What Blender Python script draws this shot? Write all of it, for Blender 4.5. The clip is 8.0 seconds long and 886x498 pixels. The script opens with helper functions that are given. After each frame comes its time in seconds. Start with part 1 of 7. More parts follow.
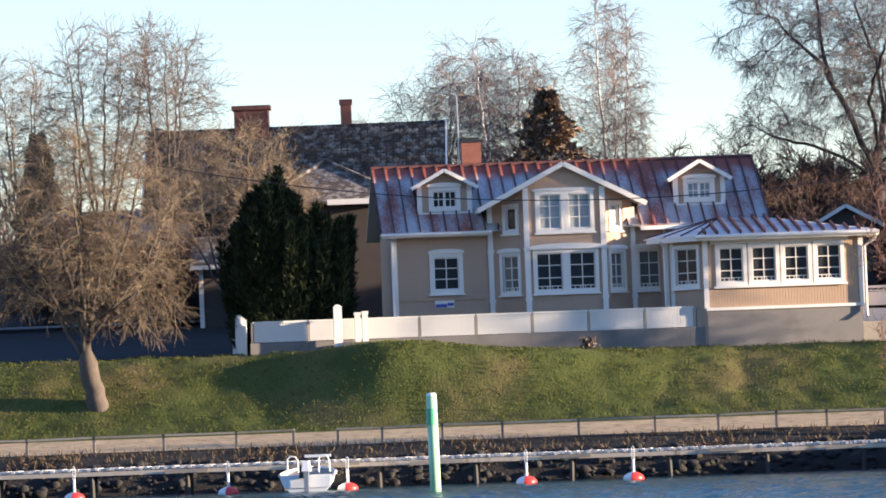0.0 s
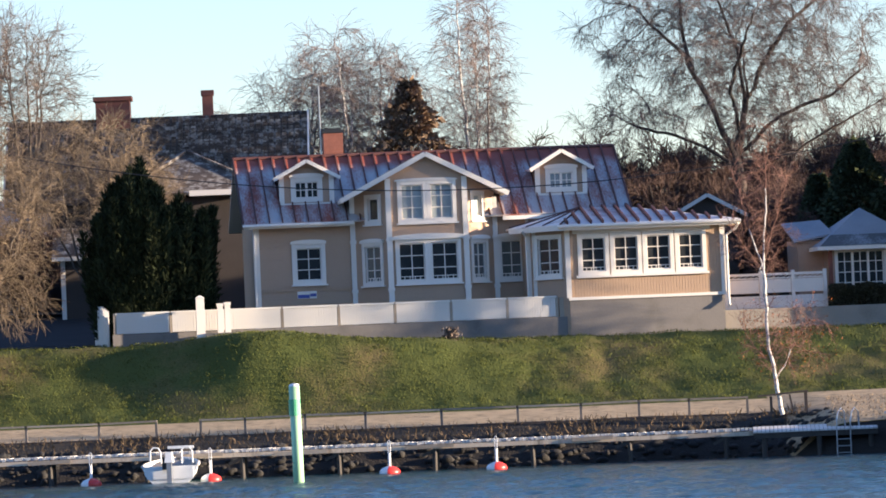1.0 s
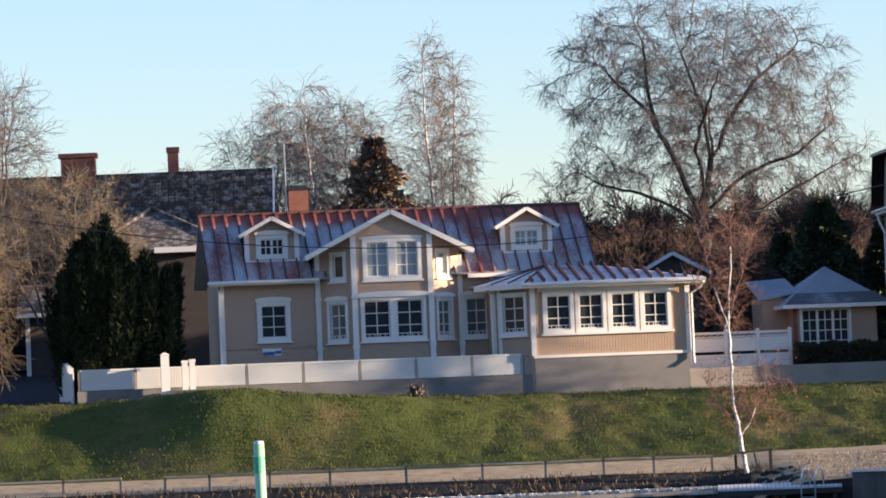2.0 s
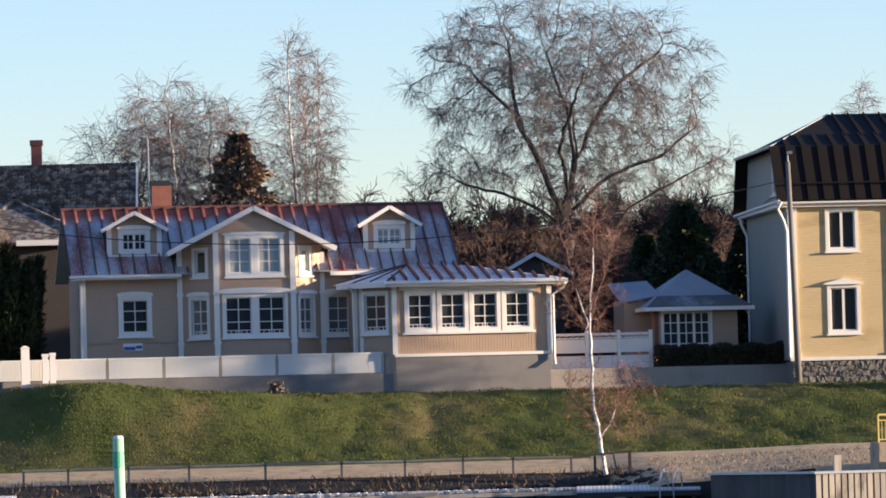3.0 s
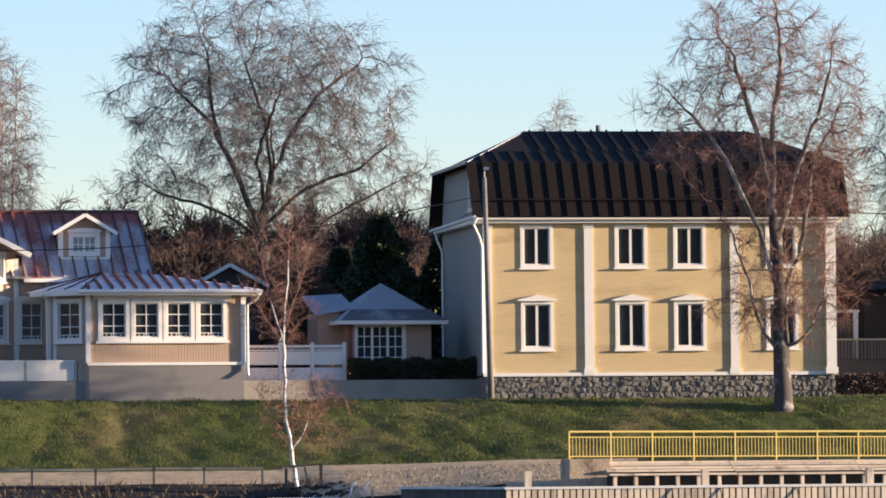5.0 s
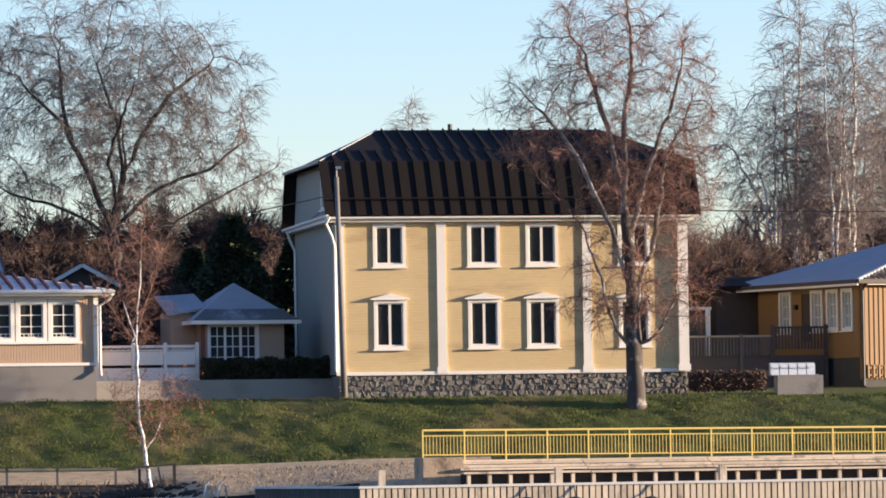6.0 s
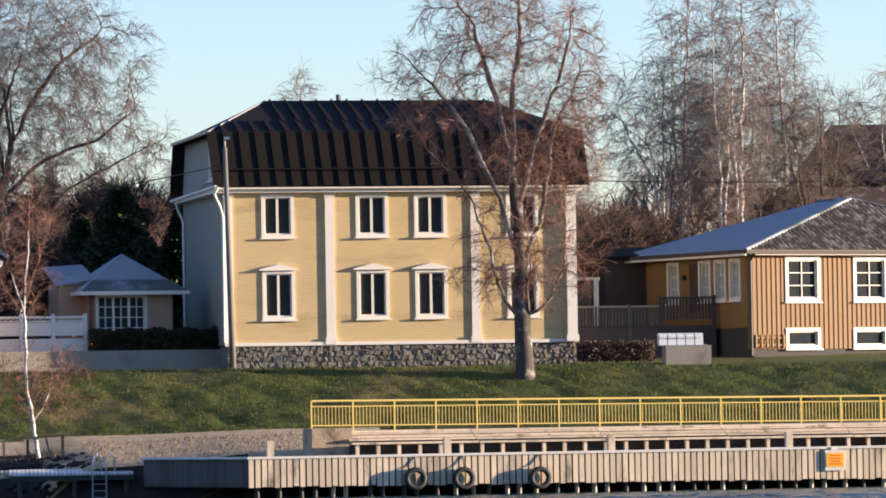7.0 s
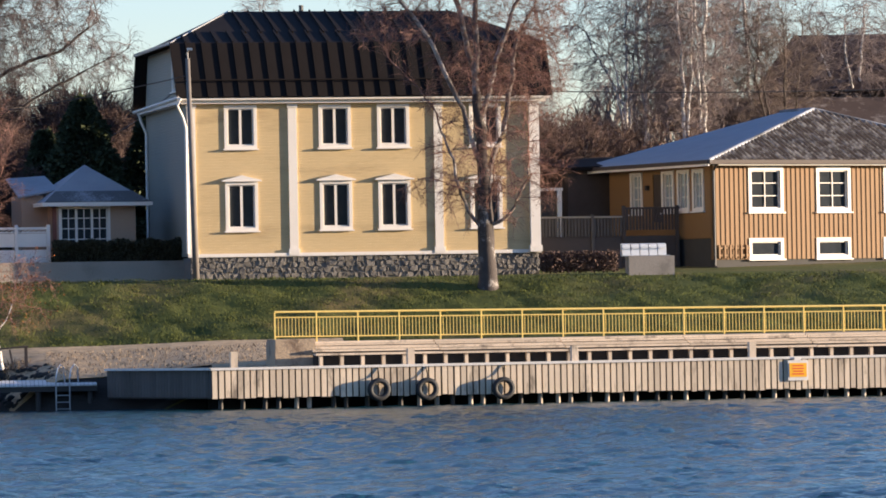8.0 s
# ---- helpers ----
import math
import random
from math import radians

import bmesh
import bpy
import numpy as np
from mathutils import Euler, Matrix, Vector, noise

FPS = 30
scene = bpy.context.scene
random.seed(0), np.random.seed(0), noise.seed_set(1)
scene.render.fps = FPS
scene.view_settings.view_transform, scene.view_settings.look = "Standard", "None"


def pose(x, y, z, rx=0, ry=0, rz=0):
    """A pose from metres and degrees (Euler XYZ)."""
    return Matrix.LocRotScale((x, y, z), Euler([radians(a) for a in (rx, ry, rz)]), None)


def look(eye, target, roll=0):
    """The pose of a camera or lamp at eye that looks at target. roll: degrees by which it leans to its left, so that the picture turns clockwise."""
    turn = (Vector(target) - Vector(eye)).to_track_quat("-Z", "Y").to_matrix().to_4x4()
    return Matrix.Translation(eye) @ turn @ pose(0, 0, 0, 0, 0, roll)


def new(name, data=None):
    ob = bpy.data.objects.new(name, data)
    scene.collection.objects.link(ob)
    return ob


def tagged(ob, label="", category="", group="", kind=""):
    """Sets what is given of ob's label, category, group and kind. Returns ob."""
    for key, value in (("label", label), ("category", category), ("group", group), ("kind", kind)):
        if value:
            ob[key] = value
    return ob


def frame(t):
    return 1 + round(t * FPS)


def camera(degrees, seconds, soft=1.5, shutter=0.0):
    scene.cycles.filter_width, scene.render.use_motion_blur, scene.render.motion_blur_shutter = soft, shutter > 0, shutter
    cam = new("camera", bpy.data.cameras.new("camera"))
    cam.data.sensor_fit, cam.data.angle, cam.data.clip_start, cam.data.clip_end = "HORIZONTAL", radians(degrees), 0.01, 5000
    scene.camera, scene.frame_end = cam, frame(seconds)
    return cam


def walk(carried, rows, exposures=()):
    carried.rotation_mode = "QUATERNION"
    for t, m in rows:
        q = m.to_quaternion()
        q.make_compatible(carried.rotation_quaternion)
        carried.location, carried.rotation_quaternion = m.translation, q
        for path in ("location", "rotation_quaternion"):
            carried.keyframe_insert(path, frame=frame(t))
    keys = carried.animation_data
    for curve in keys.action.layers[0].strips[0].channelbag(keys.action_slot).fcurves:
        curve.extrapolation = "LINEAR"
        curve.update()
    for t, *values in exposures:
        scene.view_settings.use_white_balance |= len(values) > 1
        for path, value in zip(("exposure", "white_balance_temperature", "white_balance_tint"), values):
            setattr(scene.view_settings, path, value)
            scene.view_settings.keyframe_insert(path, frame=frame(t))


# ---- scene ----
cam = camera(10.0, 8.0, soft=1.75)
EYE = (0.0, 0.0, 2.9)
# seconds and the three turns in degrees; the camera stands still and swings to the right
TURNS = [
    (0.0, 91.7854, 2.1753, 5.2189),
    (0.5, 91.7621, 2.3253, 4.6450),
    (1.0, 91.6143, 2.4264, 3.6674),
    (1.2, 92.0452, 2.4817, 3.5712),
    (2.3, 92.2421, 2.0788, 2.9465),
    (2.5, 92.1592, 1.9089, 2.6318),
    (3.0, 92.1789, 1.4912, 1.6804),
    (3.5, 92.2855, 1.0379, 0.3833),
    (4.0, 92.2719, 0.9247, -0.1697),
    (4.5, 92.4079, 1.1938, -0.9922),
    (4.7, 92.3688, 0.7935, -1.3645),
    (5.8, 92.0061, 0.8498, -2.9573),
    (6.0, 92.2236, 0.8643, -3.4613),
    (6.5, 91.9667, 1.0293, -4.1461),
    (7.0, 91.8703, 0.9498, -4.7213),
    (7.5, 91.5016, 1.1431, -4.8565),
    (8.0, 90.8534, 1.0413, -5.1356),
]
walk(cam, [(t, pose(*EYE, a, b, c)) for t, a, b, c in TURNS], [(0.0, 1.36), (1.0, 1.22), (2.5, 0.95), (4.5, 0.96), (6.5, 1.02), (8.0, 0.98)])

# ---- world and sun ----
SUN_EL, SUN_AZ = 7.5, 94.5
world = bpy.data.worlds.new("sky")
scene.world = world
world.use_nodes = True
wn = world.node_tree
wn.nodes.clear()
w_out = wn.nodes.new("ShaderNodeOutputWorld")
w_bg = wn.nodes.new("ShaderNodeBackground")
w_sky = wn.nodes.new("ShaderNodeTexSky")
w_sky.sky_type, w_sky.sun_disc = "NISHITA", False
w_sky.sun_elevation, w_sky.sun_rotation = radians(SUN_EL), radians(SUN_AZ)
w_sky.air_density, w_sky.dust_density, w_sky.ozone_density = 1.0, 0.08, 3.0
w_bg.inputs["Strength"].default_value = 0.158
w_tint = wn.nodes.new("ShaderNodeVectorMath")
w_tint.operation = "MULTIPLY"
w_tint.inputs[1].default_value = (1.11, 1.0, 1.20)
wn.links.new(w_sky.outputs[0], w_tint.inputs[0])
wn.links.new(w_tint.outputs[0], w_bg.inputs[0])
wn.links.new(w_bg.outputs[0], w_out.inputs[0])
sun = new("sun", bpy.data.lights.new("sun", "SUN"))
sun.data.energy, sun.data.angle, sun.data.color = 7.4, radians(0.6), (1.0, 0.80, 0.59)
sd = Vector((math.sin(radians(SUN_AZ)), math.cos(radians(SUN_AZ)), math.tan(radians(SUN_EL))))
sun.matrix_world = look(sd * 300, (0, 0, 0))


# ---- materials ----
def mat(name, col, rough=0.7, var=0.25, scale=3.0, fine=40.0, bump=0.0, metal=0.0, second=None, amount=0.0, patch=0.8, spec=0.5, island=0.0, rnd=0.0, stretch=(1, 1, 1), clear=None):
    """A surface with blotches, grain and, where wanted, patches of a second colour (frost, rust, lichen); clear: heights between which the patches end."""
    m = bpy.data.materials.new(name)
    m.use_nodes = True
    n, l = m.node_tree.nodes, m.node_tree.links
    b = n["Principled BSDF"]
    b.inputs["Roughness"].default_value, b.inputs["Metallic"].default_value = rough, metal
    b.inputs["Specular IOR Level"].default_value = spec
    tc = n.new("ShaderNodeTexCoord")
    mp = n.new("ShaderNodeMapping")
    mp.inputs["Scale"].default_value = stretch
    l.new(tc.outputs["Object"], mp.inputs["Vector"])

    def noise_tex(s, detail=4.0):
        t = n.new("ShaderNodeTexNoise")
        t.inputs["Scale"].default_value, t.inputs["Detail"].default_value = s, detail
        l.new(mp.outputs[0], t.inputs["Vector"])
        return t.outputs["Fac"]

    def math_node(op, a, bb):
        t = n.new("ShaderNodeMath")
        t.operation = op
        for i, v in enumerate((a, bb)):
            if isinstance(v, (int, float)):
                t.inputs[i].default_value = v
            else:
                l.new(v, t.inputs[i])
        return t.outputs[0]

    big, small = noise_tex(scale), noise_tex(fine, 3.0)
    f = math_node("ADD", math_node("MULTIPLY", math_node("SUBTRACT", big, 0.5), 2.0 * var), math_node("MULTIPLY", math_node("SUBTRACT", small, 0.5), 1.4 * var))
    if island or rnd:
        src = n.new("ShaderNodeNewGeometry").outputs["Random Per Island"] if island else n.new("ShaderNodeObjectInfo").outputs["Random"]
        f = math_node("ADD", f, math_node("MULTIPLY", math_node("SUBTRACT", src, 0.5), 2.0 * (island or rnd)))
    f = math_node("ADD", f, 1.0)
    mul = n.new("ShaderNodeVectorMath")
    mul.operation = "SCALE"
    mul.inputs[0].default_value = col
    l.new(f, mul.inputs["Scale"])
    out = mul.outputs[0]
    if second:
        r = n.new("ShaderNodeMapRange")
        r.inputs["From Min"].default_value, r.inputs["From Max"].default_value = 0.62 - 0.3 * amount, 0.78 - 0.3 * amount
        l.new(math_node("ADD", math_node("MULTIPLY", noise_tex(patch), 0.75), math_node("MULTIPLY", small, 0.25)), r.inputs["Value"])
        cover = r.outputs[0]
        # height limit: on the red roof it parts sunlit ridge from shaded slope
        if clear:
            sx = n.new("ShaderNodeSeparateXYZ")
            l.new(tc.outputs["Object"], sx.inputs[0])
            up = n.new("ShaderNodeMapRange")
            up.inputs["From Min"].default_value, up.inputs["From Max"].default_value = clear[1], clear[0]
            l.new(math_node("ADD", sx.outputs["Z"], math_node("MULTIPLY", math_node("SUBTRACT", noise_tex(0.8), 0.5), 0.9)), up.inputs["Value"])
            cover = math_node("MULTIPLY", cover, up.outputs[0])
        mx = n.new("ShaderNodeMix")
        mx.data_type = "RGBA"
        l.new(cover, mx.inputs["Factor"])
        l.new(out, mx.inputs["A"])
        mx.inputs["B"].default_value = (*second, 1)
        out = mx.outputs["Result"]
    l.new(out, b.inputs["Base Color"])
    if bump:
        bp = n.new("ShaderNodeBump")
        bp.inputs["Strength"].default_value, bp.inputs["Distance"].default_value = 0.8, bump
        l.new(math_node("ADD", small, math_node("MULTIPLY", big, 0.6)), bp.inputs["Height"])
        l.new(bp.outputs[0], b.inputs["Normal"])
    return m


def boarded(name, col, axis, pitch, depth=0.012, **kw):
    """Painted boarding: lapped boards along one axis, with weathered paint."""
    m = mat(name, col, **kw)
    n, l = m.node_tree.nodes, m.node_tree.links
    b = n["Principled BSDF"]
    tc = n.new("ShaderNodeTexCoord")
    sp = n.new("ShaderNodeSeparateXYZ")
    l.new(tc.outputs["Object"], sp.inputs[0])
    fr = n.new("ShaderNodeMath")
    fr.operation = "FRACT"
    dv = n.new("ShaderNodeMath")
    dv.operation = "DIVIDE"
    dv.inputs[1].default_value = pitch
    l.new(sp.outputs[axis], dv.inputs[0])
    l.new(dv.outputs[0], fr.inputs[0])
    cr = n.new("ShaderNodeValToRGB")
    e = cr.color_ramp.elements
    e[0].position, e[0].color = 0.0, (0.2, 0.2, 0.2, 1)
    e[1].position, e[1].color = 0.16, (1, 1, 1, 1)
    l.new(fr.outputs[0], cr.inputs[0])
    bp = n.new("ShaderNodeBump")
    bp.inputs["Distance"].default_value = depth
    l.new(cr.outputs[0], bp.inputs["Height"])
    l.new(bp.outputs[0], b.inputs["Normal"])
    return m


M_BEIGE = boarded("beige painted boarding", (0.45, 0.305, 0.21), "Z", 0.14, 0.006, rough=0.65, var=0.07, scale=0.6, fine=9)
M_BEIGE_V = boarded("beige upright boarding", (0.45, 0.30, 0.195), "X", 0.12, 0.02, rough=0.65, var=0.08, scale=0.6, fine=9)
M_YELLOW = boarded("yellow painted boarding", (0.565, 0.415, 0.215), "Z", 0.12, 0.006, rough=0.6, var=0.16, scale=0.5, fine=14, stretch=(0.16, 1, 1), second=(0.40, 0.285, 0.145), amount=0.34, patch=1.3)
M_GREYWALL = boarded("pale grey painted boarding", (0.30, 0.285, 0.235), "Z", 0.12, rough=0.6, var=0.06, scale=0.5, fine=14)
M_ORANGE = mat("orange ochre paint", (0.24, 0.128, 0.048), rough=0.65, var=0.10, scale=0.8, fine=18, rnd=0.06)
M_WHITE = mat("white paint", (0.78, 0.72, 0.645), rough=0.5, var=0.05, scale=1.2, fine=20)
M_FENCEW = mat("white fence paint", (0.74, 0.70, 0.64), rough=0.55, var=0.06, scale=1.2, fine=20)
# frost patches; their height limit also paints the roof's shade below the ridge
M_REDROOF = mat("red tin with frost and painted shade", (0.30, 0.088, 0.06), rough=0.55, var=0.22, scale=0.9, fine=12, second=(0.47, 0.46, 0.46), amount=0.83, patch=0.55, spec=0.35, stretch=(1.6, 0.45, 0.45), clear=(7.15, 7.55))
M_REDSEAM = mat("dark red seam", (0.12, 0.045, 0.035), rough=0.6, var=0.2)
M_CONSROOF = mat("thickly frosted tin", (0.34, 0.14, 0.11), rough=0.5, var=0.12, scale=0.8, fine=15, second=(0.88, 0.80, 0.75), amount=1.05, patch=0.7)
M_BLACKROOF = mat("black tin", (0.012, 0.0088, 0.008), rough=0.75, var=0.3, scale=0.8, fine=10, spec=0.15)
M_SLATE = mat("grey tiles with frost", (0.10, 0.10, 0.10), rough=0.6, var=0.25, scale=1.2, fine=14, second=(0.45, 0.46, 0.48), amount=0.6, patch=0.5)
M_MOSSTILE = mat("dark mossy tiles", (0.085, 0.066, 0.055), rough=0.85, var=0.35, scale=1.0, fine=9, second=(0.36, 0.33, 0.29), amount=0.46, patch=2.6, spec=0.2, island=0.35)
M_BIRCHDARK = mat("dark birch bark with white flakes", (0.055, 0.042, 0.036), rough=0.85, var=0.35, scale=4, fine=22, second=(0.54, 0.49, 0.44), amount=0.24, patch=1.8, bump=0.02)
M_FROSTROOF = mat("frosted grey tiles", (0.30, 0.31, 0.33), rough=0.65, var=0.15, scale=1.0, fine=16)
# walls behind the yew: dark brown stands in for the shade on them
M_SHADEWALL = mat("boarding with shade in its colour", (0.06, 0.047, 0.04), rough=0.8, var=0.2, scale=1.2, fine=14)
M_ROOFBROWN = mat("dark brown tiles", (0.060, 0.042, 0.036), rough=0.85, var=0.3, scale=1.0, fine=9, second=(0.22, 0.19, 0.17), amount=0.22, patch=1.6, spec=0.2)
M_BRICK = mat("red brick", (0.23, 0.085, 0.06), rough=0.85, var=0.2, scale=4, fine=18, bump=0.01)
M_GLASS = mat("window glass over a dark room", (0.034, 0.038, 0.043), rough=0.04, var=0.3, scale=1.5, fine=4, spec=0.6)
M_CURTAIN = mat("window glass over pale blinds", (0.33, 0.37, 0.38), rough=0.08, var=0.15, scale=1.5, fine=6, spec=0.6)
M_NETTED = mat("window glass over net curtains", (0.115, 0.125, 0.125), rough=0.06, var=0.3, scale=1.5, fine=9, spec=0.6)
M_CONCRETE = mat("grey concrete", (0.30, 0.262, 0.222), rough=0.85, var=0.13, scale=0.8, fine=14, bump=0.008, second=(0.21, 0.185, 0.155), amount=0.35, patch=0.9)
# grey of veranda base and plinth, taken darker than the concrete for shade
M_GREYBASE = mat("grey base darkened for shade", (0.20, 0.18, 0.165), rough=0.9, var=0.14, scale=0.8, fine=14, bump=0.008, second=(0.15, 0.135, 0.12), amount=0.35, patch=0.9)
M_STONE = mat("granite", (0.15, 0.135, 0.118), rough=0.9, var=0.4, scale=2.2, fine=24, bump=0.03, rnd=0.3)
M_MORTAR = mat("dark mortar", (0.06, 0.056, 0.05), rough=0.9, var=0.15)
M_LIME = mat("grey lime mortar", (0.20, 0.18, 0.155), rough=0.95, var=0.25, bump=0.01)
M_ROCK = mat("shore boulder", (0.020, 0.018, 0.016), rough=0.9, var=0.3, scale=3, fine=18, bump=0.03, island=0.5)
M_GREYWOOD = mat("weathered grey timber", (0.36, 0.30, 0.235), rough=0.8, var=0.22, scale=1.0, fine=22, bump=0.006, rnd=0.22, stretch=(1, 1, 0.25))
# wing timber: weathered, and darkened in colour for the side turned from the sun
M_WINGSHADE = mat("weathered timber with shade in its colour", (0.085, 0.075, 0.066), rough=0.8, var=0.25, scale=1.0, fine=22, rnd=0.2, stretch=(1, 1, 0.25))
M_DECK = mat("pale frosted deck board", (0.66, 0.62, 0.57), rough=0.75, var=0.14, scale=2, fine=20, rnd=0.10)
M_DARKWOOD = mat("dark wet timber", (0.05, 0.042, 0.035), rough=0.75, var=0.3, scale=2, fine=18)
M_BROWNWOOD = mat("brown stained timber", (0.066, 0.047, 0.038), rough=0.7, var=0.2, rnd=0.1)
M_YPAINT = mat("yellow railing paint", (0.84, 0.60, 0.17), rough=0.45, var=0.08)
M_RUBBER = mat("black rubber", (0.02, 0.02, 0.021), rough=0.7, var=0.3, bump=0.005)
M_METAL = mat("galvanised metal", (0.45, 0.45, 0.46), rough=0.4, var=0.15, metal=0.8)
M_BARK = mat("grey brown bark", (0.088, 0.068, 0.053), rough=0.9, var=0.35, scale=4, fine=25, bump=0.02)
M_BARKDARK = mat("dark bark", (0.060, 0.046, 0.040), rough=0.9, var=0.35, scale=4, fine=25, bump=0.02)
M_BIRCH = mat("white birch bark", (0.62, 0.58, 0.54), rough=0.7, var=0.15, scale=3, fine=12, second=(0.05, 0.04, 0.035), amount=0.42, patch=3.0, stretch=(1, 1, 2.5))
M_TWIG = mat("brown twigs", (0.145, 0.108, 0.088), rough=0.9, var=0.3, scale=0.4, island=0.35)
M_TWIGGREY = mat("grey violet twigs", (0.125, 0.098, 0.092), rough=0.9, var=0.3, scale=0.4, island=0.35)
M_TWIGRED = mat("red brown birch twigs", (0.20, 0.105, 0.08), rough=0.9, var=0.3, scale=0.4, island=0.35)
M_TWIGTAN = mat("yellow brown twigs", (0.18, 0.133, 0.088), rough=0.9, var=0.3, scale=0.4, island=0.35)
M_TWIGPALE = mat("pale birch twigs", (0.20, 0.155, 0.142), rough=0.9, var=0.3, scale=0.4, island=0.35)
M_BIRCHPALE = mat("dark flaking birch bark", (0.13, 0.10, 0.085), rough=0.8, var=0.3, scale=3, fine=14, second=(0.50, 0.46, 0.42), amount=0.44, patch=1.3, bump=0.015)
M_TWIGBRUSH = mat("dark brown brush", (0.088, 0.052, 0.040), rough=0.9, var=0.3, scale=0.4, island=0.4)
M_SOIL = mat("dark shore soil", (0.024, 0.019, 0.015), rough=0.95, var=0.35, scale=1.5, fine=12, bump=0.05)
M_PLANK = mat("pale weathered quay plank", (0.62, 0.50, 0.37), rough=0.8, var=0.2, scale=1.0, fine=22, rnd=0.18, stretch=(1, 1, 0.25), second=(0.20, 0.16, 0.12), amount=0.3, patch=2.0)
M_OLDCONC = mat("stained old concrete", (0.36, 0.27, 0.18), rough=0.9, var=0.25, scale=1.5, fine=12, bump=0.02, second=(0.16, 0.11, 0.075), amount=0.4, patch=1.4)
M_PAVE = mat("pale kerb stone", (0.28, 0.265, 0.25), rough=0.9, var=0.15, scale=1, fine=16)
M_RUST = mat("withered leaves", (0.26, 0.085, 0.03), rough=0.8, var=0.3, island=0.4, spec=0.12)
M_NEEDLE = mat("dark green needles", (0.060, 0.074, 0.040), rough=0.8, var=0.35, scale=0.7, fine=6, island=0.45, spec=0.12)
M_THUJA = mat("thuja green", (0.031, 0.039, 0.017), rough=0.8, var=0.35, scale=0.7, fine=6, island=0.5, spec=0.12)
M_HEDGE = mat("clipped hedge green", (0.056, 0.052, 0.032), rough=0.8, var=0.35, scale=2, fine=10, island=0.5, spec=0.12)
M_DRY = mat("dry reeds", (0.12, 0.085, 0.052), rough=0.9, var=0.3, island=0.4, spec=0.12)
M_BLADE = mat("grass blades", (0.077, 0.088, 0.021), rough=0.8, var=0.3, scale=0.35, island=0.28, spec=0.12)
M_ASPHALT = mat("asphalt", (0.040, 0.040, 0.042), rough=0.95, var=0.2, scale=0.7, fine=30, spec=0.12)
M_GRAVEL = mat("pale gravel", (0.44, 0.315, 0.185), rough=0.95, var=0.34, scale=0.9, fine=16, bump=0.03, second=(0.23, 0.17, 0.095), amount=0.38, patch=2.2)
M_REDP = mat("red plastic", (0.70, 0.05, 0.04), rough=0.35, var=0.1)
M_WHITEP = mat("white fibreglass", (0.75, 0.76, 0.76), rough=0.3, var=0.06)
M_GREENP = mat("green marker paint", (0.10, 0.42, 0.22), rough=0.4, var=0.1, scale=1, fine=8)
M_PALEGREEN = mat("pale green marker paint", (0.36, 0.60, 0.36), rough=0.4, var=0.06)
M_BLACK = mat("black plastic", (0.02, 0.02, 0.022), rough=0.4, var=0.2)
M_SIGNY = mat("yellow sign", (0.85, 0.42, 0.02), rough=0.5, var=0.05)
M_BLUE = mat("blue sign print", (0.06, 0.09, 0.32), rough=0.5, var=0.05)
M_POLE = mat("grey weathered pole", (0.16, 0.14, 0.125), rough=0.85, var=0.25, scale=2, fine=20)


def grass_material():
    m = mat("autumn grass", (0.074, 0.086, 0.020), rough=0.9, var=0.38, scale=0.45, fine=11.0, bump=0.05, second=(0.15, 0.112, 0.045), amount=0.38, patch=0.22, spec=0.2)
    return m


M_GRASS = grass_material()


def water_material():
    m = bpy.data.materials.new("river water")
    m.use_nodes = True
    n, l = m.node_tree.nodes, m.node_tree.links
    b = n["Principled BSDF"]
    b.inputs["Base Color"].default_value = (0.008, 0.056, 0.070, 1)
    b.inputs["Roughness"].default_value, b.inputs["IOR"].default_value = 0.12, 1.33
    g = n.new("ShaderNodeNewGeometry")
    t = n.new("ShaderNodeTexNoise")
    t.inputs["Scale"].default_value, t.inputs["Detail"].default_value = 5.0, 4.0
    l.new(g.outputs["Position"], t.inputs["Vector"])
    bp = n.new("ShaderNodeBump")
    bp.inputs["Distance"].default_value, bp.inputs["Strength"].default_value = 0.08, 0.9
    l.new(t.outputs["Fac"], bp.inputs["Height"])
    l.new(bp.outputs[0], b.inputs["Normal"])
    return m


M_WATER = water_material()


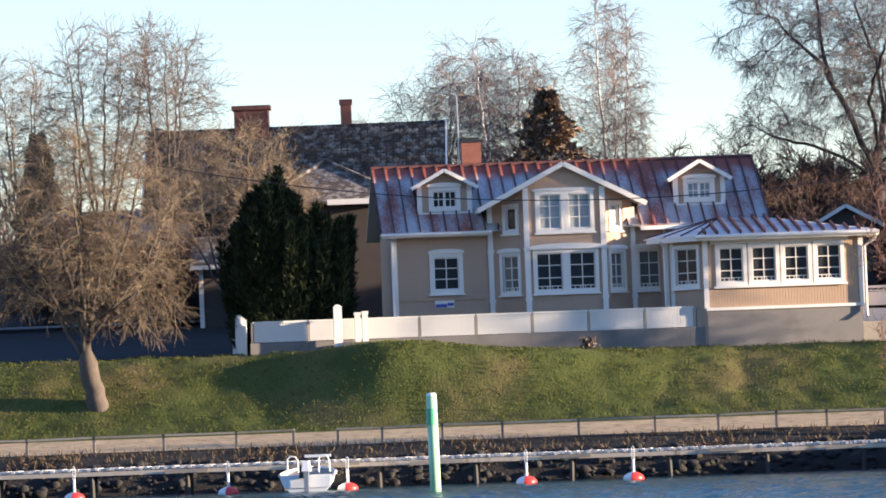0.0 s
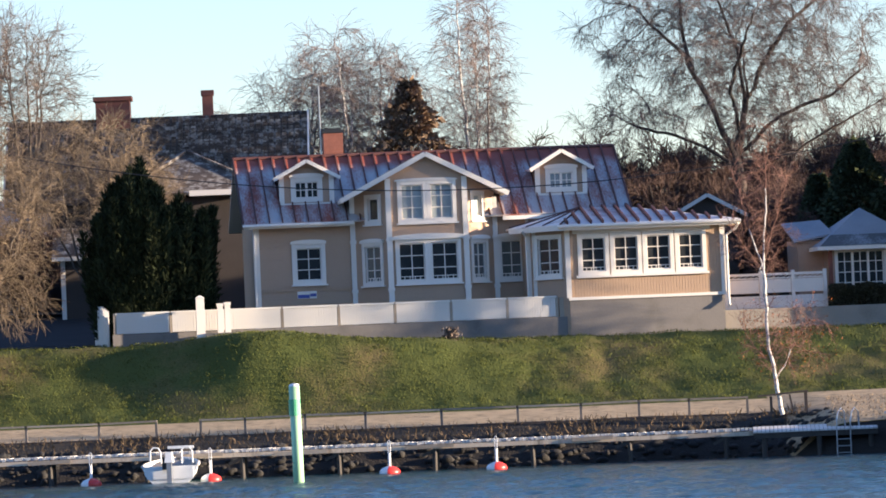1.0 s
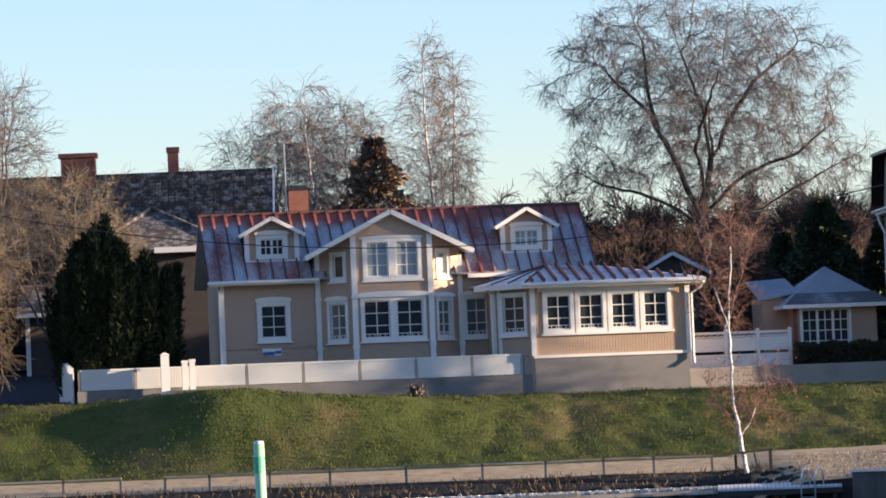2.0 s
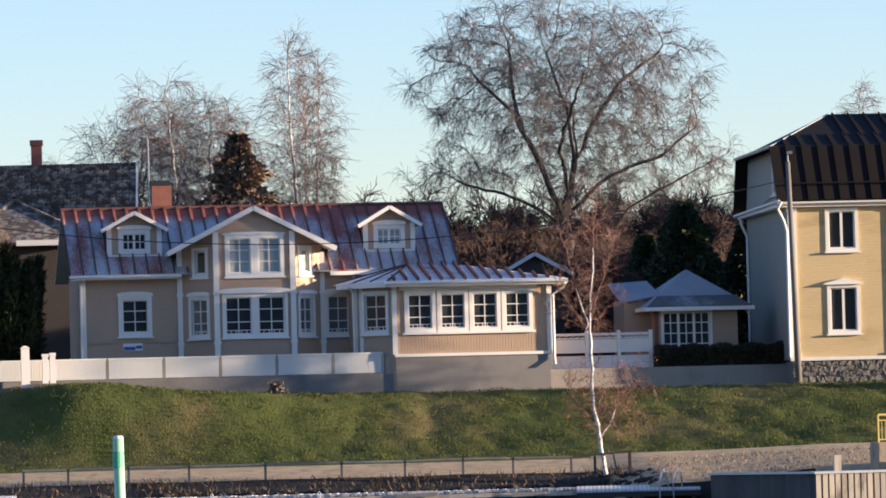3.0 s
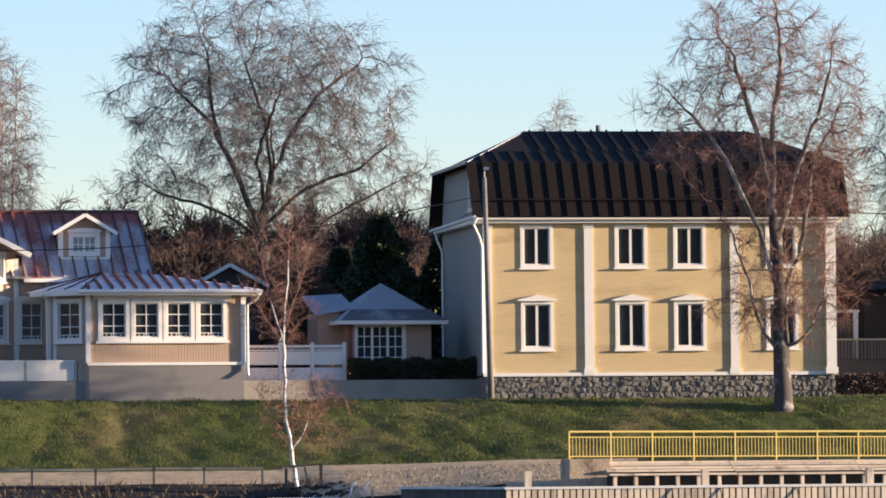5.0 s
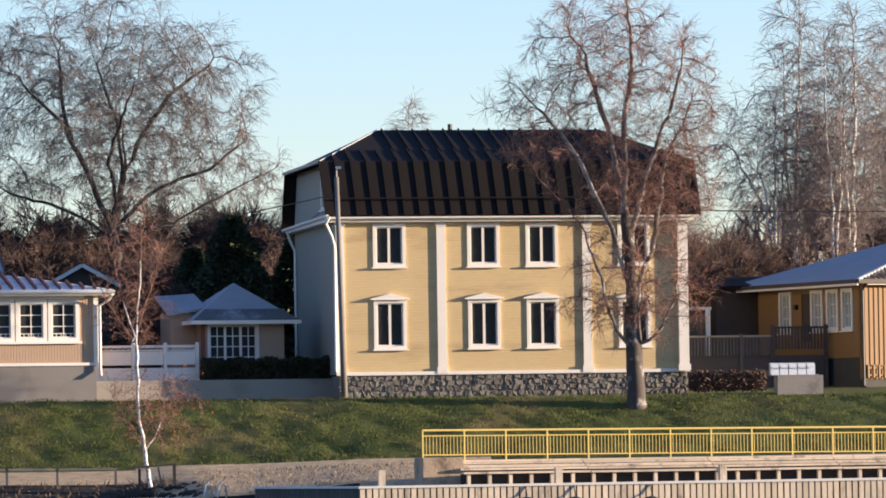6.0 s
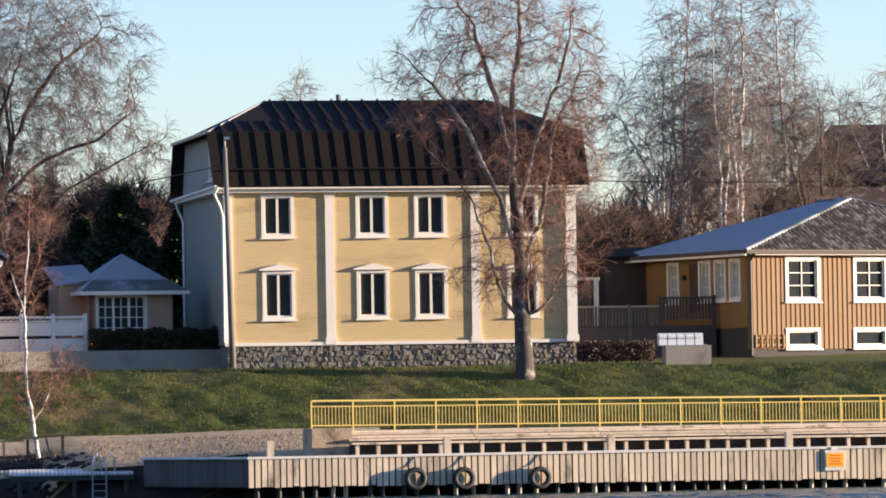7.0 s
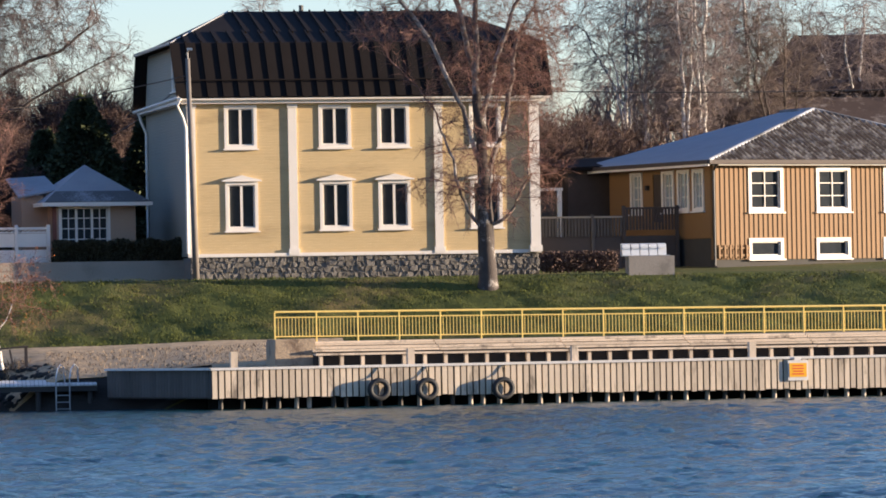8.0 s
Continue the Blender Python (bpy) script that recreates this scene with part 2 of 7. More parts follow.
# ---- building helpers ----
class Geo:
    """Vertices and faces of one mesh."""

    def __init__(self):
        self.v, self.f = [], []

    def add(self, vs, fs):
        k = len(self.v)
        self.v += [tuple(p) for p in vs]
        self.f += [tuple(i + k for i in q) for q in fs]
        return self

    def box(self, x0, x1, y0, y1, z0, z1, m=None):
        vs = [(x, y, z) for z in (z0, z1) for x, y in ((x0, y0), (x1, y0), (x1, y1), (x0, y1))]
        if m is not None:
            vs = [m @ Vector(p) for p in vs]
        return self.add(vs, [(3, 2, 1, 0), (4, 5, 6, 7), (0, 1, 5, 4), (1, 2, 6, 5), (2, 3, 7, 6), (3, 0, 4, 7)])

    def prism(self, base, top):
        """Two rings of corners, counter-clockwise seen from the top ring's side."""
        n = len(base)
        return self.add(list(base) + list(top), [tuple(range(n - 1, -1, -1)), tuple(range(n, 2 * n))] + [(i, (i + 1) % n, n + (i + 1) % n, n + i) for i in range(n)])

    def slab(self, quad, t):
        """A plate of thickness t below the corners given (counter-clockwise from its upper side)."""
        q = [Vector(p) for p in quad]
        nrm = (q[1] - q[0]).cross(q[2] - q[0]).normalized() * t
        return self.prism([p - nrm for p in q], q)

    def beam(self, a, b, w, h=None, up=(0, 0, 1)):
        a, b = Vector(a), Vector(b)
        d = (b - a).normalized()
        s = d.cross(Vector(up))
        s = (s if s.length > 1e-4 else d.cross(Vector((1, 0, 0)))).normalized()
        u = s.cross(d).normalized()
        s, u = s * w / 2, u * (h or w) / 2
        ring = lambda p: [p - s - u, p - s + u, p + s + u, p + s - u]
        return self.prism(ring(a), ring(b))

    def tube(self, pts, rs, n=8, caps=True):
        pts = [Vector(p) for p in pts]
        if isinstance(rs, (int, float)):
            rs = [rs] * len(pts)
        k, vs, fs = len(pts), [], []
        for i, p in enumerate(pts):
            d = (pts[min(i + 1, k - 1)] - pts[max(i - 1, 0)]).normalized()
            s = d.cross(Vector((0, 1, 0)) if abs(d.y) < 0.9 else Vector((1, 0, 0))).normalized()
            u = d.cross(s)
            vs += [p + (s * math.cos(6.2832 * j / n) + u * math.sin(6.2832 * j / n)) * rs[i] for j in range(n)]
        for i in range(k - 1):
            fs += [(i * n + j, i * n + (j + 1) % n, (i + 1) * n + (j + 1) % n, (i + 1) * n + j) for j in range(n)]
        if caps:
            fs += [tuple(range(n - 1, -1, -1)), tuple(range((k - 1) * n, k * n))]
        return self.add(vs, fs)

    def half(self, profile, a0, n=10):
        """Half of a turned body, from the angle a0 on (degrees)."""
        vs = [(r * math.cos(radians(a0 + 180 * j / n)), r * math.sin(radians(a0 + 180 * j / n)), z) for r, z in profile for j in range(n + 1)]
        return self.add(vs, [(i * (n + 1) + j, i * (n + 1) + j + 1, (i + 1) * (n + 1) + j + 1, (i + 1) * (n + 1) + j) for i in range(len(profile) - 1) for j in range(n)])

    def lathe(self, profile, c, n=16):
        """Rings of (radius, height) about an upright axis through c."""
        vs = [(c[0] + r * math.cos(6.2832 * j / n), c[1] + r * math.sin(6.2832 * j / n), c[2] + z) for r, z in profile for j in range(n)]
        fs = [(i * n + j, i * n + (j + 1) % n, (i + 1) * n + (j + 1) % n, (i + 1) * n + j) for i in range(len(profile) - 1) for j in range(n)]
        return self.add(vs, fs)

    def mesh(self, name, material, drop=0.0, smooth=False):
        me = bpy.data.meshes.new(name)
        me.from_pydata([(x, y, z - drop) for x, y, z in self.v], [], self.f)
        me.materials.append(material)
        if smooth:
            me.polygons.foreach_set("use_smooth", [True] * len(me.polygons))
        me.update()
        return me


DROP = {}


def root_of(ob):
    while ob.parent:
        ob = ob.parent
    return ob


def thing(name, x, y, z, yaw=0.0, label="", category="", group="", kind=""):
    """An Empty at the foot of a thing; its parts are given in its own u, v and the world's height."""
    ob = new(name)
    ob.matrix_world = pose(x, y, z, 0, 0, yaw)
    DROP[ob.name] = z
    return tagged(ob, label, category, group, kind)


def part(name, geo, material, parent, label="", smooth=False, kind=""):
    ob = new(name, geo.mesh(name, material, DROP[root_of(parent).name], smooth))
    ob.parent = parent
    return tagged(ob, label, kind=kind)


def solid(name, geo, material, label="", category="", group="", kind="", smooth=False):
    """A thing that is one mesh, given in world places."""
    return tagged(new(name, geo.mesh(name, material, 0.0, smooth)), label, category, group, kind)


def np_mesh(name, verts, quads, material, smooth=False):
    me = bpy.data.meshes.new(name)
    nv, nf = len(verts), len(quads)
    k = quads.shape[1]
    me.vertices.add(nv)
    me.vertices.foreach_set("co", np.ascontiguousarray(verts, np.float32).ravel())
    me.loops.add(nf * k)
    me.loops.foreach_set("vertex_index", np.ascontiguousarray(quads, np.int32).ravel())
    me.polygons.add(nf)
    me.polygons.foreach_set("loop_start", np.arange(0, nf * k, k, dtype=np.int32))
    me.polygons.foreach_set("loop_total", np.full(nf, k, np.int32))
    if smooth:
        me.polygons.foreach_set("use_smooth", np.ones(nf, bool))
    me.materials.append(material)
    me.update(calc_edges=True)
    me.validate()
    return me


def wall_geo(u0, u1, z0, z1, holes, v=0.0, depth=0.22):
    """An upright wall in the plane v with openings (u0, u1, z0, z1) cut through its thickness."""
    g = Geo()
    us = sorted({u0, u1, *[h[0] for h in holes], *[h[1] for h in holes]})
    zs = sorted({z0, z1, *[h[2] for h in holes], *[h[3] for h in holes]})
    for a, b in zip(us, us[1:]):
        for c, d in zip(zs, zs[1:]):
            mu, mz = (a + b) / 2, (c + d) / 2
            if any(h[0] < mu < h[1] and h[2] < mz < h[3] for h in holes):
                continue
            g.add([(a, v, c), (b, v, c), (b, v, d), (a, v, d)], [(0, 1, 2, 3)])
            g.add([(a, v + depth, c), (b, v + depth, c), (b, v + depth, d), (a, v + depth, d)], [(3, 2, 1, 0)])
    for a, b, c, d in holes:
        g.add([(a, v, c), (b, v, c), (b, v, d), (a, v, d), (a, v + depth, c), (b, v + depth, c), (b, v + depth, d), (a, v + depth, d)],
              [(0, 4, 5, 1), (1, 5, 6, 2), (2, 6, 7, 3), (3, 7, 4, 0)])
    for c, d in zip(zs, zs[1:]):
        g.add([(u0, v, c), (u0, v, d), (u0, v + depth, d), (u0, v + depth, c)], [(0, 1, 2, 3)])
        g.add([(u1, v, c), (u1, v + depth, c), (u1, v + depth, d), (u1, v, d)], [(0, 1, 2, 3)])
    for a, b in zip(us, us[1:]):
        g.add([(a, v, z1), (b, v, z1), (b, v + depth, z1), (a, v + depth, z1)], [(0, 1, 2, 3)])
    seen, order = {}, []
    for p in g.v:
        q = tuple(round(x, 4) for x in p)
        if q not in seen:
            seen[q] = len(order)
            order.append(q)
    g.f = [tuple(seen[tuple(round(x, 4) for x in g.v[i])] for i in f) for f in g.f]
    g.v = order
    return g


def turned(geo, m):
    geo.v = [tuple(m @ Vector(p)) for p in geo.v]
    return geo


def window(parent, u0, u1, z0, z1, sashes=2, cols=1, rows=1, fw=0.12, v=0.0, glass=None, pediment=False, m=None, sill=True, lattice=False):
    """A window in an opening: casing, panes, bars, sill and, where the house has one, a pedimented head."""
    m = m or Matrix()
    glass = glass or M_GLASS
    w = part("window", turned(Geo().box(u0 - fw, u0, v - 0.05, v + 0.10, z0 - fw, z1 + fw).box(u1, u1 + fw, v - 0.05, v + 0.10, z0 - fw, z1 + fw)
             .box(u0, u1, v - 0.05, v + 0.10, z1, z1 + fw).box(u0, u1, v - 0.05, v + 0.10, z0 - fw, z0), m), M_WHITE, parent, "white painted window casing")
    sw = (u1 - u0) / sashes
    for s in range(sashes):
        a, b = u0 + s * sw, u0 + (s + 1) * sw
        part("pane", turned(Geo().box(a + 0.02, b - 0.02, v + 0.10, v + 0.115, z0 + 0.02, z1 - 0.02), m), glass, w, "dark reflecting pane" if glass is M_GLASS else "pale curtained pane")
        fr = Geo()
        t = 0.05
        fr.box(a, a + t, v + 0.03, v + 0.10, z0, z1).box(b - t, b, v + 0.03, v + 0.10, z0, z1).box(a + t, b - t, v + 0.03, v + 0.10, z0, z0 + t).box(a + t, b - t, v + 0.03, v + 0.10, z1 - t, z1)
        for c in range(1, cols):
            x = a + (b - a) * c / cols
            fr.box(x - 0.018, x + 0.018, v + 0.05, v + 0.10, z0 + t, z1 - t)
        for r in range(1, rows):
            z = z0 + (z1 - z0) * r / rows
            fr.box(a + t, b - t, v + 0.052, v + 0.098, z - 0.018, z + 0.018)
        if lattice:
            zl = z0 + 0.17
            fr.box(a + t, b - t, v + 0.053, v + 0.097, zl - 0.015, zl + 0.015)
            for c in range(1, 2 * cols + 1):
                x = a + (b - a) * c / (2 * cols + 1)
                fr.box(x - 0.014, x + 0.014, v + 0.054, v + 0.096, z0 + t, zl)
        part("sash", turned(fr, m), M_WHITE, w)
    if sill:
        part("sill", turned(Geo().box(u0 - fw - 0.06, u1 + fw + 0.06, v - 0.13, v + 0.02, z0 - fw - 0.06, z0 - fw), m), M_WHITE, w)
    if pediment == "arched":
        part("pediment", turned(arched((u0 + u1) / 2, (u1 - u0) / 2 + fw + 0.05, z1 + fw, z1 + fw + 0.08, 0.10, v - 0.13, v + 0.01), m), M_WHITE, w)
    elif pediment:
        c, e = (u0 + u1) / 2, (u1 - u0) / 2 + fw + 0.14
        zt = z1 + fw
        g = Geo().box(c - e, c + e, v - 0.17, v + 0.01, zt, zt + 0.05)
        g.prism([(c - e, v - 0.15, zt + 0.05), (c, v - 0.15, zt + 0.26), (c + e, v - 0.15, zt + 0.05)][::-1], [(c - e, v + 0.01, zt + 0.05), (c, v + 0.01, zt + 0.26), (c + e, v + 0.01, zt + 0.05)][::-1])
        part("pediment", turned(g, m), M_WHITE, w)
    return w


def seams(parent, a0, a1, b0, b1, n, material, w=0.05, h=0.06, skip=None):
    """Standing seams from the lower edge a0..a1 to the upper edge b0..b1 of a tin roof."""
    a0, a1, b0, b1 = map(Vector, (a0, a1, b0, b1))
    up = (a1 - a0).cross(b0 - a0).normalized()
    for i in range(n + 1):
        p, q = a0.lerp(a1, i / n), b0.lerp(b1, i / n)
        if skip and skip(i / n):
            continue
        part("seam", Geo().beam(p + up * h / 2, q + up * h / 2, w, h, up), material, parent)


# ---- ground and water ----
def smooth(a, b, x):
    t = np.clip((x - a) / (b - a), 0, 1)
    return t * t * (3 - 2 * t)


def height(x, y):
    """The height of the ground: river bed, shore, path, grass slope, level top, rising land behind."""
    x, y = np.asarray(x, float), np.asarray(y, float)
    right = smooth(3.0, 10.5, x)
    yq = y - 0.14 * np.clip(x - 7.9, 0, 45) * (y < 197.3)
    left_path = np.interp(y, [182, 188.2, 190.6, 192.0, 196.2, 197.5], [-1.6, -0.9, 1.05, 1.55, 2.02, 2.2])
    right_path = np.interp(yq, [180.5, 183.2, 184.2, 190.0, 197.5], [-1.6, -0.6, 1.40, 1.85, 2.35])
    mid = np.interp(y, [182, 185.6, 187.0, 192.0, 197.5], [-1.6, -0.6, 1.2, 1.75, 2.2])
    low = np.where(x < 3, left_path + (mid - left_path) * smooth(-1.0, 3.0, x), mid + (right_path - mid) * right)
    top_y = 203.6 + 2.8 * np.clip((x + 32) / 52, 0, 1.2) - 2.4 * smooth(-26.0, -20.2, x) * (1 - smooth(-17, -5, x))
    t = np.clip((y - 197.3) / (top_y - 197.3), 0, 1)
    rise = (0.30 * t + 0.70 * t * t * (3 - 2 * t))
    top_z = 5.28 - 0.40 * smooth(-22, -8, x) + 0.34 * np.exp(-((x + 20.3) / 2.6) ** 2)
    z = np.where(y < 197.3, low, low + (top_z - low) * rise)
    back = np.maximum(y - 209.5, 0)
    street = smooth(-26.5, -28.5, x)
    z = z + np.where(y > 209.5, np.minimum(back, 40) * (0.05 + 0.05 * street), 0)
    lumps = 0.035 * np.sin(x * 0.9 + 0.8 * np.sin(y * 0.5)) * np.sin(x * 2.3 + y * 0.25) + 0.06 * np.sin(x * 1.7 + y * 0.6) * np.sin(y * 1.3 - x * 0.4) + 0.04 * np.sin(x * 3.9 + 2.0) * np.sin(y * 3.1 + x)
    ruts = -0.06 * np.exp(-((x + 9.6 - 0.32 * (y - 199) + 0.05 * (y - 199) ** 2) / 0.28) ** 2) - 0.06 * np.exp(-((x + 6.2 + 0.10 * (y - 200)) / 0.26) ** 2) + 0.04 * np.exp(-((x + 7.3 + 0.16 * (y - 200)) / 0.4) ** 2)
    scarps = 0.07 * np.maximum(np.sin(x * 2.1 + 0.9 * y), 0) * np.sin(y * 1.9 + 1.1 * x) * smooth(-9.5, -7.0, x)
    ridge = 0.035 * np.sin(y * 2.4 + 0.5 * np.sin(x * 0.45)) * smooth(-24, -14, x)
    z = z + (0.55 * lumps + (ruts + scarps + ridge) * smooth(197.6, 199.5, y)) * smooth(197.0, 198.5, y) * smooth(206.5, 204.5, y)
    return np.where(y < 3.0, np.where(y < 0.5, 1.25, 1.25 - 2.85 * (y - 0.5) / 2.5), np.where(y < 180, -1.6, z))


def sheet(name, xs, ys, fz, material, **tags):
    X, Y = np.meshgrid(np.array(xs), np.array(ys))
    V = np.stack([X, Y, fz(X, Y)], -1).reshape(-1, 3)
    nx, ny = len(xs), len(ys)
    i = (np.arange(ny - 1)[:, None] * nx + np.arange(nx - 1)[None]).ravel()
    return tagged(new(name, np_mesh(name, V, np.stack([i, i + 1, i + nx + 1, i + nx], -1), material, True)), **tags)


GX = [-3000, -900, -300, -150, -90] + list(np.arange(-60, 60.01, 0.3)) + [90, 150, 300, 900, 3000]
GY = [-900, -100, 0.0, 0.5, 3.0, 60, 150, 179] + list(np.arange(180, 212.01, 0.28)) + list(np.arange(214, 262, 4)) + [300, 500, 1200, 3500]
sheet("ground", GX, GY, height, M_GRASS, label="sloping river bank of green and yellowing grass", category="ground", kind="structure")
lift = lambda d: (lambda x, y: height(x, y) + d)
sheet("gravel_path", np.arange(-60, 60.1, 0.5), np.arange(192.0, 196.7, 0.35), lambda x, y: height(x, y) + 0.035 * smooth(3, 1, x) + 0.035 * smooth(2, 4, x), M_GRAVEL, label="pale gravel path along the foot of the bank", category="path", kind="structure")
sheet("gravel_beach", np.arange(-1.0, 14.2, 0.4), np.arange(186.9, 197.4, 0.35), lambda x, y: height(x, y) - 0.03 + 0.12 * smooth(-1, 2, x), M_GRAVEL, label="worn gravel patch beside the quay", category="gravel", kind="structure")
sheet("gravel_verge", np.arange(8.2, 14.2, 0.4), np.arange(184.4, 187.3, 0.35), lambda x, y: height(x, y) + 0.085, M_GRAVEL, label="worn gravel running down to the quay", category="gravel", kind="structure")
sheet("road", np.arange(-60, -27.0, 0.5), np.arange(205.0, 250, 1.0), lift(0.05), M_ASPHALT, label="dark asphalt side street in shade", category="road", kind="structure")

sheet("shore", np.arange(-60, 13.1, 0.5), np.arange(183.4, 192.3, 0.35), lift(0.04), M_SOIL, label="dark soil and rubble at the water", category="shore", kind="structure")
sheet("pavement", np.arange(-60, -28.4, 0.5), np.arange(207.2, 208.3, 0.25), lift(0.17), M_PAVE, label="pale kerb and pavement of the side street", category="pavement", kind="structure")
sheet("kerb", np.arange(-60, -29.4, 0.5), np.arange(226.0, 227.4, 0.4), lift(0.2), M_PAVE, label="pale kerb at the far side of the street", category="kerb", kind="structure")
rw = np.random.RandomState(4)
WAVES = [(2 * math.pi / L, a, p, 0.0125 * L ** 1.2) for L, a, p in zip(rw.uniform(0.5, 1.25, 34), rw.normal(0.6, 0.9, 34), rw.uniform(0, 6.28, 34))]


def waves(x, y):
    z = np.zeros_like(x)
    for k, a, p, amp in WAVES:
        z += amp * np.sin(k * (x * math.cos(a) + y * math.sin(a)) + p)
    calm = 0.22 + 0.78 * smooth(190, 165, y)
    fade = smooth(60, 75, y) * smooth(44, 38, np.abs(x))
    return z * 0.62 * calm * fade


sheet("water", [-3000, -800, -200, -80] + list(np.arange(-44, 44.01, 0.28)) + [80, 200, 800, 3000], [-900, -100, 0.0, 30, 60] + list(np.arange(66, 194, 0.24)), waves, M_WATER, label="dark blue rippled river water", category="water", kind="structure")
# unseen dark ridge added behind the camera so panes don't mirror bright sky
rs0 = np.random.RandomState(2)
backdrop_x = np.arange(-1300, 1301, 13.0)
backdrop_z = 32 + 4 * np.sin(backdrop_x * 0.05) + rs0.uniform(-3, 3, len(backdrop_x))
g = Geo()
g.add([(x, -70.0 + 8 * math.sin(x * 0.02), -1.5) for x in backdrop_x] + [(x, -78.0 + 8 * math.sin(x * 0.02), z) for x, z in zip(backdrop_x, backdrop_z)] + [(x, -130.0, -1.5) for x in backdrop_x],
      [(k * len(backdrop_x) + i, k * len(backdrop_x) + i + 1, (k + 1) * len(backdrop_x) + i + 1, (k + 1) * len(backdrop_x) + i) for k in range(2) for i in range(len(backdrop_x) - 1)])
solid("backdrop", g, M_NEEDLE, "unseen dark backdrop behind the camera, added to darken reflections", "woods", kind="structure")



# ---- the beige house with the gabled bay ----
def arched(c, half, z0, z1, rise, v0, v1, n=8):
    """A board with a level foot and a gently arched top, from v0 to v1."""
    edge = [(c - half, z0), (c + half, z0)] + [(c + half * math.cos(math.pi * i / n), z1 + rise * math.sin(math.pi * i / n)) for i in range(n + 1)]
    return Geo().prism([(u, v1, z) for u, z in edge], [(u, v0, z) for u, z in edge])


def downpipe(parent, u, v, z0, z1, kick=0.35):
    part("downpipe", Geo().tube([(u, v + kick, z1 + 0.12), (u, v + kick * 0.4, z1 - 0.05), (u, v, z1 - 0.3), (u, v, z0 + 0.15), (u, v - 0.15, z0)], 0.05, 8), M_WHITE, parent, "white round downpipe")


house = thing("beige_house", -20.77, 208.0, 5.1, 10, "beige boarded house with red frosted tin roof and gabled bay", "house")
ZB = 5.0
w1 = (1.60, 2.65, 7.72, 9.06)
wr = (10.14, 11.0, 7.52, 9.06)
part("wall", wall_geo(0, 3.98, ZB, 10.2, [w1]), M_BEIGE, house, "beige boarded front wall")
part("wall", wall_geo(9.93, 15.0, ZB, 10.2, [wr]), M_BEIGE, house, "beige boarded front wall")
part("wall", Geo().prism([(0, 0.01, ZB), (0, 8, ZB), (0, 8, 10.2), (0, 4, 12.9), (0, 0.01, 10.2)], [(0.2, 0.01, ZB), (0.2, 8, ZB), (0.2, 8, 10.2), (0.2, 4, 12.9), (0.2, 0.01, 10.2)]), M_BEIGE, house, "beige gable wall in shade")
part("wall", Geo().prism([(14.8, 0.3, ZB), (14.8, 8, ZB), (14.8, 8, 10.2), (14.8, 4, 12.9), (14.8, 0.3, 10.2)], [(15, 0.3, ZB), (15, 8, ZB), (15, 8, 10.2), (15, 4, 12.9), (15, 0.3, 10.2)]), M_BEIGE, house)
part("wall", Geo().box(0.2, 14.8, 7.8, 8.0, ZB, 10.2), M_BEIGE, house)
window(house, *w1, sashes=1, cols=2, rows=3, fw=0.17, pediment="arched")
window(house, *wr, sashes=1, cols=2, rows=3, fw=0.13, lattice=True, pediment="arched", glass=M_NETTED)
RZ, EZ = 13.0, 10.12
front = [(-0.55, -0.55, EZ), (15.6, -0.55, EZ), (15.6, 4, RZ), (-0.55, 4, RZ)]
roof = part("roof", Geo().slab(front, 0.08).slab([(15.6, 8.55, EZ), (-0.55, 8.55, EZ), (-0.55, 4, RZ), (15.6, 4, RZ)], 0.08), M_REDROOF, house, "red tin roof, frost colour also painting the shaded slope")
part("ridge_cap", Geo().tube([(-0.58, 4, RZ + 0.03), (15.63, 4, RZ + 0.03)], 0.08, 6), M_REDSEAM, roof)
seams(roof, front[0], front[1], front[3], front[2], 30, M_REDSEAM, 0.05, 0.10)
part("fascia", Geo().box(-0.55, 4.0, -0.6, -0.52, EZ - 0.22, EZ - 0.06), M_WHITE, house)
part("fascia", Geo().box(10.2, 15.6, -0.6, -0.52, EZ - 0.22, EZ - 0.06), M_WHITE, house)
part("gutter", Geo().tube([(-0.6, -0.66, EZ - 0.1), (4.0, -0.66, EZ - 0.1)], 0.075, 8), M_WHITE, house, "white gutter")
part("bargeboard", Geo().beam((-0.58, -0.6, EZ - 0.1), (-0.58, 4, RZ - 0.1), 0.05, 0.22), M_BROWNWOOD, house)
part("bargeboard", Geo().beam((15.63, -0.6, EZ - 0.1), (15.63, 4, RZ - 0.1), 0.05, 0.22), M_BROWNWOOD, house)
for u, w in ((0.02, 0.16), (11.25, 0.12)):
    part("corner_board", Geo().box(u - w / 2, u + w / 2, -0.05, -0.002, ZB, 10.1), M_WHITE, house, "white corner board")
part("band_board", Geo().box(0.1, 3.95, -0.045, -0.003, 7.28, 7.4), M_BEIGE_V, house)
downpipe(house, -0.12, -0.18, 5.2, 10.0)
# canted two-storey bay under a gable
BV, U0, U1, UA, UB = -1.30, 5.40, 8.53, 3.98, 9.93
UC = (U0 + U1) / 2
upper = [(5.92, 6.83, 10.04, 11.46), (7.14, 8.05, 10.04, 11.46)]
lower = [(5.74, 6.82, 7.52, 9.06), (7.10, 8.18, 7.52, 9.06)]
bay = part("bay", wall_geo(U0, U1, ZB, 11.95, upper + lower, BV), M_BEIGE, house, "beige bay front with white trim")
part("gable_wall", Geo().prism([(U0, BV + 0.2, 11.95), (U1, BV + 0.2, 11.95), (UC, BV + 0.2, 12.66)], [(U0, BV, 11.95), (U1, BV, 11.95), (UC, BV, 12.66)]), M_BEIGE, bay)
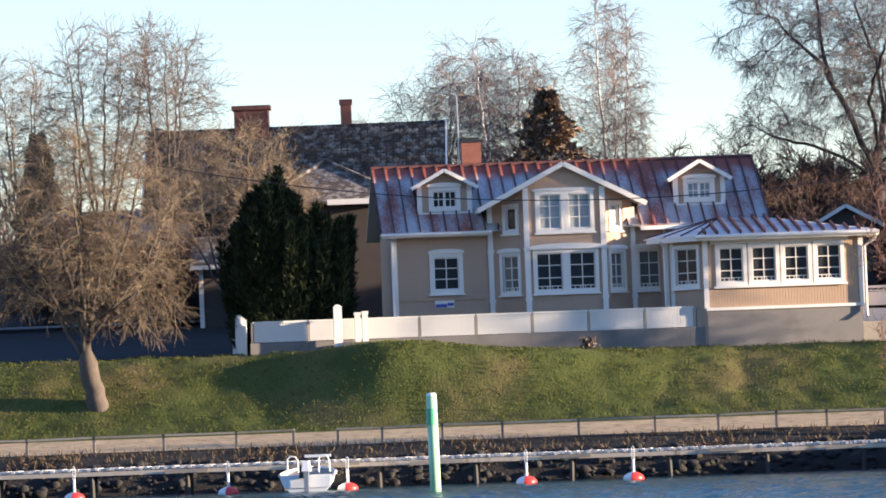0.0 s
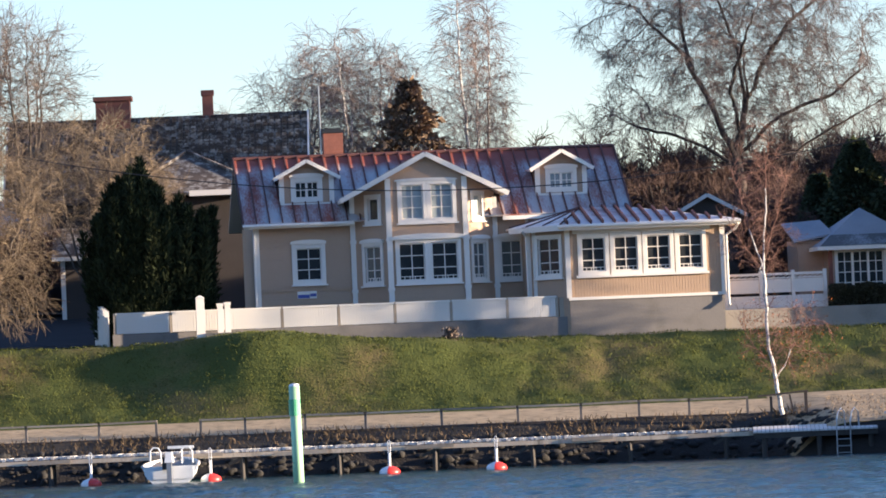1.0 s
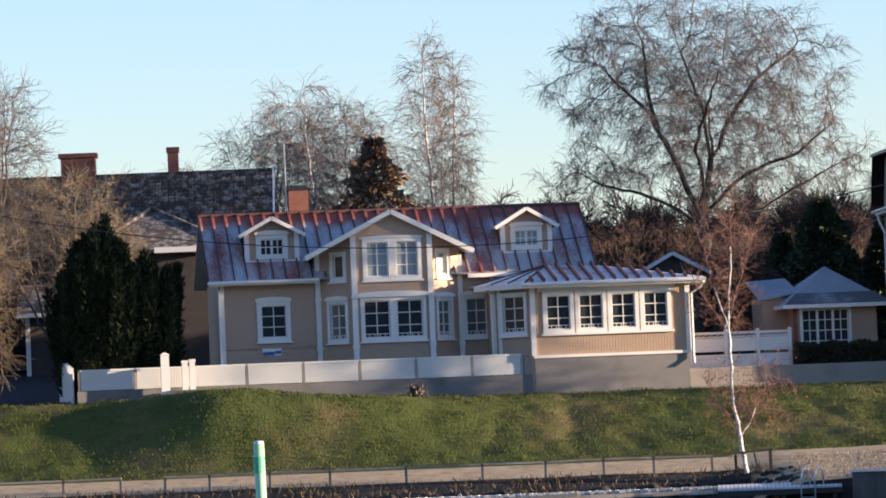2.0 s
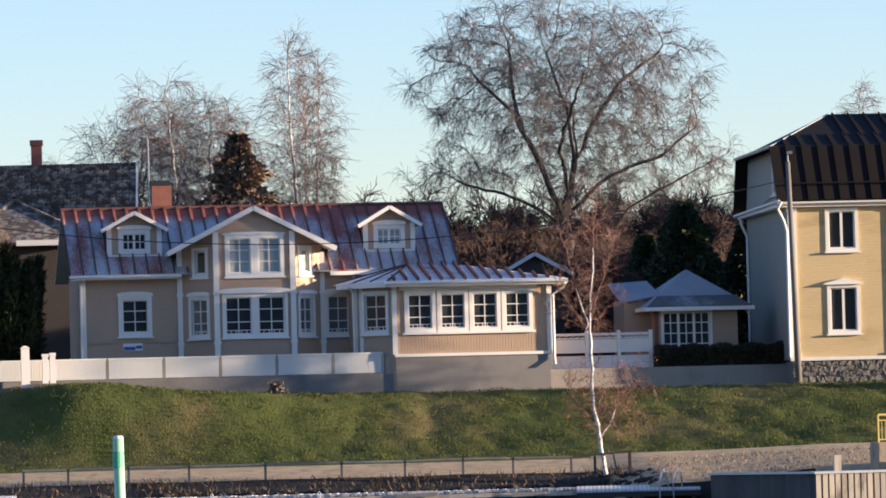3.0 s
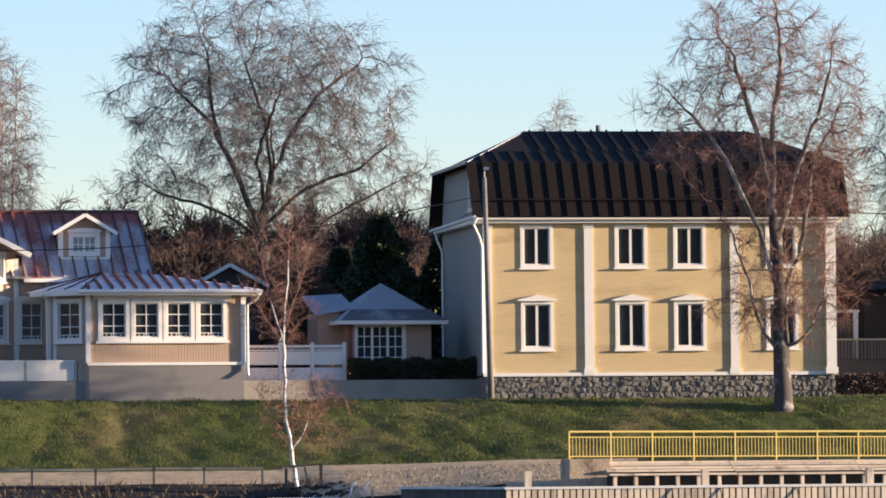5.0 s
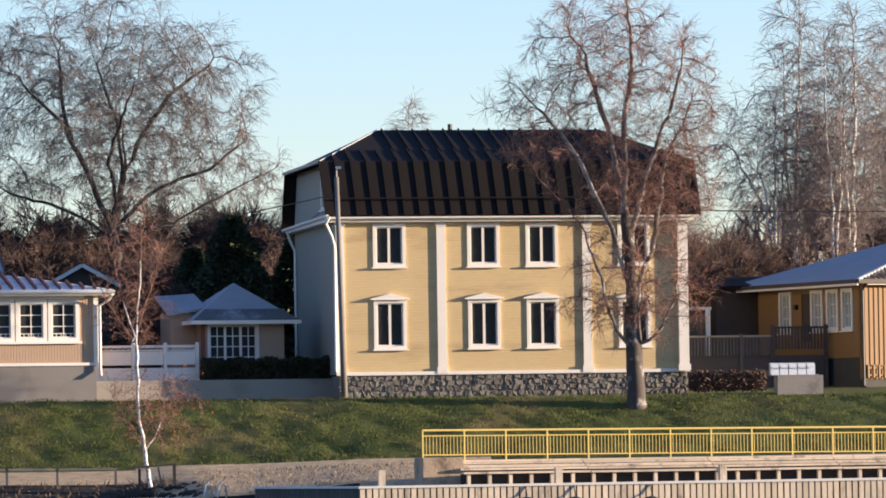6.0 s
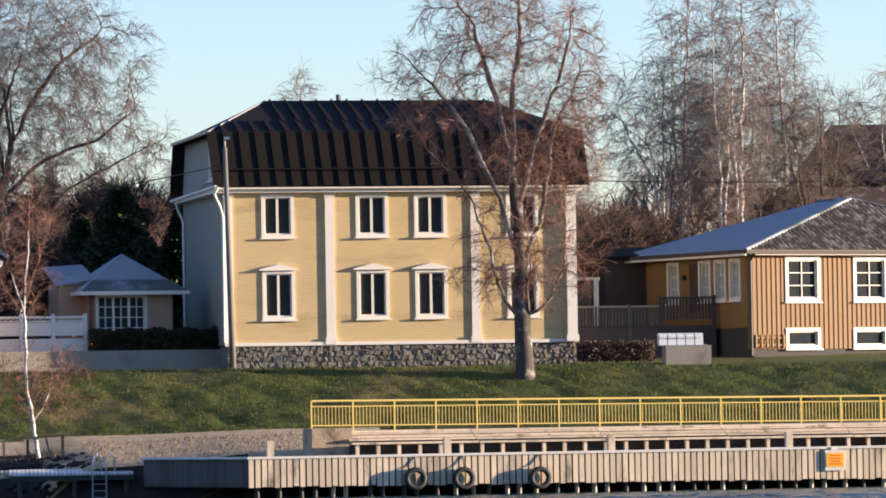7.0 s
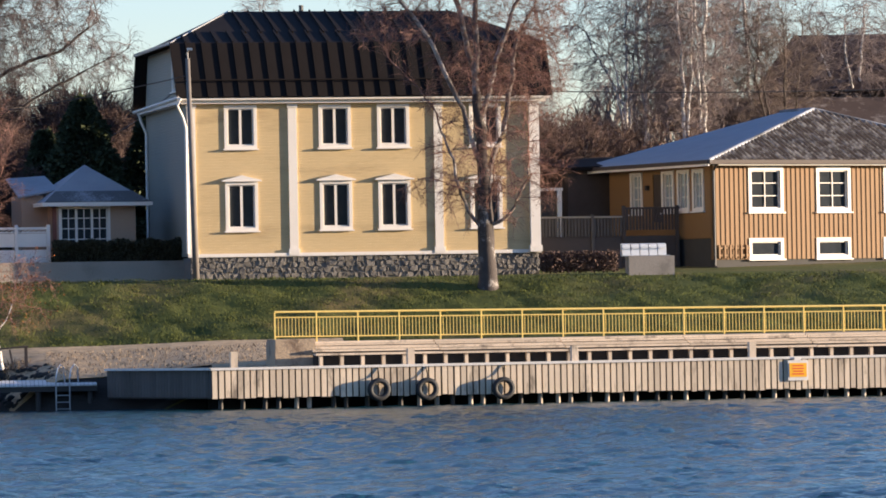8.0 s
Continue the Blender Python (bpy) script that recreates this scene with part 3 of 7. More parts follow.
for q in upper:
    window(house, *q, sashes=1, cols=2, rows=3, v=BV, glass=M_CURTAIN, fw=0.153, sill=False)
for q in lower:
    window(house, *q, sashes=1, cols=2, rows=3, v=BV, lattice=True, fw=0.138, sill=False)
part("window_sill", Geo().box(5.70, 8.27, BV - 0.12, BV - 0.003, 9.82, 9.885), M_WHITE, bay)
part("window_sill", Geo().box(5.54, 8.38, BV - 0.12, BV - 0.003, 7.32, 7.38), M_WHITE, bay)
part("head_board", arched(UC, 1.30, 11.615, 11.66, 0.07, BV - 0.09, BV - 0.003), M_WHITE, bay, "white arched head board")
part("head_board", arched(UC, 1.50, 9.20, 9.32, 0.12, BV - 0.16, BV - 0.003), M_WHITE, bay, "white arched head board")
LL, LR = math.hypot(U0 - UA, BV), math.hypot(UB - U1, BV)
MLc = Matrix.Translation((UA, 0, 0)) @ pose(0, 0, 0, 0, 0, math.degrees(math.atan2(BV, U0 - UA)))
MRc = Matrix.Translation((U1, BV, 0)) @ pose(0, 0, 0, 0, 0, math.degrees(math.atan2(-BV, UB - U1)))
for M, L, c, cl in ((MLc, LL, 1.12, 1.02), (MRc, LR, 0.82, 0.84)):
    su, sl = (c - 0.26, c + 0.26, 10.06, 10.98), (cl - 0.40, cl + 0.40, 7.52, 9.0)
    part("bay_side", turned(wall_geo(0, L, ZB, 11.25, [su, sl], 0.0, 0.15), M), M_BEIGE, bay, "canted bay side")
    peak = 0.0 if M is MRc else L
    edge = [(0.0, 11.25), (L, 11.25), (peak, 11.86)]
    part("bay_side_top", turned(Geo().prism([(u, 0.15, z) for u, z in edge], [(u, 0.0, z) for u, z in edge]), M), M_BEIGE, bay)
    window(house, *su, sashes=1, cols=1, rows=1, m=M, fw=0.16, glass=M_GLASS if M is MLc else M_CURTAIN)
    window(house, *sl, sashes=1, cols=2, rows=3, m=M, fw=0.14, lattice=True, pediment="arched", glass=M_NETTED)
for u, v in ((UA + 0.02, -0.03), (U0 - 0.02, BV - 0.02), (U1 + 0.02, BV - 0.02), (UB - 0.02, -0.03)):
    part("corner_board", Geo().box(u - 0.11, u + 0.11, v - 0.07, v + 0.1, ZB, 11.75 if v < -1 else (11.2 if u < 5 else 10.9)), M_WHITE, bay, "white corner board")
    for z in (7.12, 9.16):
        part("corner_block", Geo().box(u - 0.14, u + 0.14, v - 0.10, v + 0.08, z, z + 0.14), M_WHITE, bay)
gl = [(3.44, -1.52, 10.98), (UC, -1.52, 12.80), (UC, 3.88, 12.80), (3.44, 1.2, 10.98)]
gr = [(UC, -1.52, 12.80), (10.32, -1.52, 11.06), (10.32, 1.2, 11.06), (UC, 3.88, 12.80)]
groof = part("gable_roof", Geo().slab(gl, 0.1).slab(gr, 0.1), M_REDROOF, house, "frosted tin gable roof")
seams(groof, (3.49, -1.40, 11.0), (3.49, 1.2, 11.0), (UC - 0.04, -1.40, 12.80), (UC - 0.04, 3.85, 12.80), 6, M_REDSEAM)
seams(groof, (10.28, 1.15, 11.08), (10.28, -1.40, 11.08), (UC + 0.04, 3.85, 12.80), (UC + 0.04, -1.40, 12.80), 6, M_REDSEAM)
for a, b in (((3.39, -1.56, 10.88), (UC, -1.56, 12.71)), ((10.37, -1.56, 10.96), (UC, -1.56, 12.71))):
    part("bargeboard", Geo().beam(a, b, 0.06, 0.2), M_WHITE, groof, "white bargeboard")
for a, b in (((3.49, -1.50, 10.9), (3.49, 0.5, 10.9)), ((10.27, -1.50, 11.0), (10.27, 0.6, 11.0))):
    part("eaves_board", Geo().beam(a, b, 0.08, 0.14), M_WHITE, groof)
# estate sign on the wall
part("sign", Geo().box(1.6, 2.4, -0.04, -0.008, 6.98, 7.4), M_WHITE, house, "white and blue notice with unreadable print")
part("sign_print", Geo().box(1.62, 2.1, -0.05, -0.042, 7.0, 7.14).box(2.12, 2.38, -0.05, -0.042, 7.06, 7.18), M_BLUE, house)


def dormer(c, w, z0, z1, zt, v, pale):
    d = part("dormer", wall_geo(c - w / 2, c + w / 2, z0, z1, [(c - 0.55, c + 0.55, z0 + 0.14, z1 - 0.2)], v, 0.12), M_BEIGE, house, "small white and beige dormer")
    part("dormer_gable", Geo().prism([(c - w / 2, v + 0.12, z1), (c + w / 2, v + 0.12, z1), (c, v + 0.12, zt - 0.1)], [(c - w / 2, v, z1), (c + w / 2, v, z1), (c, v, zt - 0.1)]), M_BEIGE, d)
    for s in (-1, 1):
        x = c + s * (w / 2 - 0.02)
        part("dormer_cheek", Geo().prism([(x - 0.03, v + 0.12, z0), (x - 0.03, v + 1.75, z1), (x - 0.03, v + 0.12, z1)], [(x + 0.03, v + 0.12, z0), (x + 0.03, v + 1.75, z1), (x + 0.03, v + 0.12, z1)]), M_BEIGE, d)
        part("corner_board", Geo().box(c + s * w / 2 - 0.1, c + s * w / 2 + 0.1, v - 0.05, v + 0.06, z0 - 0.1, z1), M_WHITE, d)
        e = w / 2 + 0.32
        q = [(c + s * e, v - 0.4, z1 - 0.1), (c, v - 0.4, zt), (c, v + 2.4, zt), (c + s * e, v + 1.5, z1 - 0.1)]
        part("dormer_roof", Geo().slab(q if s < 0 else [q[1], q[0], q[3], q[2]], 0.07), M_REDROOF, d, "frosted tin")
        part("bargeboard", Geo().beam((c + s * (e + 0.03), v - 0.42, z1 - 0.16), (c, v - 0.42, zt - 0.05), 0.05, 0.15), M_WHITE, d)
    part("dormer_sill", Geo().box(c - w / 2 - 0.1, c + w / 2 + 0.1, v - 0.08, v + 0.02, z0 - 0.1, z0), M_WHITE, d)
    window(house, c - 0.49, c + 0.49, z0 + 0.2, z1 - 0.26, sashes=2, cols=2, rows=2, fw=0.17, pediment="arched", v=v, glass=M_CURTAIN if pale else M_GLASS, sill=False)


dormer(2.22, 2.08, 10.96, 12.1, 12.74, 0.75, False)
dormer(12.88, 1.98, 10.98, 12.1, 12.78, 0.75, True)
stack = part("chimney", Geo().box(3.32, 4.12, 4.1, 4.9, 12.5, 14.0), M_BRICK, house, "red brick chimney")
part("chimney_cap", Geo().box(3.26, 4.18, 4.04, 4.96, 14.0, 14.11).box(3.37, 4.07, 4.15, 4.85, 14.11, 14.21), M_BLACK, stack)
for i in range(9):
    part("brick_course", Geo().box(3.305, 4.135, 4.085, 4.4, 12.72 + i * 0.145, 12.83 + i * 0.145), M_BRICK, stack)
part("aerial_mast", Geo().tube([(3.22, 4.3, 12.8), (3.2, 4.3, 16.0)], 0.03, 6), M_METAL, house)
# glazed veranda on a concrete base
V0 = -3.2
cw = [(13.05, 14.03, 7.55, 8.95), (14.4, 15.38, 7.55, 8.95), (15.74, 16.72, 7.55, 8.95), (17.08, 18.06, 7.55, 8.95)]
ver = part("veranda", wall_geo(12.5, 18.93, 6.48, 9.35, cw, V0, 0.15), M_BEIGE_V, house, "beige glazed veranda")
for k, h in enumerate(cw):
    window(house, *h, sashes=1, cols=2, rows=3, v=V0, fw=0.16, lattice=True, sill=False)
part("window_sill", Geo().box(12.8, 18.3, V0 - 0.12, V0 - 0.002, 7.3, 7.4), M_WHITE, ver)
part("head_board", Geo().box(12.7, 18.4, V0 - 0.07, V0 - 0.003, 9.12, 9.3), M_WHITE, ver)
part("base_board", Geo().box(12.45, 18.98, V0 - 0.08, V0 + 0.02, 6.4, 6.52), M_WHITE, ver)
part("veranda_base", Geo().box(12.5, 18.9, V0 - 0.02, 0.3, 4.3, 6.4), M_GREYBASE, ver, "grey base with shade in its colour")
MV = Matrix.Translation((11.05, -1.75, 0)) @ pose(0, 0, 0, 0, 0, -45)
part("veranda_side", turned(wall_geo(0, 2.05, 5.0, 9.35, [(0.5, 1.6, 7.5, 9.0)], 0.0, 0.15), MV), M_BEIGE, ver)
window(house, 0.5, 1.6, 7.5, 9.0, sashes=1, cols=2, rows=3, m=MV, fw=0.14, lattice=True)
part("veranda_side", Geo().box(11.0, 11.15, -1.72, 0, 5.0, 9.35), M_BEIGE, ver)
part("veranda_side", Geo().box(18.78, 18.93, V0 + 0.16, 0.3, 6.48, 9.35), M_BEIGE, ver)
for u, v in ((12.48, V0), (18.9, V0), (11.08, -1.77), (11.3, -1.97)):
    part("corner_board", Geo().box(u - 0.1, u + 0.1, v - 0.06, v + 0.1, 5.0 if u < 12 else 6.5, 9.35), M_WHITE, ver)
c0, c1, c2, c3, c4 = (10.35, -1.37, 9.5), (12.15, -3.72, 9.5), (19.55, -3.72, 9.5), (19.55, 0.4, 9.5), (10.35, 0.3, 9.5)
t0, t1 = (13.5, -0.3, 10.30), (15.5, -0.3, 10.26)
vroof = part("veranda_roof", Geo().slab([c0, c1, t0], 0.08).slab([c1, c2, t1, t0], 0.08).slab([c2, c3, t1], 0.08).slab([c4, c0, t0], 0.08).slab([c3, c4, t0, t1], 0.08), M_CONSROOF, house, "frosted low tin roof")
for i in range(15):
    u = 12.45 + i * 0.49
    k = min(1.0, (19.45 - u) / 3.9, (u - 12.15) / 1.35)
    a, b = Vector((u, -3.72, 9.5)), Vector((u, -3.72 + 3.42 * k, 9.5 + 0.79 * k))
    part("seam", Geo().beam(a + Vector((0, 0, 0.06)), b + Vector((0, 0, 0.06)), 0.09, 0.15), M_REDSEAM, vroof)
seams(vroof, c0, c1, t0, t0, 3, M_REDSEAM, 0.05, 0.05)
g = Geo()
for a, b in ((c0, c1), (c1, c2), (c2, c3)):
    g.beam((a[0], a[1], 9.36), (b[0], b[1], 9.36), 0.1, 0.2)
part("fascia", g, M_WHITE, vroof)
part("gutter", Geo().tube([(12.0, -3.84, 9.42), (19.6, -3.84, 9.40)], 0.075, 8), M_WHITE, vroof)
part("downpipe", Geo().tube([(19.5, -3.77, 9.3), (19.42, -3.52, 9.1), (19.05, -3.34, 8.85), (19.05, -3.34, 6.2), (19.05, -3.47, 5.95)], 0.055, 8), M_WHITE, vroof)
part("downpipe", Geo().tube([(10.75, -2.2, 9.35), (10.95, -1.97, 9.1), (10.98, -1.9, 5.2)], 0.05, 8), M_WHITE, vroof)

# ---- the white fence on its plinth ----
fence = thing("picket_fence", -26.28, 204.0, 5.0, 10, "white close-boarded fence on a grey plinth", "fence")
SLAT = Geo().box(-0.04, 0.04, -0.012, 0.018, 0.79, 1.54).mesh("slat", M_FENCEW)
FU = [0.0, 2.27, 4.54, 6.81, 9.12, 11.43, 13.74, 16.05, 18.1]
part("plinth", Geo().box(-0.1, 18.6, -0.1, 0.15, 4.2, 5.76), M_GREYBASE, fence, "grey concrete plinth")
for u in FU:
    part("post", Geo().box(u - 0.05, u + 0.05, -0.02, 0.12, 5.7, 6.62), M_GREYWOOD, fence)
for a, b in zip(FU, FU[1:]):
    pn = part("panel", Geo().box(a + 0.06, b - 0.06, 0.02, 0.06, 5.78, 6.55), M_FENCEW, fence)
    n = int((b - a - 0.12) / 0.105)
    for i in range(n):
        sl = new("slat", SLAT)
        sl.parent, sl.location = pn, (a + 0.06 + (b - a - 0.12) * (i + 0.5) / n, 0, 0)
    part("top_rail", Geo().box(a + 0.03, b - 0.03, -0.04, 0.1, 6.55, 6.63), M_FENCEW, fence)
part("side_gate", Geo().box(18.2, 18.5, 0.02, 0.1, 5.75, 6.55), M_GREYWOOD, fence)
for i in range(7):
    v = 0.5 + i * 0.75
    part("side_panel", Geo().box(-0.3 - v * 0.05, -0.22 - v * 0.05, v - 0.33, v + 0.33, 5.1 + 0.05 * i, 6.5 + 0.08 * i), M_FENCEW, fence)
    part("post", Geo().box(-0.34 - v * 0.05, -0.16 - v * 0.05, v + 0.33, v + 0.45, 5.0, 6.75 + 0.08 * i), M_FENCEW, fence)


def stone_post(u, w, z1, capped):
    x, y = -26.28 + u * 0.985 + 0.12, 204.0 + u * 0.1736 - 0.75
    ob = thing("white_post", x, y, 5.4, 10, "white painted memorial post on the mound by the fence", "post", "posts on the mound")
    part("shaft", Geo().prism([(-w / 2, -0.12, 5.3), (w / 2, -0.12, 5.3), (w / 2, 0.12, 5.3), (-w / 2, 0.12, 5.3)], [(-w * 0.46, -0.11, z1), (w * 0.46, -0.11, z1), (w * 0.46, 0.11, z1), (-w * 0.46, 0.11, z1)]), M_WHITE, ob)
    if capped:
        part("cap", Geo().prism([(-w * 0.55, -0.14, z1), (w * 0.55, -0.14, z1), (w * 0.55, 0.14, z1), (-w * 0.55, 0.14, z1)], [(-0.05, -0.03, z1 + 0.1), (0.05, -0.03, z1 + 0.1), (0.05, 0.03, z1 + 0.1), (-0.05, 0.03, z1 + 0.1)]), M_WHITE, ob)
    else:
        part("cap", Geo().box(-w * 0.56, w * 0.56, -0.15, 0.15, z1 - 0.08, z1 + 0.03), M_WHITE, ob)


stone_post(3.45, 0.36, 7.1, True)
stone_post(4.25, 0.24, 6.82, False)
stone_post(4.55, 0.24, 6.86, False)
solid("stone_slab", Geo().box(-22.55, -21.3, 203.6, 204.4, 5.35, 5.66), M_CONCRETE, "flat pale foot slab of the white posts", "slab")

# ---- white garden fence, wall, hedge and pavilion ----
gf = thing("garden_fence", -1.67, 210.0, 4.9, 10, "white open garden fence with panelled foot", "fence")
for u in (0.1, 1.6, 2.95, 4.3):
    part("post", Geo().box(u - 0.07, u + 0.07, -0.07, 0.07, 5.6, 7.34), M_FENCEW, gf)
for a, b in ((0.1, 1.6), (1.6, 2.95), (2.95, 4.3)):
    part("panel", Geo().box(a + 0.08, b - 0.08, -0.02, 0.02, 6.42, 6.98), M_FENCEW, gf)
    part("rail", Geo().box(a + 0.07, b - 0.07, -0.05, 0.05, 7.14, 7.24).box(a + 0.07, b - 0.07, -0.04, 0.04, 7.0, 7.05), M_FENCEW, gf)
    part("lattice", Geo().box(a + 0.08, b - 0.08, -0.01, 0.03, 5.75, 6.3), M_FENCEW, gf)
    for i in range(6):
        x = a + (b - a) * (i + 0.5) / 6
        part("slat", Geo().beam((x - 0.1, -0.03, 7.06), (x + 0.1, -0.03, 7.13), 0.03, 0.02), M_FENCEW, gf)
tagged(solid("retaining_wall", Geo().box(-0.1, 10.35, 0, 0.25, 4.2, 5.76), M_CONCRETE, "low grey concrete garden wall", "wall", kind="structure")).matrix_world = pose(-1.67, 208.9, 0, 0, 0, 10)
endpost = solid("wall_post", Geo().box(10.2, 10.5, -0.15, 0.35, 4.3, 5.85), M_CONCRETE, "pale concrete end post of the garden wall", "post")
endpost.matrix_world = pose(-1.67, 208.85, 0, 0, 0, 10)

pav = thing("pavilion", 2.82, 211.7, 5.5, 12, "small beige garden pavilion with frosted hipped roof", "pavilion")
ph = (0.3, 2.3, 6.3, 8.05)
part("wall", wall_geo(0.0, 3.5, 5.5, 8.2, [ph], 0, 0.12), M_BEIGE, pav)
part("wall", Geo().box(0, 0.12, 0.13, 3.4, 5.5, 8.2).box(3.38, 3.5, 0.13, 3.4, 5.5, 8.2).box(0, 3.5, 3.41, 3.5, 5.5, 8.2), M_BEIGE, pav)
window(pav, *ph, sashes=3, cols=2, rows=4, fw=0.1)
a = [(-0.55, -0.55, 8.25), (4.05, -0.55, 8.25), (4.05, 4.05, 8.25), (-0.55, 4.05, 8.25)]
p0 = (1.75, 1.75, 9.9)
proof = part("roof", Geo().slab([a[0], a[1], p0], 0.07).slab([a[1], a[2], p0], 0.07).slab([a[2], a[3], p0], 0.07).slab([a[3], a[0], p0], 0.07), M_FROSTROOF, pav, "frosted grey hipped roof")
part("fascia", Geo().box(-0.6, 4.1, -0.62, -0.56, 8.1, 8.26).box(-0.62, -0.56, -0.55, 4.1, 8.1, 8.26), M_WHITE, proof)
part("roof_edge", Geo().slab([(-0.5, -0.56, 8.29), (4.0, -0.56, 8.29), (3.4, 0.1, 8.75), (0.1, 0.1, 8.75)], 0.03), M_SLATE, proof)
part("corner_board", Geo().box(-0.06, 0.1, -0.05, 0.06, 5.5, 8.2), M_BRICK, pav)
wing = part("wing", Geo().box(-1.1, 0.0, 1.2, 3.2, 5.5, 8.6), M_BEIGE, pav)
part("wing_roof", Geo().slab([(-1.3, 0.9, 8.55), (0.4, 0.9, 8.85), (0.4, 3.4, 9.5), (-1.3, 3.4, 9.4)], 0.07), M_FROSTROOF, wing)

# ---- the yellow house ----
yh = thing("yellow_house", 8.33, 209.0, 5.0, 7, "yellow boarded two-storey house with black tin gambrel roof", "house")
WU = [(c - 0.55, c + 0.55, 10.45, 11.98) for c in (2.23, 6.2, 8.68, 12.6)]
WL = [(c - 0.55, c + 0.55, 7.05, 8.82) for c in (2.23, 6.2, 8.68, 12.6)]
YD = 11.0
part("wall", wall_geo(0, 14.85, 5.9, 12.4, WU + WL), M_YELLOW, yh, "yellow horizontal boarding")
for q in ((0, 0.2, 0.23, YD), (14.65, 14.85, 0.23, YD), (0.2, 14.65, YD - 0.2, YD)):
    part("wall", Geo().box(*q, 5.9, 12.4), M_GREYWALL, yh, "pale grey end wall")
for h in WU:
    window(yh, *h, sashes=2, cols=1, rows=1, fw=0.135)
for h in WL:
    window(yh, *h, sashes=2, cols=1, rows=1, fw=0.135, pediment=True)
for u, w, d in ((0.16, 0.34, 0.06), (4.4, 0.36, 0.075), (10.57, 0.36, 0.075), (14.66, 0.42, 0.2)):
    pl = part("pilaster", Geo().box(u - w / 2, u + w / 2, -d, -0.002, 6.02, 12.15), M_WHITE, yh, "white pilaster")
    part("pilaster_base", Geo().box(u - w / 2 - 0.05, u + w / 2 + 0.05, -d - 0.05, 0.0, 5.88, 6.15), M_WHITE, pl)
    part("pilaster_cap", Geo().box(u - w / 2 - 0.04, u + w / 2 + 0.04, -d - 0.04, 0.0, 12.0, 12.14), M_WHITE, pl)
part("cornice", Geo().box(-0.3, 15.15, -0.32, -0.002, 12.18, 12.32).box(-0.45, 15.3, -0.5, -0.002, 12.32, 12.46), M_WHITE, yh, "white cornice")
part("base_board", Geo().box(-0.05, 14.9, -0.1, -0.002, 5.84, 5.98), M_WHITE, yh)
part("foundation", Geo().box(0.05, 14.8, 0.02, YD - 0.1, 4.2, 5.84), M_LIME, yh)
part("cornice", Geo().box(-0.4, -0.002, 0.0, YD, 12.2, 12.44), M_WHITE, yh)
e0, e1, b0, b1, r0, r1 = (-0.5, -0.6, 12.45), (15.35, -0.6, 12.45), (-0.55, 0.75, 14.75), (15.4, 0.75, 14.75), (2.75, 5.5, 16.35), (12.4, 5.5, 16.35)
eb0, eb1, bb0, bb1 = (-0.5, YD + 0.6, 12.45), (15.35, YD + 0.6, 12.45), (-0.55, YD - 0.75, 14.75), (15.4, YD - 0.75, 14.75)
yroof = part("roof", Geo().slab([e0, e1, b1, b0], 0.1), M_BLACKROOF, yh, "black standing-seam tin roof")
for q in ([b0, b1, r1, r0], [bb0, b0, r0], [b1, bb1, r1], [eb1, eb0, bb0, bb1], [bb1, bb0, r0, r1]):
    part("roof_slope", Geo().slab(q, 0.1), M_BLACKROOF, yroof)
seams(yroof, e0, e1, b0, b1, 24, M_BLACKROOF, 0.05, 0.06)
seams(yroof, (2.9, 2.2, 15.22), (12.2, 2.2, 15.22), (2.9, 5.4, 16.33), (12.2, 5.4, 16.33), 14, M_BLACKROOF, 0.06, 0.09)
for i in range(25):
    u = -0.55 + 15.95 * i / 24
    t = min(1.0, (u + 0.55) / 3.3 if u < 2.7 else 1.0, (15.4 - u) / 3.0 if u > 12.4 else 1.0)
    if t > 0.12:
        part("seam", Geo().beam((u, 0.78, 14.79), (u, 0.75 + 4.75 * min(t, 0.34), 14.79 + 1.6 * min(t, 0.34)), 0.06, 0.09), M_BLACKROOF, yroof)
part("snow_guard", Geo().tube([(0.2, -0.35, 13.15), (14.6, -0.35, 13.15)], 0.035, 6), M_BLACKROOF, yroof)
part("hip_trim", Geo().beam(bb0, b0, 0.14, 0.12).beam(b0, r0, 0.07, 0.06), M_METAL, yroof)
part("roof_vent", Geo().tube([(5.9, 5.5, 16.3), (5.9, 5.5, 16.6)], 0.1, 8), M_BLACK, yroof)
gw = [(0.0, -0.1, 12.4), (0.0, YD + 0.1, 12.4), (0.0, YD - 0.8, 14.72), (0.0, 0.8, 14.72)]
part("gable_wall", Geo().prism([(p[0] + 0.2, p[1], p[2]) for p in gw][::-1], gw[::-1]), M_GREYWALL, yh, "pale gambrel end wall")
MG = pose(0, 0, 0, 0, 0, -90)
window(yh, -3.3, -2.2, 12.95, 14.2, sashes=2, m=Matrix.Translation((-0.02, 0, 0)) @ MG, fw=0.12, glass=M_CURTAIN)
part("downpipe", Geo().tube([(-0.35, -0.65, 12.4), (-0.5, -0.6, 12.1), (-0.2, -0.2, 11.6), (-0.08, -0.12, 11.2), (-0.08, -0.12, 6.0)], 0.06, 8), M_WHITE, yh, "white downpipe")
part("downpipe", Geo().tube([(-0.4, YD - 0.5, 12.3), (-0.3, YD - 0.5, 11.9), (-0.08, YD - 0.5, 11.4), (-0.08, YD - 0.5, 6.0)], 0.06, 8), M_WHITE, yh)
part("gutter", Geo().tube([(-0.45, -0.62, 12.42), (-0.45, YD + 0.5, 12.35)], 0.07, 8), M_WHITE, yh)
rs = random.Random(3)
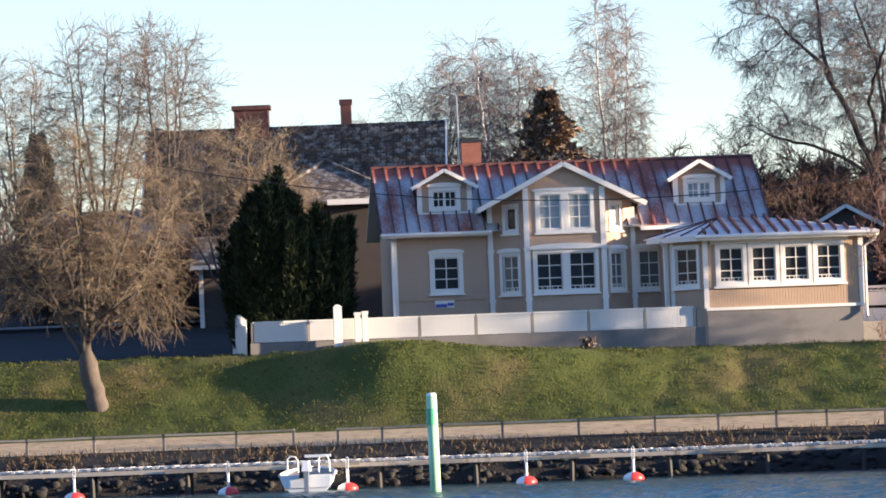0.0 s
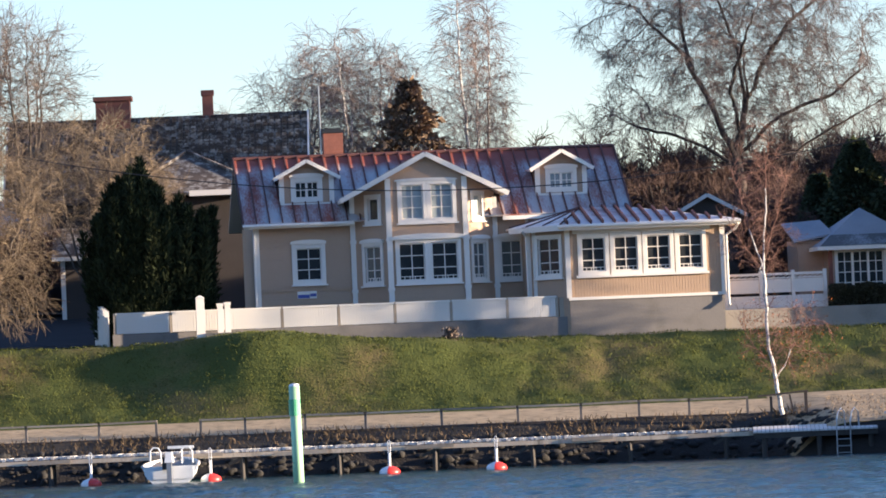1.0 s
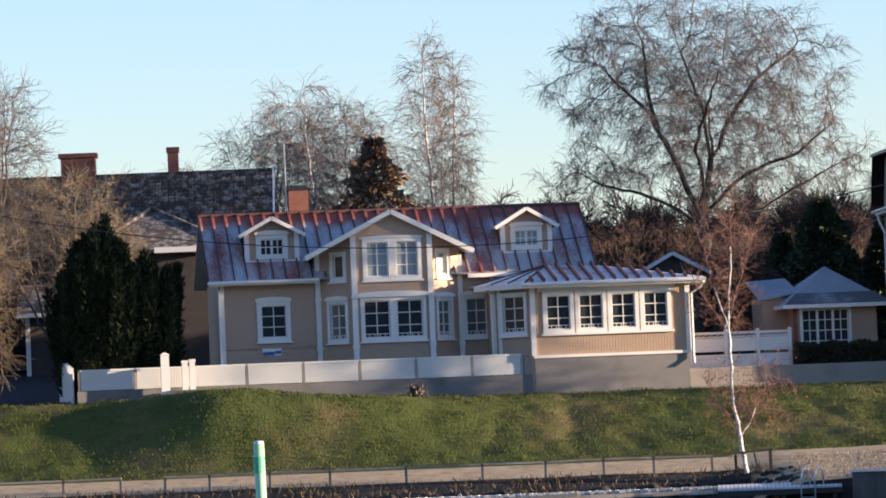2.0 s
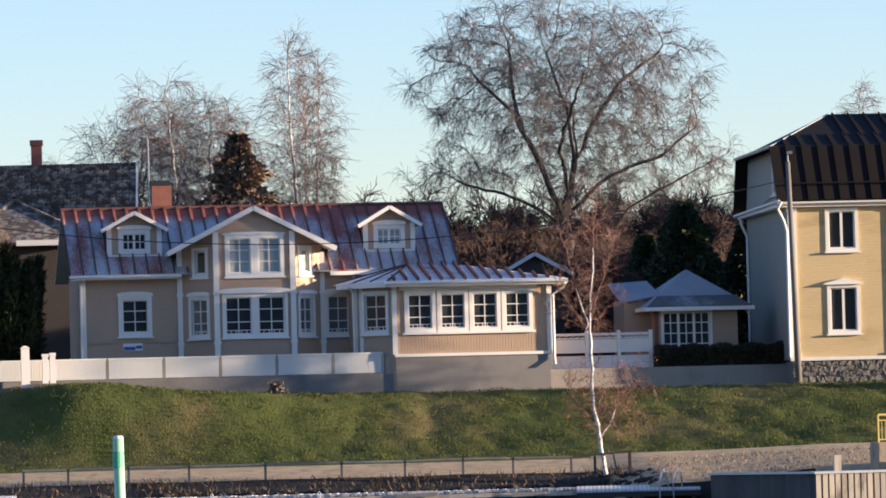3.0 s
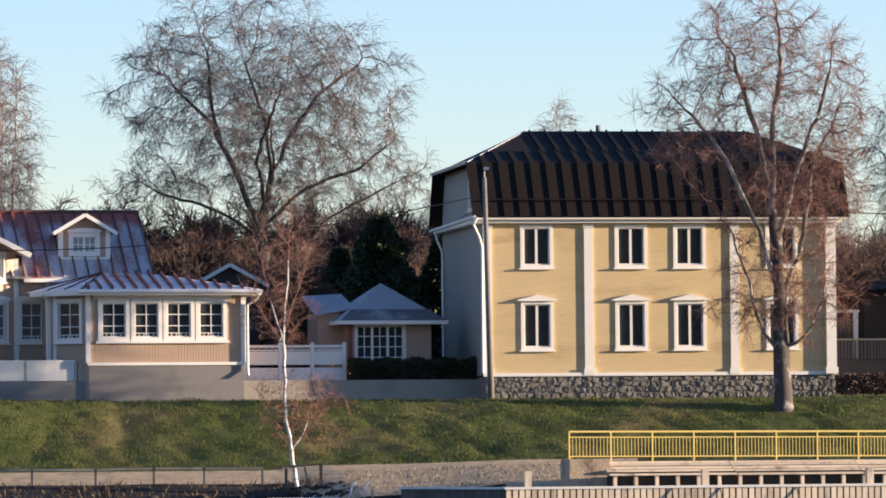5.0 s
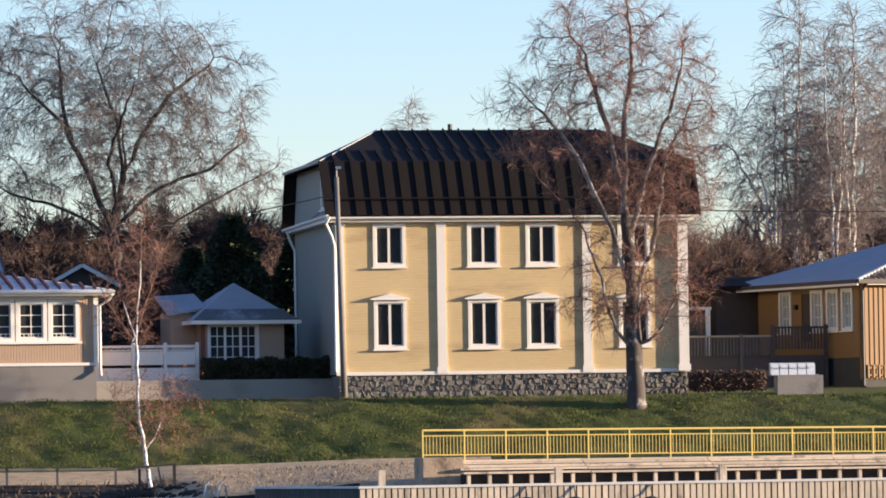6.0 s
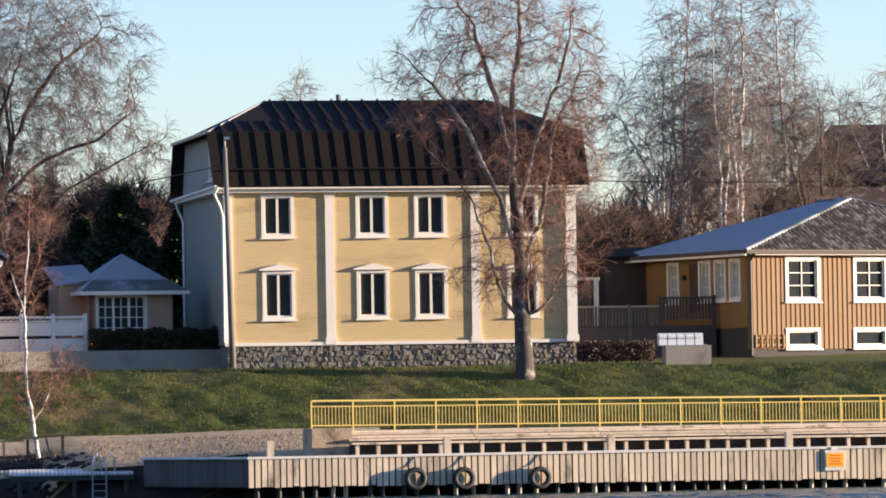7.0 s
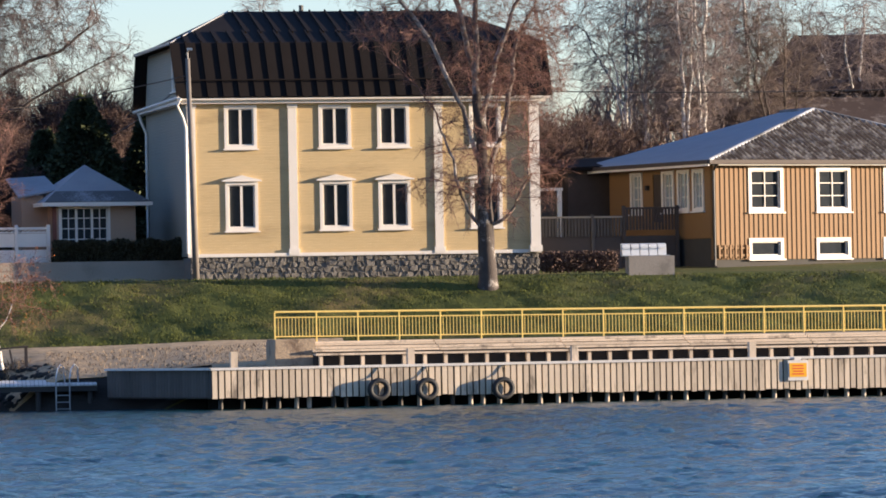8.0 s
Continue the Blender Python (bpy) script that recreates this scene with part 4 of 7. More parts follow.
for row in range(4):
    u = 0.05
    while u < 14.75:
        w = rs.uniform(0.16, 0.42)
        a, b = u + 0.02, min(u + w, 14.8) - 0.02
        zo = rs.uniform(-0.05, 0.05)
        z0, z1 = 4.92 + row * 0.23 + 0.01 + zo, 4.92 + (row + 1) * 0.23 + zo * 0.5
        j = lambda s=0.05: rs.uniform(-1.6 * s, 1.6 * s)
        fr = [(a + j(), -0.012, z0 + j(0.03)), ((a + b) / 2 + j(), -0.03, z0 + j(0.04)), (b + j(), -0.02, z0 + j(0.03)), (b + j(), -0.02, z1 + j(0.03)), ((a + b) / 2 + j(), -0.03, z1 + j(0.03)), (a + j(), -0.02, z1 + j(0.03))]
        bk = [(p[0], 0.03, min(p[2], 5.83)) for p in fr]
        cu, cz = sum(p[0] for p in fr) / 6, sum(p[2] for p in fr) / 6
        ft = [(cu + (p[0] - cu) * 0.8, -0.03 + j(0.012), min(cz + (p[2] - cz) * 0.8, 5.82)) for p in fr]
        part("stone", Geo().prism(bk, ft), M_STONE, yh)
        u += w

# ---- the orange house ----
oh = thing("orange_house", 30.9, 214.0, 4.9, 25, "orange board-and-batten house with hipped tile roof", "house")
OW = [(1.87, 3.3, 7.45, 9.02), (5.25, 6.68, 7.45, 9.02), (8.65, 10.1, 7.45, 9.02)]
OB = [(1.85, 3.28, 5.5, 6.08), (5.2, 6.65, 5.5, 6.08), (8.6, 10.05, 5.5, 6.08)]
part("wall", wall_geo(0, 15.5, 5.35, 9.35, OW + OB), M_ORANGE, oh, "orange boarded wall")
u = 0.14
while u < 15.4:
    for z0, z1 in ((5.36, 9.3),):
        segs = [(z0, z1)]
        for a, b, c, d in OW + OB:
            if a - 0.2 < u < b + 0.2:
                segs = [s for q in segs for s in ((q[0], min(q[1], c - 0.2)), (max(q[0], d + 0.18), q[1])) if s[1] - s[0] > 0.1]
        for s in segs:
            part("batten", Geo().box(u - 0.03, u + 0.03, -0.03, -0.002, *s), M_ORANGE, oh)
    u += 0.235
for h in OW:
    window(oh, *h, sashes=1, cols=2, rows=3, fw=0.15)
for h in OB:
    window(oh, *h, sashes=1, cols=1, rows=1, fw=0.14)
MS = pose(0, 0, 0, 0, 0, -90)
SW = [(-1.4, -0.78, 7.5, 9.0), (-2.55, -1.88, 7.5, 9.0), (-3.75, -3.05, 7.5, 9.0), (-6.2, -5.5, 7.5, 9.0)]
DOOR = (-4.6, -3.95, 7.0, 9.0)
part("wall", turned(wall_geo(-8.0, -0.01, 6.25, 9.35, SW + [DOOR]), MS), M_ORANGE, oh, "smooth orange side wall")
for h in SW:
    window(oh, *h, sashes=1, cols=2, rows=3, fw=0.12, m=MS, glass=M_CURTAIN)
part("door", turned(Geo().box(DOOR[0], DOOR[1], 0.05, 0.1, 7.0, 9.0), MS), M_BROWNWOOD, oh, "dark brown entrance door")
part("wall_lamp", turned(Geo().box(-5.0, -4.85, -0.15, -0.002, 8.35, 8.55), MS), M_BLACK, oh)
part("wall", Geo().box(15.3, 15.5, 0.23, 10, 5.35, 9.35).box(0, 15.5, 9.8, 10, 5.35, 9.35), M_ORANGE, oh)
part("foundation", Geo().box(0.05, 15.45, 0.05, 9.9, 4.0, 5.35), M_MORTAR, oh, "dark foundation")
part("foundation", Geo().box(0.03, 0.2, 0.24, 8.0, 4.0, 6.24), M_MORTAR, oh, "dark foundation")
o0, o1, o2, o3, rp, rq = (-0.5, -0.5, 9.4), (16.0, -0.5, 9.4), (16.0, 10.4, 9.4), (-0.5, 10.4, 9.4), (7.8, 4.0, 11.75), (7.8, 6.5, 11.75)
oroof = part("roof", Geo().slab([o0, o1, rp], 0.1).slab([o1, o2, rq, rp], 0.1).slab([o2, o3, rq], 0.1), M_MOSSTILE, oh, "grey tile roof with frost")
part("roof_side", Geo().slab([o3, o0, rp, rq], 0.1), M_FROSTROOF, oroof, "roof slope white with frost")
for i in range(64):
    t0 = (i + 0.5) / 64
    a = Vector(o0).lerp(Vector(o1), t0)
    k = 1 - abs(2 * t0 - 1)
    part("tile_rib", Geo().beam(a + Vector((0, 0, 0.05)), a + Vector((0, 4.5 * k, 2.35 * k + 0.05)), 0.06, 0.04), M_MOSSTILE, oroof)
part("ridge_tiles", Geo().tube([o0, rp, o1], 0.09, 6).tube([rp, rq], 0.09, 6), M_SLATE, oroof)
part("fascia", Geo().box(-0.5, 16.0, -0.56, -0.51, 9.27, 9.44), M_BROWNWOOD, oroof, "dark eaves board")
part("fascia", Geo().box(-0.54, -0.48, -0.5, 10.4, 9.19, 9.28), M_WHITE, oroof)
part("fascia", Geo().box(-0.57, -0.51, -0.5, 10.4, 9.285, 9.44), M_BROWNWOOD, oroof, "dark eaves board")
part("soffit", Geo().box(0, 16, -0.45, -0.02, 9.22, 9.28), M_WHITE, oroof)
part("downpipe", Geo().tube([(-0.1, -0.5, 9.3), (-0.05, -0.12, 9.0), (-0.05, -0.12, 5.1), (-0.05, -0.35, 4.95)], 0.055, 8), M_BLACK, oh, "black downpipe")
g = Geo()
for i in range(6):
    g.box(0.15 + i * 0.27, 0.23 + i * 0.27, -0.14, -0.06, 5.4, 5.95)
part("crate_fence", g.box(0.08, 1.7, -0.1, -0.05, 5.48, 5.56).box(0.08, 1.7, -0.1, -0.05, 5.78, 5.86), M_ORANGE, oh)
oh.location.z = 4.978
oh.scale = (1.039, 1.039, 1.039)



# ---- shore: path railing, jetty, boat, buoys ----
def shared(name, mesh, parent, x, y, z, rz=0.0):
    ob = new(name, mesh)
    ob.parent = parent
    ob.matrix_local = pose(x, y, z, 0, 0, rz)
    return ob


def rail_run(xs, y, label):
    t = thing("path_railing", xs[0], y, 1.2, 0, label, "railing", "railings along the path")
    for x in xs:
        part("post", Geo().box(x - xs[0] - 0.045, x - xs[0] + 0.045, -0.045, 0.045, 0.9, 2.2), M_POLE, t)
    for a, b in zip(xs, xs[1:]):
        part("top_rail", Geo().beam((a - xs[0] - 0.04, -0.02, 2.22 + 0.02 * math.sin(a)), (b - xs[0] + 0.04, -0.02, 2.22 + 0.02 * math.sin(b)), 0.12, 0.07), M_GREYWOOD, t)
        part("lower_rail", Geo().beam((a - xs[0], -0.06, 1.58 + 0.03 * math.sin(a)), (b - xs[0], -0.06, 1.58 + 0.03 * math.sin(b)), 0.05, 0.09), M_BROWNWOOD, t)


rail_run([-52.0, -49.5, -47.0, -44.4, -41.7, -39.1, -36.4, -33.6, -31.0, -28.3, -25.5, -23.3], 192.0, "grey weathered wooden railing beside the gravel path")
rail_run([-21.6, -19.9, -17.6, -15.3, -12.4, -9.5, -7.1, -4.9, -3.0, -0.8], 192.0, "grey weathered wooden railing beside the gravel path")
bench = thing("timber_stand", 0.9, 191.0, 1.5, 0, "dark timber stand beside the young birch", "stand")
part("post", Geo().box(-0.85, -0.75, -0.05, 0.05, 1.2, 2.2), M_BROWNWOOD, bench)
part("post", Geo().box(0.45, 0.57, -0.05, 0.05, 1.0, 2.35), M_BROWNWOOD, bench)
part("post", Geo().beam((0.1, 0, 1.2), (-0.1, 0, 2.25), 0.07), M_BROWNWOOD, bench)
part("board", Geo().beam((-1.3, 0, 2.22), (0.6, 0, 2.36), 0.35, 0.06), M_BROWNWOOD, bench)

jetty = thing("jetty", -17.0, 188.0, 0.0, 0, "narrow weathered plank jetty along the shore, frosted white", "jetty")
brd = Geo().box(-0.062, 0.062, -0.6, 0.6, -0.08, 0.02).mesh("deck_board", M_DECK)
rj = random.Random(5)
for i in range(228):
    shared("deck_board", brd, jetty, -18.2 + i * 0.152, rj.uniform(-0.03, 0.03), 1.06 + rj.uniform(-0.012, 0.012), rj.uniform(-1, 1))
part("deck_far", Geo().box(-36.0, -18.3, -0.58, 0.58, 1.02, 1.07), M_DECK, jetty)
for v in (-0.56, 0.45):
    part("stringer", Geo().box(-36, 16.4, v - 0.05, v + 0.05, 0.80, 0.955), M_PLANK, jetty)
for i in range(15):
    u = -35.0 + i * 3.6
    for v in (-0.48, 0.48):
        part("support_post", Geo().tube([(u + rj.uniform(-0.1, 0.1), v, -1.4), (u, v, 1.0)], 0.09, 7), M_DARKWOOD, jetty)
    part("brace", Geo().beam((u - 0.5, -0.5, 0.55), (u + 0.45, -0.5, 0.95), 0.05, 0.12), M_DARKWOOD, jetty)
for u, w, z in ((-10.6, 1.6, 0.86), (-5.9, 2.6, 0.9), (-1.4, 2.0, 0.84), (3.5, 1.8, 0.88), (9.7, 1.5, 0.92), (14.0, 1.2, 0.86)):
    part("fascia_board", Geo().beam((u, -0.66, z), (u + w, -0.66, z + 0.04), 0.03, 0.14), M_GREYWOOD, jetty)

dock = thing("bathing_platform", 2.0, 187.2, 0.0, 0, "low pale swimming platform with a ladder", "platform")
for i in range(30):
    part("deck_board", Geo().box(-2.6 + i * 0.152, -2.465 + i * 0.152, -1.1, 1.0, 0.98, 1.04), M_DECK, dock)
part("frame", Geo().box(-2.6, 1.95, -1.05, 0.95, 0.78, 0.97), M_DARKWOOD, dock)
dock.rotation_euler.x = radians(4.5)
for u in (-2.2, -0.2, 1.7):
    part("support_post", Geo().tube([(u, -0.9, -1.4), (u, -0.9, 0.8)], 0.1, 8), M_DARKWOOD, dock)
for u in (0.45, 0.95):
    part("ladder_rail", Geo().tube([(u, -1.18, -0.6), (u, -1.18, 1.3), (u + 0.06, -1.1, 1.62), (u + 0.18, -0.9, 1.76), (u + 0.3, -0.7, 1.62), (u + 0.33, -0.6, 1.0)], 0.028, 8), M_METAL, dock, "bent steel ladder rail")
for z in (-0.1, 0.15, 0.4, 0.65):
    part("rung", Geo().tube([(0.45, -1.18, z), (0.95, -1.18, z)], 0.022, 6), M_METAL, dock)


def buoy(x):
    b = thing("mooring_buoy", x, 184.0, 0.0, 0, "red and white mooring buoy with a pick-up loop", "buoy", "mooring buoys")
    body = [(0.02, -0.32), (0.2, -0.24), (0.37, -0.02), (0.385, 0.07), (0.34, 0.16), (0.22, 0.235), (0.09, 0.28), (0.0, 0.29)]
    part("float", Geo().half(body, -100), M_REDP, b, "red half of the float", smooth=True)
    part("float", Geo().half(body, 80), M_WHITEP, b, "white half of the float", smooth=True)
    part("stem", Geo().tube([(0, 0, 0.28), (0, 0, 0.75)], 0.05, 8), M_WHITEP, b)
    part("loop", Geo().tube([(-0.035, 0, 0.72), (-0.05, 0, 1.15), (0, 0, 1.22), (0.05, 0, 1.15), (0.035, 0, 0.72)], 0.014, 6), M_WHITEP, b)
    return b


for x in (-30.5, -24.8, -20.4, -13.85, -9.95):
    buoy(x)

boat = thing("motor_boat", -21.8, 183.2, 0.0, 2, "small white open motor boat with outboard, moored by the jetty", "boat")
secs = []
for k in range(9):
    s = k / 8
    w = 0.98 * (1 - s ** 2.6) + 0.03
    top = 0.62 + 0.25 * s
    keel = -0.22 + 0.5 * s ** 3
    secs.append([(-w, 4.3 * s, top), (-w * 0.9, 4.3 * s, 0.28 + 0.25 * s), (-w * 0.55, 4.3 * s, keel + 0.12), (0, 4.3 * s, keel), (w * 0.55, 4.3 * s, keel + 0.12), (w * 0.9, 4.3 * s, 0.28 + 0.25 * s), (w, 4.3 * s, top)])
g = Geo()
g.add([p for s in secs for p in s], [(i * 7 + j, i * 7 + j + 1, i * 7 + 7 + j + 1, i * 7 + 7 + j) for i in range(8) for j in range(6)] + [tuple(range(7))])
part("hull", g, M_WHITEP, boat, "white hull")
g = Geo()
for sgn in (0, 6):
    g.tube([s[sgn] for s in secs], 0.05, 6)
part("gunwale", g, M_WHITE, boat)
part("deck", Geo().add([(-0.9, 0.9, 0.5), (0.9, 0.9, 0.5), (0.6, 3.2, 0.8), (-0.6, 3.2, 0.8), (-0.9, 0.05, 0.5), (0.9, 0.05, 0.5)], [(4, 5, 1, 0), (0, 1, 2, 3)]), M_CONCRETE, boat)
part("transom", Geo().box(-0.85, 0.85, -0.04, 0.02, 0.15, 0.58), M_WHITEP, boat)
motor = part("outboard_motor", Geo().prism([(-0.15, -0.5, 0.75), (0.15, -0.5, 0.75), (0.17, 0.02, 0.75), (-0.17, 0.02, 0.75)], [(-0.1, -0.42, 1.12), (0.1, -0.42, 1.12), (0.12, -0.04, 1.14), (-0.12, -0.04, 1.14)]), M_WHITEP, boat, "white outboard cowl")
part("motor_leg", Geo().box(-0.09, 0.09, -0.38, -0.12, -0.3, 0.78), M_METAL, motor)
part("motor_bracket", Geo().box(-0.26, -0.1, -0.2, 0.05, 0.5, 0.95), M_BLACK, motor)
for u in (-0.55, 0.6):
    part("arch_bar", Geo().tube([(u - 0.18, 0.3, 0.7), (u - 0.17, 0.3, 1.2), (u - 0.05, 0.3, 1.3), (u + 0.12, 0.3, 1.28), (u + 0.2, 0.3, 1.15), (u + 0.22, 0.3, 0.7)], 0.03, 6), M_WHITEP, boat)
part("seat_back", Geo().box(-0.1, 0.85, 0.55, 0.68, 1.24, 1.34), M_WHITEP, boat, "pale seat back")

mk = thing("channel_marker", -16.1, 172.0, 0.0, 0, "tall round channel marker painted pale green", "marker")
part("pole", Geo().tube([(0.05, 0, -1.5), (0.0, 0, 3.3)], 0.185, 16), M_PALEGREEN, mk, smooth=True)
part("cap", Geo().lathe([(0.185, 3.3), (0.15, 3.38), (0.0, 3.4)], (0, 0, 0), 16), M_WHITEP, mk)
part("collar", Geo().tube([(-0.01, -0.005, 2.3), (-0.01, -0.005, 2.85)], 0.2, 16), M_GREENP, mk)

# ---- quay ----
quay = thing("quay", 7.9, 180.0, 0.0, 0, "timber-faced quay with pale frosted edge on dark piles", "quay")
part("deck", Geo().box(0.1, 60, 0.15, 3.4, 1.3, 1.46), M_GREYWOOD, quay)
part("edge_beam", Geo().box(-0.05, 60, -0.08, 0.2, 1.41, 1.5), M_DECK, quay, "frosted edge beam")
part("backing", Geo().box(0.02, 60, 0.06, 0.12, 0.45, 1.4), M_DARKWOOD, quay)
rq = random.Random(8)
for i in range(178):
    x = 0.10 + i * 0.226 + rq.uniform(-0.008, 0.008)
    part("plank", Geo().box(x - 0.085, x + 0.085, -0.03 + rq.uniform(-0.006, 0.006), 0.05, 0.42 + rq.uniform(-0.03, 0.03) - i * 0.0012, 1.4), M_PLANK, quay)
for i in range(60):
    x = 0.5 + i * 0.62 + rq.uniform(-0.2, 0.2)
    part("support_post", Geo().tube([(x, 0.3, -1.5), (x, 0.3, 0.6)], 0.085, 7), M_GREYWOOD if rq.random() < 0.5 else M_DARKWOOD, quay)
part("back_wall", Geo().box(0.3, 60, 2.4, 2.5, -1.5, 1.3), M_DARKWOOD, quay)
WV = Vector((-2.6, 6.6, 0)) / 36
for i in range(36):
    p = WV * (i + 0.5)
    # these planks carry their shade in the colour
    part("wing_plank", Geo().beam((p.x, p.y, 0.45), (p.x, p.y, 1.42), 0.02, 0.17, (WV.x, WV.y, 0)), M_WINGSHADE, quay)
part("wing_backing", Geo().beam((0.05, 0.1, 0.9), (WV.x * 36 + 0.05, WV.y * 36 + 0.1, 0.9), 0.04, 1.0), M_DARKWOOD, quay)
part("wing_edge", Geo().beam((0, 0, 1.46), (WV.x * 36, WV.y * 36, 1.46), 0.25, 0.08), M_DECK, quay)
part("wing_deck", Geo().prism([(0, 0.2, 1.3), (6, 0.2, 1.3), (3, 6.6, 1.3), (-2.5, 6.5, 1.3)], [(0, 0.2, 1.44), (6, 0.2, 1.44), (3, 6.6, 1.44), (-2.5, 6.5, 1.44)]), M_GREYWOOD, quay)
for x in (0.82, 7.1, 13.0, 19.5, 26.0):
    part("bollard", Geo().box(x - 0.12, x + 0.12, 0.15, 0.4, 1.46, 2.06), M_PLANK, quay, "square timber bollard")

for x, z in ((13.75, 0.62), (15.47, 0.60), (18.2, 0.57)):
    t = thing("tyre_fender", x, 179.78, z - 0.4, 0, "black rubber tyre hung on the quay as a fender", "tyre", "tyres on the quay")
    g = Geo()
    prof = [(0.23, -0.1), (0.3, -0.13), (0.38, -0.11), (0.41, -0.05), (0.41, 0.05), (0.38, 0.11), (0.3, 0.13), (0.23, 0.1)]
    vs = [(r * math.cos(6.2832 * i / 24), w, z + r * math.sin(6.2832 * i / 24)) for i in range(24) for r, w in prof]
    g.add(vs, [(i * 8 + j, i * 8 + (j + 1) % 8, ((i + 1) % 24) * 8 + (j + 1) % 8, ((i + 1) % 24) * 8 + j) for i in range(24) for j in range(8)])
    part("tyre", g, M_RUBBER, t, smooth=True)
    part("rope", Geo().tube([(0.0, 0.0, z + 0.38), (0.03, 0.1, 1.1), (0.0, 0.2, 1.5)], 0.02, 6), M_DARKWOOD, t)
sg = thing("quay_sign", 29.0, 179.92, 0.35, 0, "white board with a yellow notice of unreadable lines", "sign")
part("board", Geo().box(-0.39, 0.36, -0.02, 0.02, 0.62, 1.36), M_DECK, sg)
part("notice", Geo().box(-0.34, 0.3, -0.035, -0.022, 0.75, 1.26), M_SIGNY, sg)
part("number_bar", Geo().box(-0.15, 0.1, -0.035, -0.022, 1.36, 1.48), M_WHITE, sg)
for z, w in ((1.16, 0.2), (1.06, 0.22), (0.96, 0.18), (0.86, 0.22)):
    part("text_bar", Geo().box(-w - 0.02, w - 0.02, -0.04, -0.037, z - 0.02, z + 0.02), M_REDP, sg)

# ---- terrace with seats and railing ----
block = solid("concrete_block", Geo().prism([(10.25, 182.9, 1.4), (11.75, 182.9, 1.4), (11.75, 184.6, 1.4), (10.25, 184.6, 1.4)], [(10.28, 182.95, 2.46), (11.7, 182.95, 2.46), (11.7, 184.6, 2.46), (10.28, 184.6, 2.46)]), M_OLDCONC, "weathered concrete block ending the seat steps", "block")
seats = thing("seat_steps", 11.7, 182.3, 1.46, 0, "long weathered timber seat steps on posts", "bench")
for k, (v, z) in enumerate(((0.0, 1.93), (0.22, 1.93), (0.52, 2.06), (0.75, 2.15), (0.97, 2.18), (1.18, 2.28), (1.42, 2.36))):
    for a in range(8):
        part("seat_board", Geo().box(a * 4.6, a * 4.6 + 4.57, v - 0.1, v + 0.1, z - 0.075 - a * 0.01, z - a * 0.01), M_PLANK, seats)
for i in range(48):
    part("seat_leg", Geo().box(0.15 + i * 0.75, 0.27 + i * 0.75, 0.0, 0.2, 1.44, 1.86), M_PLANK, seats)
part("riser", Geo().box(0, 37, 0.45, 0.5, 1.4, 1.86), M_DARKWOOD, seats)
part("riser", Geo().box(0, 37, 1.62, 1.7, 1.6, 2.32), M_CONCRETE, seats)
yr = thing("yellow_railing", 10.38, 184.2, 2.4, 0, "yellow painted steel railing with thin bars", "railing")
ry = lambda u, z: z - 0.0065 * u
for i in range(25):
    u = i * 1.505
    part("post", Geo().box(u - 0.025, u + 0.025, -0.025, 0.025, ry(u, 2.3), ry(u, 3.46)), M_YPAINT, yr)
for z, r in ((3.46, 0.04), (3.26, 0.022), (2.56, 0.025)):
    for i in range(24):
        u = i * 1.505
        part("rail", Geo().tube([(u, 0, ry(u, z)), (u + 1.505, 0, ry(u + 1.505, z))], r, 6), M_YPAINT, yr)
bar = Geo().box(-0.009, 0.009, -0.009, 0.009, -0.35, 0.35).mesh("bar", M_YPAINT)
for i in range(288):
    u = 0.125 + i * 0.125
    if abs(u / 1.505 - round(u / 1.505)) > 0.03:
        shared("bar", bar, yr, u, 0, ry(u, 2.91) - 2.4)
tagged(new("terrace", Geo().box(10.3, 60, 184.0, 185.5, 0.5, 2.36).mesh("terrace", M_CONCRETE)), "concrete terrace edge under the railing", "terrace", kind="structure")

# the quay and all on it run a little away from the river's edge line
QM = Matrix.Translation((7.9, 180.0, 0)) @ pose(0, 0, 0, 0, 0, 8) @ Matrix.Diagonal((1.03, 1, 1, 1)) @ Matrix.Translation((-7.9, -180.0, 0))
for ob in [o for o in scene.objects if not o.parent and o.name.split(".")[0] in ("quay", "tyre_fender", "quay_sign", "concrete_block", "seat_steps", "yellow_railing", "terrace")]:
    side = {"seat_steps": 0.32, "yellow_railing": 0.58, "concrete_block": 0.45, "terrace": 0.58}.get(ob.name.split(".")[0], 0.0)
    ob.matrix_world = Matrix.Translation((side, 0, 0)) @ QM @ ob.matrix_basis

# ---- pole, cables ----
pole = thing("utility_pole", 8.5, 207.6, 4.8, 0, "leaning grey wooden utility pole with a street lamp", "pole")
part("shaft", Geo().tube([(0.05, 0, 4.5), (-0.02, 0, 8), (-0.16, 0, 14.0)], [0.14, 0.125, 0.09], 10), M_POLE, pole, smooth=True)
part("lamp_arm", Geo().tube([(-0.16, 0, 13.9), (-0.17, -0.1, 14.25), (-0.1, -0.3, 14.35)], 0.035, 6), M_METAL, pole)
part("lamp_head", Geo().box(-0.2, 0.02, -0.5, -0.15, 14.3, 14.4), M_METAL, pole)


def cable(name, a, b, sag, label):
    a, b = Vector(a), Vector(b)
    pts = [a.lerp(b, i / 24) - Vector((0, 0, sag * 4 * (i / 24) * (1 - i / 24))) for i in range(25)]
    solid(name, Geo().tube(pts, 0.022, 5), M_BLACK, label, "cable", "overhead cables")


